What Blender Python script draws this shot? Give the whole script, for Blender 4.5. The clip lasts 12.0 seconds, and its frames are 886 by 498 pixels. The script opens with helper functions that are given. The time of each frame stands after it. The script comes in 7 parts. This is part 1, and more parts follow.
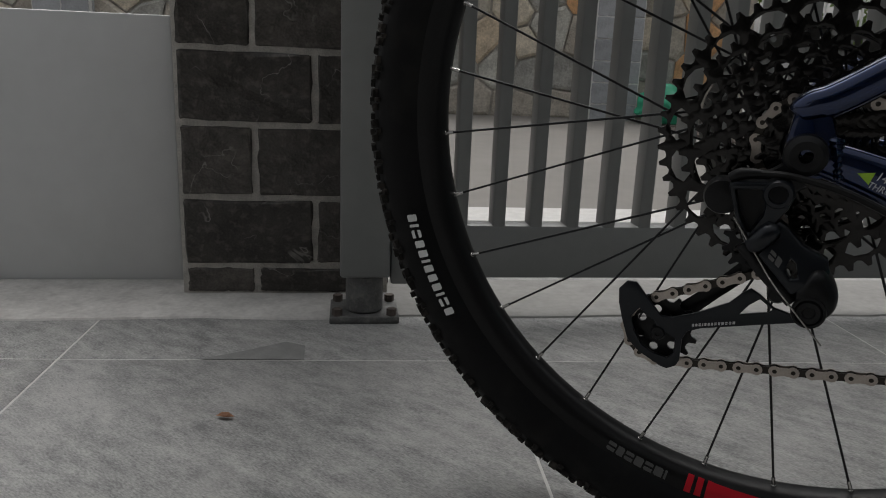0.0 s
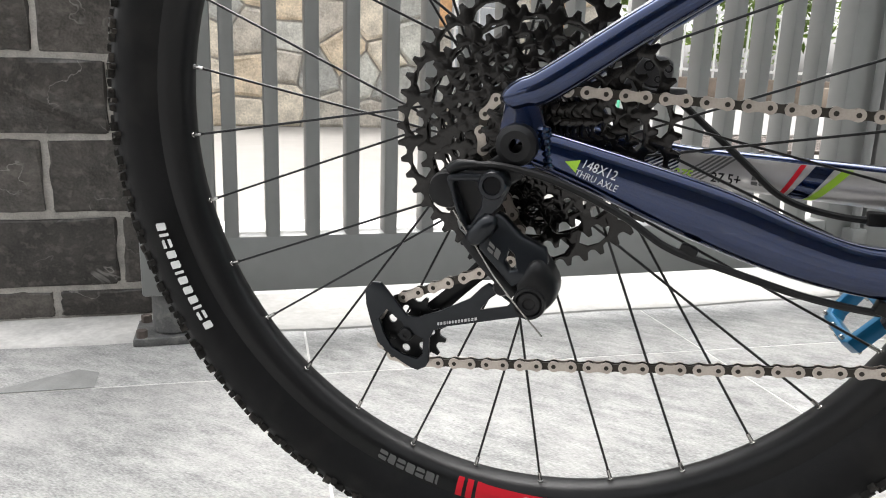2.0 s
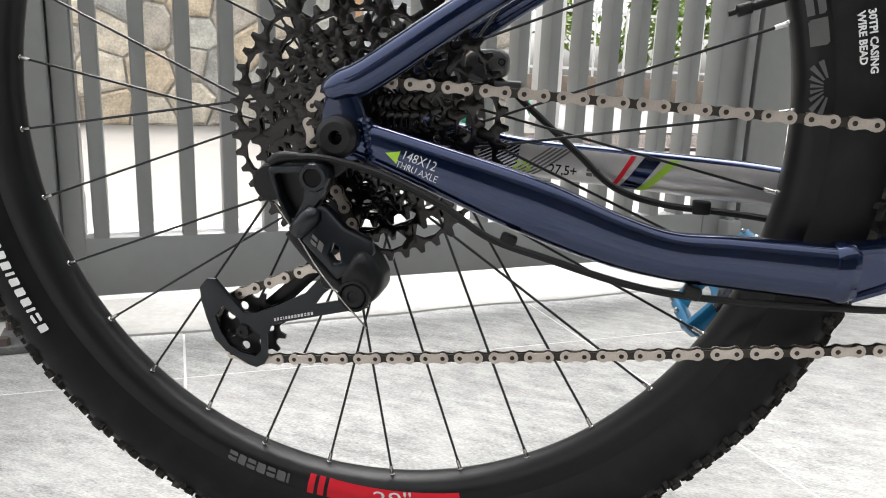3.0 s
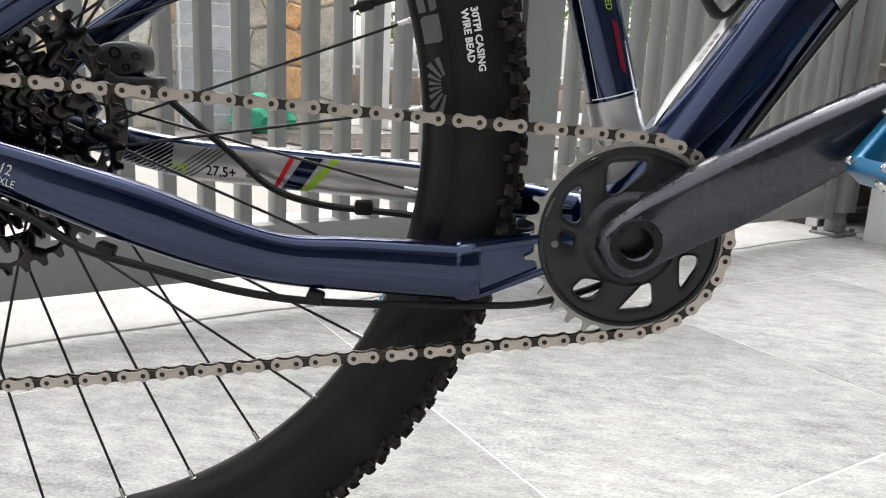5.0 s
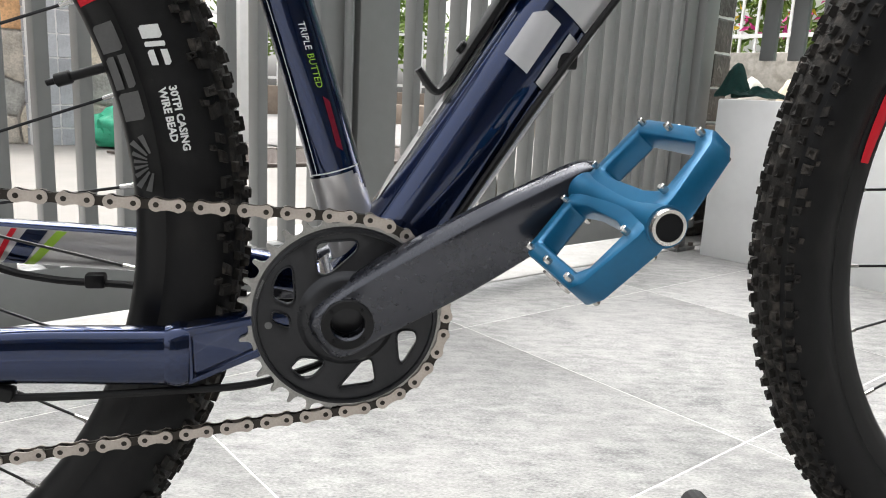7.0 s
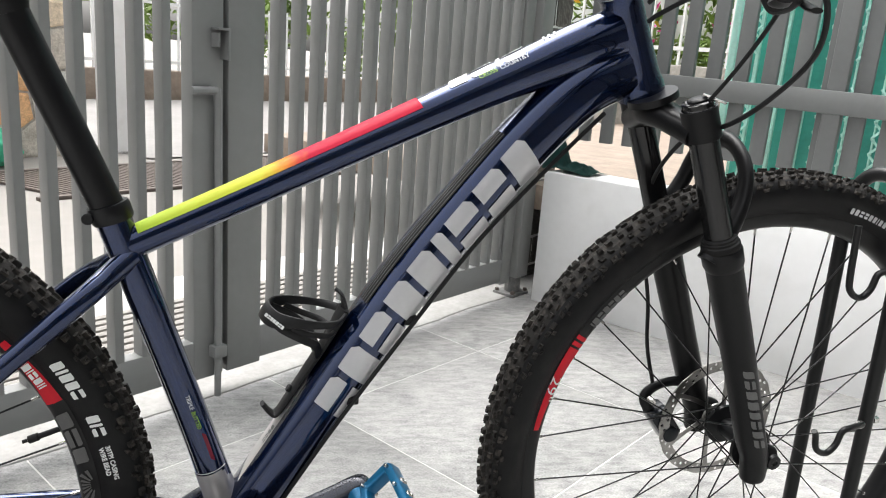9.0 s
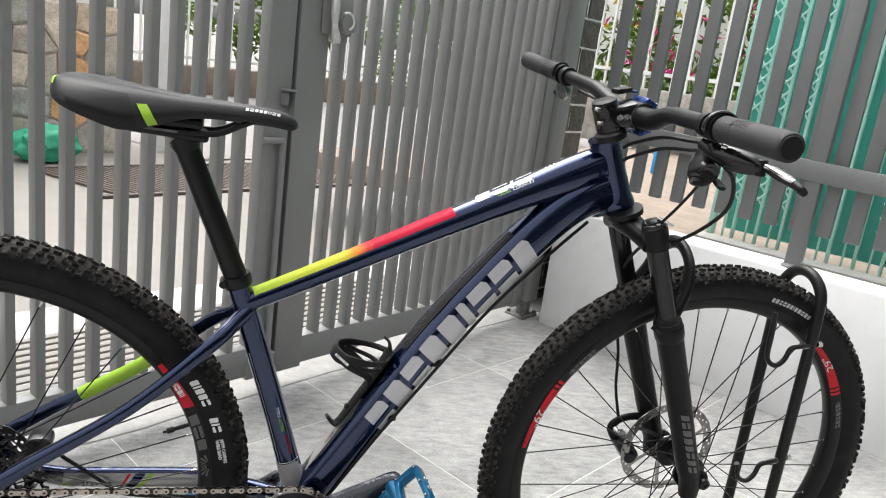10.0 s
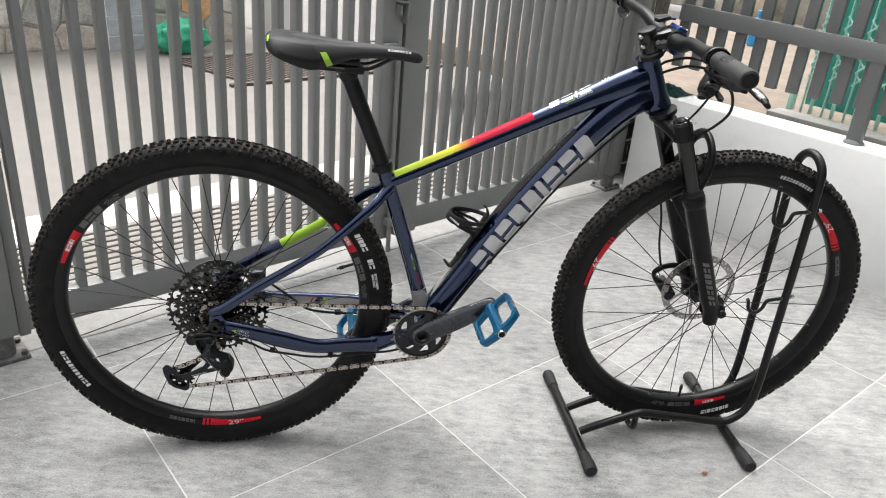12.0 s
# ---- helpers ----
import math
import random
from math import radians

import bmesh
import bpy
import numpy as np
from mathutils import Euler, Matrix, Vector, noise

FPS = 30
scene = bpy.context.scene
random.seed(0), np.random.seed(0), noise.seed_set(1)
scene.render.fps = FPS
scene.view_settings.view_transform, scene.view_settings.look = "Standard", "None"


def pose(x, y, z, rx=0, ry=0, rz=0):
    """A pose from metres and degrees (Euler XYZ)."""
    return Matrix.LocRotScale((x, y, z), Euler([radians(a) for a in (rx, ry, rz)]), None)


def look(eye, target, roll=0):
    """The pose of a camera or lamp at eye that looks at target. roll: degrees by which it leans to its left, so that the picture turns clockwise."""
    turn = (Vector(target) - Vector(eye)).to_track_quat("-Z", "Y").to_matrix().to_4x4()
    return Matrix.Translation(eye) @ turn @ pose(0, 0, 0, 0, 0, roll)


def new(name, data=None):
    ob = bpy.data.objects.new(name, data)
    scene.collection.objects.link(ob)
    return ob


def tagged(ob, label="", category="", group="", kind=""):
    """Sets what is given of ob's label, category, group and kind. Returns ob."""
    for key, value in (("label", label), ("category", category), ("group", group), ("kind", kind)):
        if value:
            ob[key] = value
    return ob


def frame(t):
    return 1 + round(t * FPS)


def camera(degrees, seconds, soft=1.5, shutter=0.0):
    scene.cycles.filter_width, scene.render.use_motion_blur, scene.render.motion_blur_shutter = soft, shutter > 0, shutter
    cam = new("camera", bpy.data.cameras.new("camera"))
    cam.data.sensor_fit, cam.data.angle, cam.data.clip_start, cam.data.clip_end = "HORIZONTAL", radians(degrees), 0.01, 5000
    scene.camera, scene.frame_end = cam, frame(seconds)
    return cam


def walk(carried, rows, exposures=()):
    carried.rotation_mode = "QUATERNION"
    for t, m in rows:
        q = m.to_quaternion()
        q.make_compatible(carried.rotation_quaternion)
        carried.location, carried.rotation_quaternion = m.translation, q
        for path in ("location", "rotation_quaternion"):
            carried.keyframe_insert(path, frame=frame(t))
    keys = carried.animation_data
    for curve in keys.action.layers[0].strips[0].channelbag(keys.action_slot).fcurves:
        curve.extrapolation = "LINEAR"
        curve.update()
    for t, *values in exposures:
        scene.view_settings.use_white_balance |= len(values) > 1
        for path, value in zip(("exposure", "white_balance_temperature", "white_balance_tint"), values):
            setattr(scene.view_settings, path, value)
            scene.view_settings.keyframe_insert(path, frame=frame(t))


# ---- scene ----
cam = camera(61.9, 12.0, soft=1.05)
PATH = [
    (0, -0.0174, -0.6339, 0.4154, -14.58, -2.25, 24.47),
    (0.5, 0.0030, -0.6151, 0.4104, -13.95, -2.87, 22.78),
    (1, 0.0286, -0.6000, 0.4044, -13.23, -2.69, 20.86),
    (1.5, 0.0551, -0.5823, 0.4080, -13.45, -1.87, 18.47),
    (2, 0.0808, -0.5722, 0.4046, -13.21, -1.83, 15.49),
    (2.5, 0.1150, -0.5633, 0.4049, -13.05, -2.00, 12.50),
    (3, 0.1443, -0.5572, 0.4017, -13.05, -2.10, 9.57),
    (5, 0.2922, -0.5217, 0.4046, -12.51, -2.53, -1.80),
    (5.5, 0.3204, -0.5072, 0.4050, -12.82, -3.01, -3.71),
    (6, 0.3462, -0.5002, 0.4118, -12.86, -3.26, -5.29),
    (6.5, 0.3769, -0.4988, 0.4248, -12.47, -3.13, -7.19),
    (7, 0.4049, -0.5185, 0.4544, -11.63, -2.91, -10.08),
    (7.5, 0.4079, -0.5632, 0.4968, -10.25, -2.68, -14.57),
    (7.7, 0.4060, -0.5845, 0.5190, -9.63, -2.56, -16.98),
    (9.3, 0.3835, -0.8254, 0.9046, -14.43, -5.15, -19.83),
    (9.5, 0.3461, -0.8686, 0.9321, -13.62, -6.13, -19.66),
    (10, 0.2811, -1.0218, 1.0145, -14.49, -7.56, -16.91),
    (10.5, 0.2166, -1.1787, 1.0899, -17.14, -7.74, -13.21),
    (11, 0.1871, -1.2790, 1.1388, -22.53, -7.73, -9.72),
    (11.5, 0.1754, -1.3603, 1.1682, -25.21, -6.26, -9.52),
    (12, 0.1706, -1.4312, 1.1760, -25.19, -4.70, -9.81),
]
GAIN = 1.48
FADE = [(0.0, GAIN - 1.95), (0.2, GAIN - 1.42), (0.5, GAIN - 0.55), (0.8, GAIN - 0.06), (1.0, GAIN + 0.1), (1.8, GAIN + 0.2), (3.0, GAIN + 0.22), (5.5, GAIN - 0.02), (7.5, GAIN + 0.03), (9.5, GAIN - 0.13), (10.5, GAIN - 0.3), (12.0, GAIN - 0.33)]
walk(cam, [(t, pose(x, y, z, 90 + pitch, roll, yaw)) for t, x, y, z, pitch, roll, yaw in PATH], FADE)

# ---- light: a bright overcast day, unseen ceiling and walls added behind the camera ----
SUN_ELEVATION, SUN_TURN = 66.0, 335.0
world = bpy.data.worlds.new("overcast_sky")
scene.world = world
world.use_nodes = True
wt = world.node_tree
sky = wt.nodes.new("ShaderNodeTexSky")
sky.sky_type, sky.sun_disc = "NISHITA", False
sky.sun_elevation, sky.sun_rotation = radians(SUN_ELEVATION), radians(SUN_TURN)
sky.air_density, sky.dust_density, sky.ozone_density = 1.6, 6.0, 1.0
haze = wt.nodes.new("ShaderNodeHueSaturation")
haze.inputs["Saturation"].default_value = 0.12
wt.links.new(sky.outputs[0], haze.inputs["Color"])
wt.links.new(haze.outputs[0], wt.nodes["Background"].inputs[0])
wt.nodes["Background"].inputs[1].default_value = 0.15

sun = new("sun", bpy.data.lights.new("sun", "SUN"))
sun.data.energy, sun.data.angle, sun.data.color = 1.5, radians(60), (1.0, 0.98, 0.95)
elev, turn = radians(SUN_ELEVATION), radians(SUN_TURN)
sun.matrix_world = look((math.cos(elev) * math.sin(turn) * 9, math.cos(elev) * math.cos(turn) * 9, math.sin(elev) * 9), (0, 0, 0))

# ---- materials ----
def material(name, base, rough=0.5, metal=0.0, vary=0.12, scale=20.0, bump=0.0, bump_scale=200.0, coat=0.0, other=None, spots=0.0, spot_colour=(0.3, 0.28, 0.25), island=0.0, stretch=(1, 1, 1), spec=0.5, smear=0.08):
    """A surface with two scales of colour variation, roughness variation and fine relief."""
    m = bpy.data.materials.new(name)
    m.use_nodes = True
    nt = m.node_tree
    b = nt.nodes["Principled BSDF"]
    tc = nt.nodes.new("ShaderNodeTexCoord")
    mp = nt.nodes.new("ShaderNodeMapping")
    mp.inputs["Scale"].default_value = stretch
    nt.links.new(tc.outputs["Object"], mp.inputs[0])
    n1 = nt.nodes.new("ShaderNodeTexNoise")
    n1.inputs["Scale"].default_value, n1.inputs["Detail"].default_value = scale, 6
    n2 = nt.nodes.new("ShaderNodeTexNoise")
    n2.inputs["Scale"].default_value, n2.inputs["Detail"].default_value = scale * 9, 4
    nt.links.new(mp.outputs[0], n1.inputs[0])
    nt.links.new(mp.outputs[0], n2.inputs[0])
    mix = nt.nodes.new("ShaderNodeMix")
    mix.data_type = "RGBA"
    lo = tuple(c * (1 - vary) for c in base)
    hi = other or tuple(min(1, c * (1 + vary)) for c in base)
    mix.inputs[6].default_value, mix.inputs[7].default_value = (*lo, 1), (*hi, 1)
    add = nt.nodes.new("ShaderNodeMath")
    add.operation = "MULTIPLY_ADD"
    add.inputs[1].default_value, add.inputs[2].default_value = 0.4, 0.0
    nt.links.new(n2.outputs[0], add.inputs[0])
    add2 = nt.nodes.new("ShaderNodeMath")
    add2.operation = "MULTIPLY_ADD"
    add2.inputs[1].default_value = 0.6
    nt.links.new(n1.outputs[0], add2.inputs[0])
    nt.links.new(add.outputs[0], add2.inputs[2])
    ramp = nt.nodes.new("ShaderNodeMapRange")
    ramp.inputs[1].default_value, ramp.inputs[2].default_value = 0.3, 0.7
    nt.links.new(add2.outputs[0], ramp.inputs[0])
    nt.links.new(ramp.outputs[0], mix.inputs[0])
    colour = mix.outputs[2]
    if island:
        rnd = nt.nodes.new("ShaderNodeObjectInfo")
        hsv = nt.nodes.new("ShaderNodeHueSaturation")
        mr = nt.nodes.new("ShaderNodeMapRange")
        mr.inputs[3].default_value, mr.inputs[4].default_value = 1 - island, 1 + island
        nt.links.new(rnd.outputs["Random"], mr.inputs[0])
        nt.links.new(mr.outputs[0], hsv.inputs["Value"])
        nt.links.new(colour, hsv.inputs["Color"])
        colour = hsv.outputs[0]
    if spots:
        n3 = nt.nodes.new("ShaderNodeTexNoise")
        n3.inputs["Scale"].default_value, n3.inputs["Detail"].default_value = scale * 2.3, 8
        nt.links.new(mp.outputs[0], n3.inputs[0])
        r3 = nt.nodes.new("ShaderNodeMapRange")
        r3.inputs[1].default_value, r3.inputs[2].default_value, r3.inputs[4].default_value = 0.52, 0.72, spots
        nt.links.new(n3.outputs[0], r3.inputs[0])
        m3 = nt.nodes.new("ShaderNodeMix")
        m3.data_type = "RGBA"
        m3.inputs[7].default_value = (*spot_colour, 1)
        nt.links.new(r3.outputs[0], m3.inputs[0])
        nt.links.new(colour, m3.inputs[6])
        colour = m3.outputs[2]
    nt.links.new(colour, b.inputs["Base Color"])
    rr = nt.nodes.new("ShaderNodeMapRange")
    rr.inputs[3].default_value, rr.inputs[4].default_value = max(0.02, rough - smear), min(1, rough + smear)
    nt.links.new(add2.outputs[0], rr.inputs[0])
    nt.links.new(rr.outputs[0], b.inputs["Roughness"])
    b.inputs["Metallic"].default_value = metal
    b.inputs["Specular IOR Level"].default_value = spec
    if coat:
        b.inputs["Coat Weight"].default_value, b.inputs["Coat Roughness"].default_value = coat, 0.035
    if bump:
        nb = nt.nodes.new("ShaderNodeTexNoise")
        nb.inputs["Scale"].default_value, nb.inputs["Detail"].default_value = bump_scale, 3
        nt.links.new(mp.outputs[0], nb.inputs[0])
        bp = nt.nodes.new("ShaderNodeBump")
        bp.inputs["Strength"].default_value, bp.inputs["Distance"].default_value = bump, 0.002
        nt.links.new(nb.outputs[0], bp.inputs["Height"])
        nt.links.new(bp.outputs[0], b.inputs["Normal"])
    return m


def tile_material():
    """Grey porcelain with drawn-out pale veins, a little different on each tile."""
    m = bpy.data.materials.new("veined_grey_porcelain")
    m.use_nodes = True
    nt = m.node_tree
    b = nt.nodes["Principled BSDF"]
    tc = nt.nodes.new("ShaderNodeTexCoord")
    info = nt.nodes.new("ShaderNodeObjectInfo")
    sh = nt.nodes.new("ShaderNodeVectorMath")
    sh.operation = "SCALE"
    sh.inputs[0].default_value = (7.3, 3.1, 0)
    nt.links.new(info.outputs["Random"], sh.inputs["Scale"])
    ad = nt.nodes.new("ShaderNodeVectorMath")
    nt.links.new(tc.outputs["Object"], ad.inputs[0])
    nt.links.new(sh.outputs[0], ad.inputs[1])
    mp = nt.nodes.new("ShaderNodeMapping")
    mp.vector_type = "TEXTURE"
    mp.inputs["Scale"].default_value = (0.2, 0.08, 1)
    mp.inputs["Rotation"].default_value = (0, 0, radians(-39))
    nt.links.new(ad.outputs[0], mp.inputs[0])
    big = nt.nodes.new("ShaderNodeTexNoise")
    big.inputs["Scale"].default_value, big.inputs["Detail"].default_value, big.inputs["Roughness"].default_value, big.inputs["Distortion"].default_value = 3.2, 9, 0.62, 0.6
    nt.links.new(ad.outputs[0], big.inputs[0])
    fine = nt.nodes.new("ShaderNodeTexNoise")
    fine.inputs["Scale"].default_value, fine.inputs["Detail"].default_value, fine.inputs["Roughness"].default_value = 3.8, 12, 0.76
    nt.links.new(mp.outputs[0], fine.inputs[0])
    sm = nt.nodes.new("ShaderNodeMath")
    sm.operation = "MULTIPLY_ADD"
    sm.inputs[1].default_value = 0.68
    nt.links.new(fine.outputs[0], sm.inputs[0])
    half = nt.nodes.new("ShaderNodeMath")
    half.operation = "MULTIPLY"
    half.inputs[1].default_value = 0.32
    nt.links.new(big.outputs[0], half.inputs[0])
    nt.links.new(half.outputs[0], sm.inputs[2])
    grain = nt.nodes.new("ShaderNodeTexNoise")
    grain.inputs["Scale"].default_value, grain.inputs["Detail"].default_value = 42, 6
    nt.links.new(mp.outputs[0], grain.inputs[0])
    gr = nt.nodes.new("ShaderNodeMath")
    gr.operation = "MULTIPLY_ADD"
    gr.inputs[1].default_value = 0.46
    off = nt.nodes.new("ShaderNodeMath")
    off.operation = "SUBTRACT"
    off.inputs[1].default_value = 0.23
    nt.links.new(sm.outputs[0], off.inputs[0])
    nt.links.new(grain.outputs[0], gr.inputs[0])
    nt.links.new(off.outputs[0], gr.inputs[2])
    ramp = nt.nodes.new("ShaderNodeValToRGB")
    e = ramp.color_ramp.elements
    e[0].position, e[0].color = 0.38, (0.15, 0.15, 0.15, 1)
    e[1].position, e[1].color = 0.64, (0.41, 0.405, 0.392, 1)
    k = e.new(0.49)
    k.color = (0.265, 0.264, 0.258, 1)
    nt.links.new(gr.outputs[0], ramp.inputs[0])
    # dusty marks and dried drops
    dust = nt.nodes.new("ShaderNodeTexNoise")
    dust.inputs["Scale"].default_value, dust.inputs["Detail"].default_value, dust.inputs["Roughness"].default_value = 7.0, 9, 0.7
    nt.links.new(ad.outputs[0], dust.inputs[0])
    dr = nt.nodes.new("ShaderNodeMapRange")
    dr.inputs[1].default_value, dr.inputs[2].default_value, dr.inputs[4].default_value = 0.47, 0.7, 0.5
    nt.links.new(dust.outputs[0], dr.inputs[0])
    mx = nt.nodes.new("ShaderNodeMix")
    mx.data_type = "RGBA"
    mx.inputs[7].default_value = (0.41, 0.402, 0.388, 1)
    nt.links.new(dr.outputs[0], mx.inputs[0])
    nt.links.new(ramp.outputs[0], mx.inputs[6])
    # short dark scratches in the glaze
    nick = nt.nodes.new("ShaderNodeTexNoise")
    nick.inputs["Scale"].default_value, nick.inputs["Detail"].default_value, nick.inputs["Roughness"].default_value = 16, 5, 0.7
    nt.links.new(mp.outputs[0], nick.inputs[0])
    nr = nt.nodes.new("ShaderNodeMapRange")
    nr.inputs[1].default_value, nr.inputs[2].default_value, nr.inputs[4].default_value = 0.56, 0.66, 0.6
    nt.links.new(nick.outputs[0], nr.inputs[0])
    mn = nt.nodes.new("ShaderNodeMix")
    mn.data_type = "RGBA"
    mn.inputs[7].default_value = (0.13, 0.13, 0.132, 1)
    nt.links.new(nr.outputs[0], mn.inputs[0])
    nt.links.new(mx.outputs[2], mn.inputs[6])
    nt.links.new(mn.outputs[2], b.inputs["Base Color"])
    rr = nt.nodes.new("ShaderNodeMapRange")
    rr.inputs[3].default_value, rr.inputs[4].default_value = 0.42, 0.62
    nt.links.new(sm.outputs[0], rr.inputs[0])
    nt.links.new(rr.outputs[0], b.inputs["Roughness"])
    b.inputs["Specular IOR Level"].default_value = 0.3
    bp = nt.nodes.new("ShaderNodeBump")
    bp.inputs["Strength"].default_value, bp.inputs["Distance"].default_value = 0.25, 0.001
    nt.links.new(fine.outputs[0], bp.inputs["Height"])
    nt.links.new(bp.outputs[0], b.inputs["Normal"])
    return m


def stone_material():
    """Natural wall stones: greys and tans, now and then a rusty orange one."""
    m = material("natural_stone", (0.47, 0.445, 0.405), 0.85, vary=0.55, scale=11, bump=0.8, bump_scale=40, spots=0.6, spot_colour=(0.25, 0.235, 0.21))
    nt = m.node_tree
    b = nt.nodes["Principled BSDF"]
    src = b.inputs["Base Color"].links[0].from_socket
    info = nt.nodes.new("ShaderNodeObjectInfo")
    ramp = nt.nodes.new("ShaderNodeValToRGB")
    ramp.color_ramp.interpolation = "CONSTANT"
    e = ramp.color_ramp.elements
    e[0].position, e[0].color = 0.0, (1.0, 0.97, 0.92, 1)
    e[1].position, e[1].color = 0.3, (1.35, 1.28, 1.15, 1)
    for p, c in ((0.5, (0.8, 0.84, 0.86, 1)), (0.68, (1.25, 1.1, 0.9, 1)), (0.8, (1.15, 1.2, 1.2, 1)), (0.94, (1.4, 0.88, 0.5, 1))):
        e.new(p).color = c
    nt.links.new(info.outputs["Random"], ramp.inputs[0])
    mul = nt.nodes.new("ShaderNodeMix")
    mul.data_type, mul.blend_type = "RGBA", "MULTIPLY"
    mul.inputs[0].default_value = 1
    nt.links.new(src, mul.inputs[6])
    nt.links.new(ramp.outputs[0], mul.inputs[7])
    nt.links.new(mul.outputs[2], b.inputs["Base Color"])
    return m


def brick_material():
    """Dark split slate with a soft sheen, pale hairline scratches and dusty patches, each brick a little different."""
    m = material("black_slate_brick", (0.058, 0.052, 0.047), 0.36, vary=0.75, scale=30, bump=1.0, bump_scale=70, spots=0.45, spot_colour=(0.17, 0.155, 0.135), island=0.4, spec=0.5, smear=0.16)
    nt = m.node_tree
    b = nt.nodes["Principled BSDF"]
    src = b.inputs["Base Color"].links[0].from_socket
    tc = nt.nodes.new("ShaderNodeTexCoord")
    info = nt.nodes.new("ShaderNodeObjectInfo")
    ad = nt.nodes.new("ShaderNodeVectorMath")
    sc = nt.nodes.new("ShaderNodeVectorMath")
    sc.operation = "SCALE"
    sc.inputs[0].default_value = (5.1, 2.3, 3.7)
    nt.links.new(info.outputs["Random"], sc.inputs["Scale"])
    nt.links.new(tc.outputs["Object"], ad.inputs[0])
    nt.links.new(sc.outputs[0], ad.inputs[1])
    line = nt.nodes.new("ShaderNodeTexNoise")
    line.inputs["Scale"].default_value, line.inputs["Detail"].default_value, line.inputs["Distortion"].default_value = 9, 4, 0.5
    nt.links.new(ad.outputs[0], line.inputs[0])
    off = nt.nodes.new("ShaderNodeMath")
    off.operation = "SUBTRACT"
    off.inputs[1].default_value = 0.5
    nt.links.new(line.outputs[0], off.inputs[0])
    ab = nt.nodes.new("ShaderNodeMath")
    ab.operation = "ABSOLUTE"
    nt.links.new(off.outputs[0], ab.inputs[0])
    thin = nt.nodes.new("ShaderNodeMapRange")
    thin.inputs[1].default_value, thin.inputs[2].default_value, thin.inputs[3].default_value, thin.inputs[4].default_value = 0.002, 0.006, 1.0, 0.0
    nt.links.new(ab.outputs[0], thin.inputs[0])
    where = nt.nodes.new("ShaderNodeTexNoise")
    where.inputs["Scale"].default_value = 14
    nt.links.new(ad.outputs[0], where.inputs[0])
    gate_on = nt.nodes.new("ShaderNodeMapRange")
    gate_on.inputs[1].default_value, gate_on.inputs[2].default_value, gate_on.inputs[4].default_value = 0.5, 0.62, 0.75
    nt.links.new(where.outputs[0], gate_on.inputs[0])
    mul = nt.nodes.new("ShaderNodeMath")
    mul.operation = "MULTIPLY"
    nt.links.new(thin.outputs[0], mul.inputs[0])
    nt.links.new(gate_on.outputs[0], mul.inputs[1])
    mx = nt.nodes.new("ShaderNodeMix")
    mx.data_type = "RGBA"
    mx.inputs[7].default_value = (0.26, 0.25, 0.235, 1)
    nt.links.new(mul.outputs[0], mx.inputs[0])
    nt.links.new(src, mx.inputs[6])
    nt.links.new(mx.outputs[2], b.inputs["Base Color"])
    return m


def fade_material():
    """The top tube's decal, which runs from yellow-green over orange into red."""
    m = material("fading_decal", (0.5, 0.5, 0.05), 0.5, vary=0.04, spec=0.12)
    nt = m.node_tree
    b = nt.nodes["Principled BSDF"]
    tc = nt.nodes.new("ShaderNodeTexCoord")
    sep = nt.nodes.new("ShaderNodeSeparateXYZ")
    nt.links.new(tc.outputs["Object"], sep.inputs[0])
    noi = nt.nodes.new("ShaderNodeTexNoise")
    noi.inputs["Scale"].default_value = 60
    nt.links.new(tc.outputs["Object"], noi.inputs[0])
    jit = nt.nodes.new("ShaderNodeMath")
    jit.operation = "MULTIPLY_ADD"
    jit.inputs[1].default_value = 0.03
    nt.links.new(noi.outputs[0], jit.inputs[0])
    nt.links.new(sep.outputs[0], jit.inputs[2])
    mr = nt.nodes.new("ShaderNodeMapRange")
    mr.inputs[1].default_value, mr.inputs[2].default_value = 0.37, 0.65
    nt.links.new(jit.outputs[0], mr.inputs[0])
    ramp = nt.nodes.new("ShaderNodeValToRGB")
    e = ramp.color_ramp.elements
    e[0].position, e[0].color = 0.0, (0.25, 0.36, 0.028, 1)
    e[1].position, e[1].color = 0.56, (0.36, 0.004, 0.026, 1)
    e.new(0.4).color = (0.38, 0.38, 0.03, 1)
    e.new(0.48).color = (0.46, 0.16, 0.02, 1)
    nt.links.new(mr.outputs[0], ramp.inputs[0])
    nt.links.new(ramp.outputs[0], b.inputs["Base Color"])
    return m


NAVY = material("navy_metallic_paint", (0.0035, 0.0135, 0.056), 0.18, metal=0.85, coat=1.0, vary=0.1, bump=0.02, bump_scale=2500, spec=0.2)
NAVY.node_tree.nodes["Principled BSDF"].inputs["Coat IOR"].default_value = 1.5
SILVER = material("silver_paint", (0.42, 0.41, 0.41), 0.32, metal=0.5, coat=0.9, vary=0.06)
DECAL_SILVER = material("silver_decal", (0.45, 0.45, 0.46), 0.38, metal=0.25, coat=0.5, vary=0.05)
DECAL_WHITE = material("white_print", (0.62, 0.63, 0.62), 0.5, vary=0.1, scale=80)
DECAL_LIME = material("lime_print", (0.27, 0.47, 0.025), 0.45, vary=0.08)
DECAL_RED = material("red_print", (0.5, 0.01, 0.022), 0.45, vary=0.08, spec=0.2)
DECAL_GREY = material("grey_print", (0.09, 0.09, 0.09), 0.5, vary=0.2, scale=60)
DECAL_BLACK = material("black_print_and_bore_shade", (0.006, 0.006, 0.007), 0.5, spec=0.12)
FADING = fade_material()
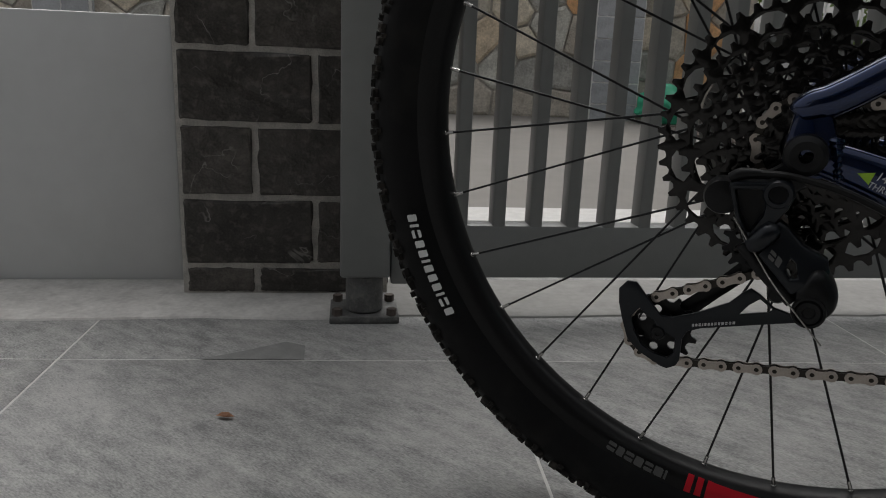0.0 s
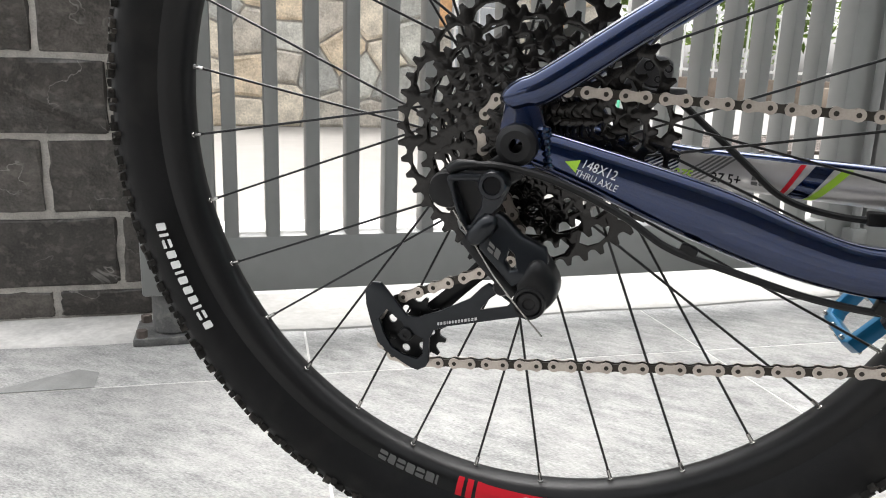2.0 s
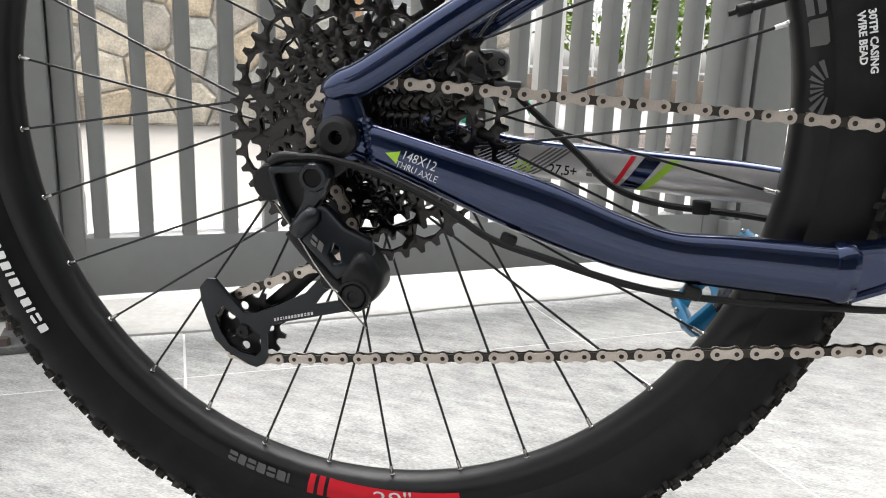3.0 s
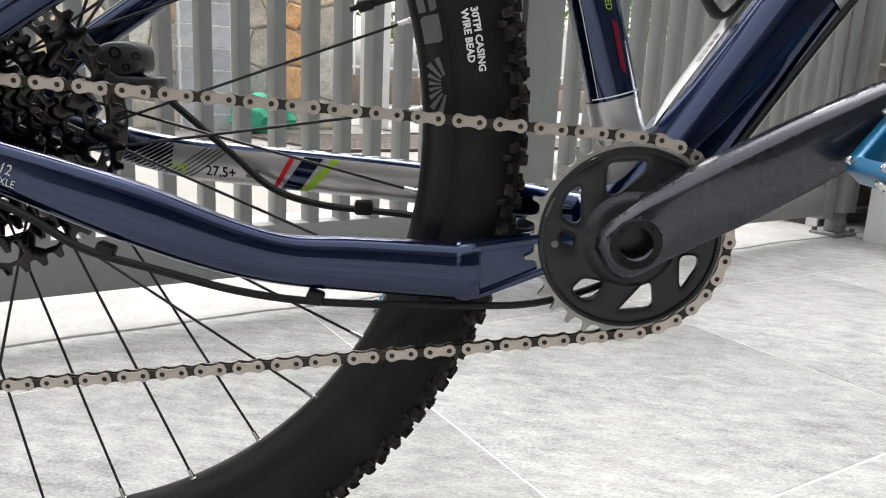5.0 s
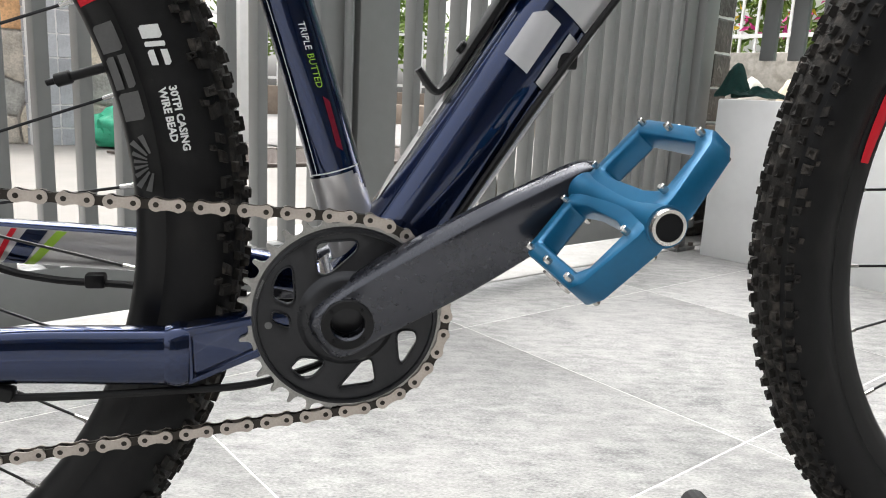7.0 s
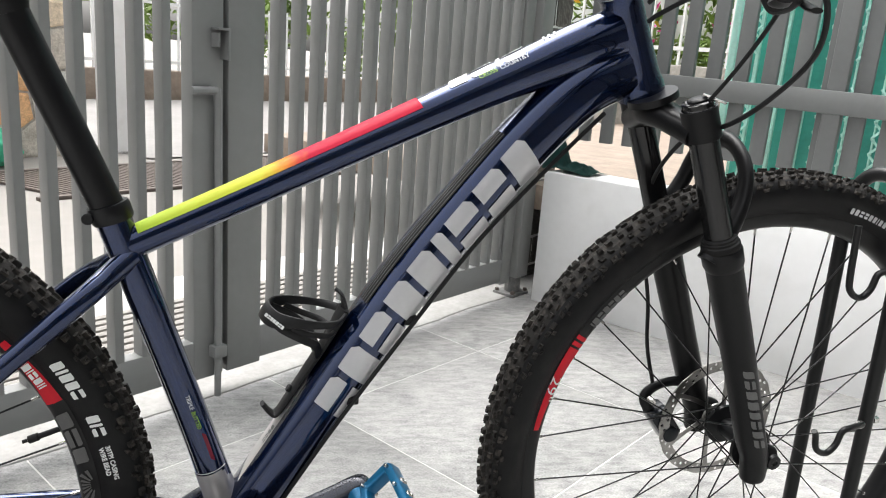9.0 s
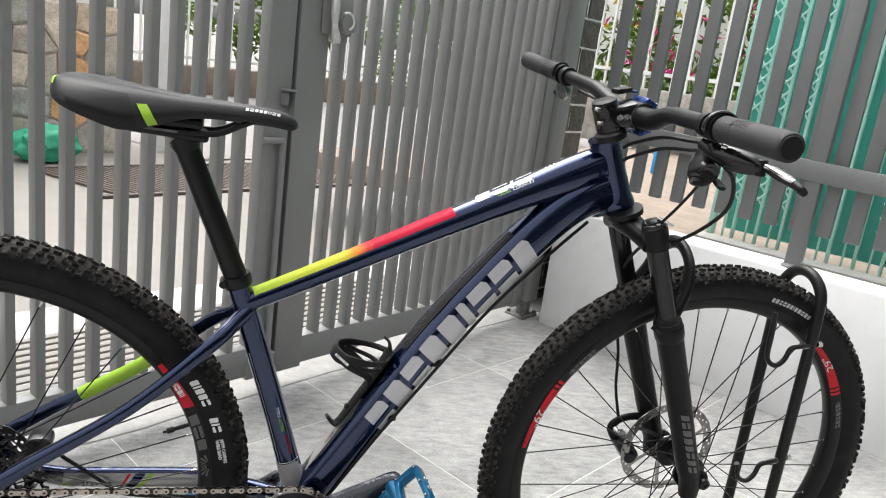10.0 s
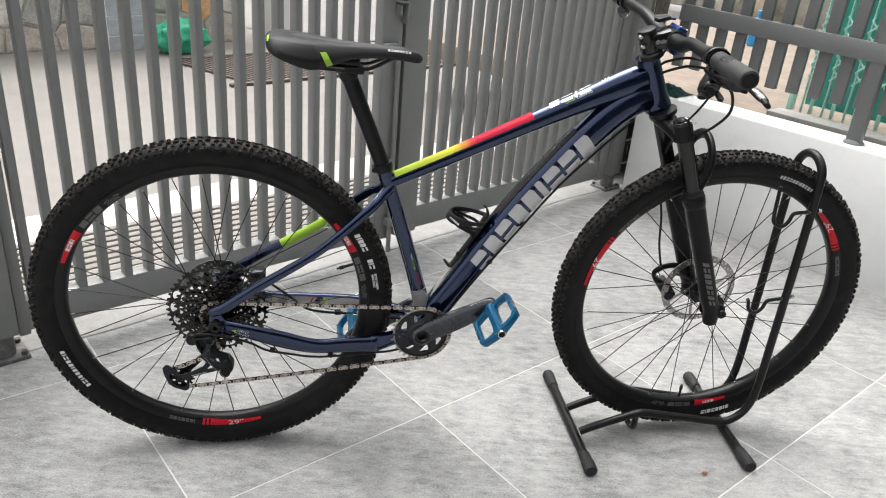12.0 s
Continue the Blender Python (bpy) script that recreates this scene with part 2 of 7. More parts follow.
RUBBER = material("dusty_black_rubber", (0.0065, 0.0065, 0.007), 0.46, vary=0.3, scale=14, bump=0.1, bump_scale=900, spots=0.5, spot_colour=(0.018, 0.017, 0.016), spec=0.14, smear=0.14)
TREAD = material("worn_tread_rubber", (0.017, 0.0158, 0.0146), 0.7, vary=0.35, scale=40, bump=0.3, bump_scale=500, spots=0.65, spot_colour=(0.085, 0.074, 0.064), spec=0.15)
RIM = material("black_anodised_rim", (0.007, 0.007, 0.0075), 0.34, vary=0.2, scale=30, spec=0.20)
BLACK = material("satin_black_alloy", (0.008, 0.0082, 0.009), 0.34, metal=0.2, vary=0.2, scale=40, spec=0.23)
CRANK = material("dark_grey_forged_alloy", (0.03, 0.032, 0.041), 0.28, metal=0.75, vary=0.12, scale=22, coat=0.6, smear=0.1)
SPIDER = material("black_spider_alloy", (0.018, 0.0185, 0.021), 0.3, metal=0.5, vary=0.2, scale=30, spec=0.45)
GLOSS = material("gloss_black_stanchion", (0.006, 0.006, 0.0065), 0.16, vary=0.2, scale=30, spec=0.4)
FORK = material("satin_black_fork_paint", (0.007, 0.007, 0.0075), 0.33, vary=0.2, scale=40, bump=0.05, bump_scale=1200, spec=0.16)
BLUE_ALLOY = material("deep_blue_anodised_alloy", (0.006, 0.035, 0.16), 0.28, metal=0.6, vary=0.12, scale=40, coat=0.3)
CALIPER = material("grey_cast_caliper", (0.065, 0.065, 0.068), 0.34, metal=0.6, vary=0.3, scale=60, bump=0.1, bump_scale=900)
LIGHT_GREY = material("light_grey_print", (0.075, 0.075, 0.075), 0.5, vary=0.15, scale=60)
MAROON = material("dark_red_print", (0.14, 0.004, 0.016), 0.4, vary=0.1, coat=0.3, spec=0.2)
PLASTIC = material("black_plastic", (0.009, 0.009, 0.0095), 0.45, vary=0.2, scale=40, bump=0.06, bump_scale=1200, spec=0.20)
SLATE = material("slate_grey_derailleur", (0.011, 0.013, 0.0165), 0.3, metal=0.4, vary=0.15, scale=30, coat=0.2, spec=0.25)
COG = material("black_steel_cog", (0.03, 0.029, 0.0285), 0.17, metal=0.9, vary=0.4, scale=60, spec=0.20)
STEEL = material("bright_steel", (0.5, 0.49, 0.47), 0.25, metal=1.0, vary=0.15, scale=80)
DISC = material("brake_disc_steel", (0.27, 0.265, 0.255), 0.3, metal=1.0, vary=0.25, scale=60)
CHAIN_OUT = material("nickel_chain_plate", (0.385, 0.345, 0.312), 0.32, metal=0.9, vary=0.2, scale=120)
CHAIN_IN = material("oiled_black_chain_plate", (0.03, 0.026, 0.022), 0.4, metal=0.7, vary=0.3, scale=120)
RING = material("grey_steel_tooth_ring", (0.27, 0.265, 0.255), 0.32, metal=0.8, vary=0.3, scale=80)
SPOKE = material("black_steel_spoke", (0.014, 0.014, 0.015), 0.3, metal=0.6)
PEDAL = material("blue_anodised_alloy", (0.0015, 0.088, 0.19), 0.34, metal=0.45, vary=0.1, scale=40, coat=0.12)
SADDLE = material("black_saddle_cover", (0.0155, 0.0155, 0.017), 0.45, vary=0.15, scale=60, bump=0.1, bump_scale=1500, spec=0.23)
GRIP = material("grey_black_grip_rubber", (0.014, 0.014, 0.015), 0.7, vary=0.15, scale=90, bump=0.15, bump_scale=1100)
GATE = material("charcoal_gate_paint", (0.203, 0.207, 0.204), 0.38, vary=0.07, scale=5, bump=0.05, bump_scale=300, spots=0.25, spot_colour=(0.18, 0.178, 0.17))
PAINT = material("pale_grey_wall_paint", (0.66, 0.666, 0.666), 0.75, vary=0.05, scale=3, bump=0.08, bump_scale=120, spots=0.2, spot_colour=(0.48, 0.475, 0.46))
WHITE = material("white_wall_paint", (0.74, 0.74, 0.735), 0.65, vary=0.04, scale=4, bump=0.05, spots=0.25, spot_colour=(0.54, 0.53, 0.5))
TILE = tile_material()
GROUT = material("pale_grout", (0.54, 0.53, 0.515), 0.9, vary=0.12, scale=30)
BRICK = brick_material()
MORTAR = material("grey_mortar", (0.44, 0.42, 0.39), 0.9, vary=0.4, scale=40, bump=0.5, bump_scale=200)
STONE = stone_material()
GREY_BRICK = material("grey_stone_block", (0.4, 0.415, 0.44), 0.85, vary=0.25, scale=14, bump=0.4, bump_scale=60, island=0.12)
CONCRETE = material("pale_concrete_paving", (0.2, 0.188, 0.174), 0.85, vary=0.14, scale=1.2, bump=0.2, bump_scale=90, spots=0.3, spot_colour=(0.22, 0.2, 0.175))
ROAD = material("grey_road", (0.2, 0.19, 0.183), 0.9, vary=0.15, scale=2, bump=0.4, bump_scale=160, spots=0.3, spot_colour=(0.2, 0.19, 0.18))
EARTH = material("brown_paving", (0.2, 0.158, 0.125), 0.9, vary=0.25, scale=7, bump=0.4, bump_scale=80, spots=0.4, spot_colour=(0.27, 0.23, 0.19))
CEMENT = material("whitish_cement_screed", (0.25, 0.245, 0.237), 0.9, vary=0.2, scale=9, bump=0.3, bump_scale=120, spots=0.5, spot_colour=(0.33, 0.325, 0.31))
PLASTER = material("spilled_white_plaster", (0.5, 0.49, 0.47), 0.9, vary=0.25, scale=14, bump=0.5, bump_scale=90, spots=0.5, spot_colour=(0.32, 0.31, 0.295))
SMEAR = material("dried_grout_film", (0.2, 0.2, 0.195), 0.85, vary=0.2, scale=40)
STAINED = material("stained_old_plaster", (0.3, 0.28, 0.25), 0.9, vary=0.35, scale=4, bump=0.5, bump_scale=60, spots=0.75, spot_colour=(0.13, 0.12, 0.1))
IRON = material("rusty_grate_iron", (0.11, 0.09, 0.08), 0.75, metal=0.3, vary=0.3, scale=30)
# gate paint made darker: the fence's shade is put into its colour
GATE_SHADED = material("shaded_gate_paint", (0.165, 0.17, 0.168), 0.42, vary=0.08, scale=6, bump=0.05, bump_scale=300, spots=0.25, spot_colour=(0.15, 0.148, 0.14))
FOOT = material("weathered_galvanised_steel", (0.13, 0.13, 0.128), 0.6, metal=0.3, vary=0.35, scale=40, bump=0.3, bump_scale=300, spots=0.5, spot_colour=(0.28, 0.27, 0.25))
TEAL = material("teal_gate_paint", (0.07, 0.4, 0.33), 0.5, vary=0.15, scale=6, bump=0.1, bump_scale=90, spots=0.3, spot_colour=(0.05, 0.17, 0.14))
MINT = material("mint_gate_paint", (0.46, 0.8, 0.71), 0.5, vary=0.15, scale=12)
BAG = material("green_woven_bag", (0.03, 0.33, 0.19), 0.55, vary=0.25, scale=14, bump=0.4, bump_scale=240)
SACK_TAN = material("tan_woven_sack", (0.5, 0.42, 0.32), 0.8, vary=0.2, scale=12, bump=0.4, bump_scale=220)
SACK_PALE = material("pale_woven_sack", (0.5, 0.48, 0.44), 0.8, vary=0.15, scale=12, bump=0.4, bump_scale=220)
NET = material("dark_green_net", (0.006, 0.052, 0.045), 0.85, vary=0.35, scale=60, bump=0.8, bump_scale=400)
LEAF = material("bright_leaf", (0.13, 0.24, 0.03), 0.5, vary=0.5, scale=3, other=(0.2, 0.3, 0.05))
FLOWER = material("pink_flower", (0.55, 0.04, 0.22), 0.6, vary=0.2)
YELLOW = material("yellow_flower", (0.65, 0.45, 0.03), 0.6, vary=0.2)
BLUE_TARP = material("blue_plastic", (0.02, 0.25, 0.55), 0.4, vary=0.15)
LOCK_STEEL = material("worn_lock_steel", (0.62, 0.62, 0.6), 0.35, metal=0.45, vary=0.25, scale=70)
DRY_LEAF = material("dry_brown_leaf", (0.4, 0.2, 0.11), 0.7, vary=0.35, scale=60)
STAND = material("black_powder_coat", (0.008, 0.008, 0.0085), 0.33, vary=0.2, scale=30, bump=0.1, bump_scale=700, spec=0.23)
# paints of the added, unseen ceiling and walls that hold back light
UNSEEN_CEILING = material("unseen_white_ceiling_paint", (0.55, 0.55, 0.53), 0.8, vary=0.05, scale=2)
UNSEEN_WALL = material("unseen_wall_paint", (0.2, 0.19, 0.18), 0.7, vary=0.15, scale=3, bump=0.1)


# ---- mesh helpers ----
def mesh_of(name, bm, mat, smooth=True):
    me = bpy.data.meshes.new(name)
    bm.normal_update()
    bm.to_mesh(me)
    bm.free()
    for mm in mat if isinstance(mat, (list, tuple)) else [mat]:
        me.materials.append(mm)
    if smooth:
        me.shade_smooth()
        me.set_sharp_from_angle(angle=radians(38))
    return me


def part(name, bm, mat, parent=None, label="", m=None, smooth=True):
    me = bm if isinstance(bm, bpy.types.Mesh) else mesh_of(name, bm, mat, smooth)
    ob = new(name, me)
    if parent is not None:
        ob.parent = parent
    if m is not None:
        ob.matrix_basis = m
    if label:
        ob["label"] = label
    return ob


def thing(name, label, category, m=None, group="", kind=""):
    ob = new(name)
    ob.empty_display_size = 0.05
    if m is not None:
        ob.matrix_basis = m
    return tagged(ob, label, category, group, kind)


def spline(pts, k=6):
    """Catmull-Rom through the points, k steps a stretch."""
    p = [np.array(q, float) for q in pts]
    if len(p) < 3 or k < 2:
        return p
    ext = [2 * p[0] - p[1]] + p + [2 * p[-1] - p[-2]]
    out = []
    for i in range(1, len(ext) - 2):
        a, b, c, d = ext[i - 1:i + 3]
        for j in range(k):
            t = j / k
            out.append(0.5 * (2 * b + (c - a) * t + (2 * a - 5 * b + 4 * c - d) * t * t + (3 * b - a - 3 * c + d) * t ** 3))
    out.append(p[-1])
    return out


def sweep(pts, radii, n=14, k=6, ref=(0, 1, 0), caps=True, bm=None, power=2.0, shift=0.0):
    """A tube along the points. radii: one number or pair (along ref, across it), or one for each point. power above 2 squares the section."""
    if bm is None:
        bm = bmesh.new()
    if not isinstance(radii, list):
        radii = [radii] * len(pts)
    rr = [np.array((r, r) if isinstance(r, (int, float)) else r, float) for r in radii]
    path, rad = spline(pts, k), spline(rr, k)
    ref = np.array(ref, float)
    rings = []
    for i, p in enumerate(path):
        a, b = path[max(0, i - 1)], path[min(len(path) - 1, i + 1)]
        t = (b - a) / max(1e-9, np.linalg.norm(b - a))
        s = ref - (ref @ t) * t
        if np.linalg.norm(s) < 1e-3:
            s = np.array((1.0, 0.1, 0)) - (np.array((1.0, 0.1, 0)) @ t) * t
        s /= np.linalg.norm(s)
        u = np.cross(t, s)
        ring = []
        for j in range(n):
            w = 2 * math.pi * (j + shift) / n
            c, q = math.cos(w), math.sin(w)
            e = (abs(c) ** power + abs(q) ** power) ** (-1 / power)
            ring.append(bm.verts.new(p + s * c * e * rad[i][0] + u * q * e * rad[i][1]))
        rings.append(ring)
    for r0, r1 in zip(rings, rings[1:]):
        for j in range(n):
            bm.faces.new((r0[j], r0[(j + 1) % n], r1[(j + 1) % n], r1[j]))
    if caps:
        bm.faces.new(list(reversed(rings[0])))
        bm.faces.new(rings[-1])
    bmesh.ops.recalc_face_normals(bm, faces=bm.faces)
    return bm


def lathe(profile, n=48, bm=None, closed=False, caps=False, m=None, arc=None):
    """Turn (radius, y) pairs round the y axis."""
    if bm is None:
        bm = bmesh.new()
    m = m or Matrix()
    a0, a1 = arc or (0, 2 * math.pi)
    steps = n if arc is None else n + 1
    rings = []
    for i in range(steps):
        a = a0 + (a1 - a0) * i / n
        rings.append([bm.verts.new(m @ Vector((r * math.cos(a), y, r * math.sin(a)))) for r, y in profile])
    cnt = len(profile)
    for i in range(n):
        r0, r1 = rings[i], rings[(i + 1) % steps]
        for j in range(cnt if closed else cnt - 1):
            bm.faces.new((r0[j], r0[(j + 1) % cnt], r1[(j + 1) % cnt], r1[j]))
    if caps and arc is None:
        for j in (0, cnt - 1):
            bm.faces.new([r[j] for r in rings])
    bmesh.ops.recalc_face_normals(bm, faces=bm.faces)
    return bm


def box(sx, sy, sz, m=None, bevel=0.0, bm=None, seg=2):
    """A box of those sizes about its centre, with rounded edges."""
    b = bmesh.new()
    bmesh.ops.create_cube(b, size=1, matrix=Matrix.Diagonal((sx, sy, sz, 1)))
    if bevel:
        bmesh.ops.bevel(b, geom=b.edges[:], offset=bevel, segments=seg, profile=0.5, affect="EDGES")
    if m is not None:
        bmesh.ops.transform(b, matrix=m, verts=b.verts)
    if bm is None:
        return b
    return merge(bm, b)


def merge(bm, other):
    tmp = bpy.data.meshes.new("tmp")
    other.to_mesh(tmp)
    other.free()
    bm.from_mesh(tmp)
    bpy.data.meshes.remove(tmp)
    return bm


def cyl(r, p, q, n=20, bevel=0.0, bm=None, r2=None):
    """A round bar from p to q, its rims eased."""
    p, q = np.array(p, float), np.array(q, float)
    d = (q - p) / np.linalg.norm(q - p)
    r2 = r if r2 is None else r2
    pts, rad = [p, p + d * bevel, q - d * bevel, q], [r - bevel, r, r2, r2 - bevel]
    if not bevel:
        pts, rad = [p, q], [r, r2]
    ref = (0, 0, 1) if abs(d[2]) < 0.9 else (1, 0, 0)
    return sweep(pts, rad, n=n, k=1, ref=ref, bm=bm)


def plate(outline, thick, holes=(), m=None, bevel=0.0, bm=None):
    """A flat plate in the x-z plane, cut to the outline, with holes; thickness along y."""
    b = bmesh.new()
    loops = [outline, *holes]
    edges = []
    for loop in loops:
        vs = [b.verts.new((x, 0, z)) for x, z in loop]
        edges += [b.edges.new((vs[i], vs[(i + 1) % len(vs)])) for i in range(len(vs))]
    bmesh.ops.triangle_fill(b, use_beauty=True, use_dissolve=False, edges=edges, normal=(0, -1, 0))
    geo = bmesh.ops.extrude_face_region(b, geom=b.faces[:])
    vs = [v for v in geo["geom"] if isinstance(v, bmesh.types.BMVert)]
    bmesh.ops.translate(b, verts=vs, vec=(0, thick, 0))
    bmesh.ops.translate(b, verts=b.verts, vec=(0, -thick / 2, 0))
    bmesh.ops.recalc_face_normals(b, faces=b.faces)
    if bevel:
        es = [e for e in b.edges if len(e.link_faces) == 2 and e.calc_face_angle(0) > 1.2]
        bmesh.ops.bevel(b, geom=es, offset=bevel, segments=2, profile=0.5, affect="EDGES")
    if m is not None:
        bmesh.ops.transform(b, matrix=m, verts=b.verts)
    if bm is None:
        return b
    return merge(bm, b)


def rounded(pts, r, n=4):
    """The polygon with its corners rounded off."""
    out = []
    for i, p in enumerate(pts):
        p, a, b = np.array(p), np.array(pts[i - 1]), np.array(pts[(i + 1) % len(pts)])
        da, db = np.linalg.norm(a - p), np.linalg.norm(b - p)
        s, e = p + (a - p) / da * min(r, da * 0.45), p + (b - p) / db * min(r, db * 0.45)
        for k in range(n + 1):
            f = k / n
            out.append(tuple(s * (1 - f) ** 2 + 2 * p * f * (1 - f) + e * f * f))
    return out


def circle(r, n=24, cx=0.0, cz=0.0, a0=0.0):
    return [(cx + r * math.cos(a0 + 2 * math.pi * i / n), cz + r * math.sin(a0 + 2 * math.pi * i / n)) for i in range(n)]


def words(text, height, spacing=1.0, shear=0.0, widen=1.0, bold=0.0):
    """The letters as a flat mesh in x-y, middle at the origin: (points, faces, width)."""
    cu = bpy.data.curves.new("letters", "FONT")
    cu.body, cu.size, cu.align_x, cu.space_character, cu.shear, cu.resolution_u, cu.offset = text, height * 1.38, "CENTER", spacing, shear, 2, bold * height
    ob = new("letters", cu)
    bpy.context.view_layer.update()
    me = bpy.data.meshes.new_from_object(ob.evaluated_get(bpy.context.evaluated_depsgraph_get()))
    pts = [(v.co.x * widen, v.co.y - height * 0.5) for v in me.vertices]
    faces = [tuple(f.vertices) for f in me.polygons]
    bpy.data.objects.remove(ob)
    bpy.data.curves.remove(cu)
    bpy.data.meshes.remove(me)
    return pts, faces


def blocks(shapes, height, gap=0.16, slant=0.0, stroke=0.29, wide=0.8, slit=0.1):
    """A row of plain slabs for a maker's mark: 'f', 'c' and 'n' whole, 'i' a narrow bar, 'o' slit across."""
    pts, faces, x = [], [], 0.0
    h = height

    def slab(ring):
        i = len(pts)
        pts.extend([(px + slant * py, py) for px, py in ring])
        faces.append(tuple(range(i, i + len(ring))))
    for c in shapes:
        w = h * (stroke * 1.1 if c == "i" else wide * 0.86 if c == "n" else wide)
        e = min(0.14 * h, 0.3 * w)
        if c == "o":
            slab([(x + e, 0), (x + w, 0), (x + w, h * (0.5 - slit)), (x, h * (0.5 - slit)), (x, e)])
            slab([(x, h * (0.5 + slit)), (x + w, h * (0.5 + slit)), (x + w, h - e), (x + w - e, h), (x, h)])
        else:
            slab([(x + e, 0), (x + w, 0), (x + w, h - e), (x + w - e, h), (x, h), (x, e)])
        x += w + h * gap
    total = x - h * gap
    return [(px - total / 2 - slant * h / 2, py - h / 2) for px, py in pts], faces


def wrap(flat, place):
    """Lay flat letters on a surface: place(u, v) gives the point. Long faces are split first, so that they follow it."""
    pts, faces = flat
    bm = bmesh.new()
    vs = [bm.verts.new((x, y, 0)) for x, y in pts]
    for f in faces:
        try:
            bm.faces.new([vs[i] for i in f])
        except ValueError:
            pass
    xs = [p[0] for p in pts]
    ys = [p[1] for p in pts]
    h = max(ys) - min(ys)
    for axis, lo, hi in ((0, min(xs), max(xs)), (1, min(ys), max(ys))):
        cuts = max(1, int((hi - lo) / min(h * 0.3, 0.005)))
        for c in range(1, min(cuts, 90)):
            co = [0, 0, 0]
            no = [0, 0, 0]
            co[axis], no[axis] = lo + (hi - lo) * c / cuts, 1
            bmesh.ops.bisect_plane(bm, geom=bm.verts[:] + bm.edges[:] + bm.faces[:], plane_co=co, plane_no=no)
    for v in bm.verts:
        v.co = place(v.co.x, v.co.y)
    return bm

# ---- the setting ----
GATE_TURN = 31.5
GATE_AT = Matrix.Translation((-0.6, 0.36, 0)) @ pose(0, 0, 0, 0, 0, GATE_TURN)      # x along the gate, y out to the street
SIDE_AT = Matrix.Translation((2.218, 0.689, 0)) @ pose(0, 0, 0, 0, 0, 121.0)          # x along the low side wall, -y out to the neighbour
TILE_AT = pose(0, 0, 0, 0, 0, 29.0)


def structure(name, bm, mat, m=None, label="", category=""):
    ob = part(name, bm, mat, None, "", m, smooth=True)
    return tagged(ob, label, category, kind="structure")


# ground: one sheet to the horizon, rising a little towards the street
g = bmesh.new()
for d0, z0, d1, z1 in ((0.55, -0.012, 3.4, 0.075), (3.4, 0.075, 12, 0.2), (12, 0.2, 900, 4.0)):
    vs = [g.verts.new(p) for p in ((-900, d0, z0), (900, d0, z0), (900, d1, z1), (-900, d1, z1))]
    g.faces.new(vs)
vs = [g.verts.new(p) for p in ((-900, -900, -0.03), (900, -900, -0.03), (900, 0.55, -0.03), (-900, 0.55, -0.03))]
g.faces.new(vs)
structure("ground", g, CONCRETE, GATE_AT, "pale worn concrete paving of the street side", "ground")
bm = bmesh.new()
vs = [bm.verts.new(p) for p in ((2.9, 3.15, 0.078), (60, 3.15, 0.078), (60, 7.2, 0.135), (2.2, 7.2, 0.135))]
bm.faces.new(vs)
structure("road", bm, ROAD, GATE_AT, "grey street surface beyond the gate", "road")

# ribbed ramp outside the gate
ramp = structure("ramp", box(3.2, 0.62, 0.03, pose(1.3, 0.48, -0.0195), 0.003), CONCRETE, GATE_AT, "ribbed concrete ramp outside the gate", "ramp")
rib = mesh_of("ramp_rib", box(3.2, 0.03, 0.009, None, 0.003), CONCRETE)
for i in range(10):
    part("ramp_rib", rib, None, ramp, "", pose(1.3, 0.27 + 0.042 * i, -0.002 + 0.0012 * i))

# rough cement between the last tiles and the gate
def screed(name, x0, x1, n, mat, label):
    strip = bmesh.new()
    edge_noise = random.Random(21)
    near_low, far_low = [], []
    for i in range(n + 1):
        x = x0 + (x1 - x0) * i / n
        d = -0.016 + 0.012 * noise.noise(Vector((x * 5, 0, 0))) + edge_noise.uniform(-0.002, 0.002)
        near_low.append((strip.verts.new((x, d, -0.002)), strip.verts.new((x, d + 0.004, 0.0028))))
        far_low.append(strip.verts.new((x, 0.19, 0.0028)))
    for i in range(n):
        (a0, a1), (b0, b1) = near_low[i], near_low[i + 1]
        strip.faces.new((a0, b0, b1, a1))
        strip.faces.new((a1, b1, far_low[i + 1], far_low[i]))
    structure(name, strip, mat, GATE_AT, label, "pavement")


screed("pavement_screed", 0.02, 3.1, 60, CEMENT, "whitish rough cement along the foot of the gate")
screed("pavement_plaster", -4.2, 0.02, 80, PLASTER, "white spilled plaster at the foot of wall and pillar")

# a greyish smear of grout on the tile by the pillar
smear = bmesh.new()
low = [smear.verts.new((x, y, 0.0005)) for x, y in ((-0.700, 0.093), (-0.668, 0.143), (-0.635, 0.205), (-0.603, 0.206), (-0.575, 0.163))]
smear.faces.new(low)
structure("pavement_smear", smear, SMEAR, None, "greyish smear of dried grout on a floor tile", "pavement")

# drain grate across the pavement
grate = thing("drain_grate", "long rusty iron drain grate set in the pavement", "grate", GATE_AT)
part("grate_frame", box(2.2, 0.04, 0.02, pose(2.9, 2.28, 0.05), 0.003, box(2.2, 0.04, 0.02, pose(2.9, 2.98, 0.072), 0.003)), IRON, grate)
gbar = mesh_of("grate_bar", box(0.016, 0.66, 0.014, None, 0.002), IRON)
for i in range(58):
    part("grate_bar", gbar, None, grate, "", pose(1.83 + 0.037 * i, 2.63, 0.062, 1.8, 0, 18))

# right-hand low wall with its white top
w = box(5.4, 0.17, 0.5, pose(-1.6, -0.085, 0.243), 0.006)
structure("wall_side", w, WHITE, SIDE_AT, "low white painted garden wall", "wall")

# left low wall
structure("wall_left", box(4.2, 0.14, 0.49, pose(-2.42, 0.262, 0.22), 0.004), PAINT, GATE_AT, "low pale grey painted wall beside the brick pillar", "wall")

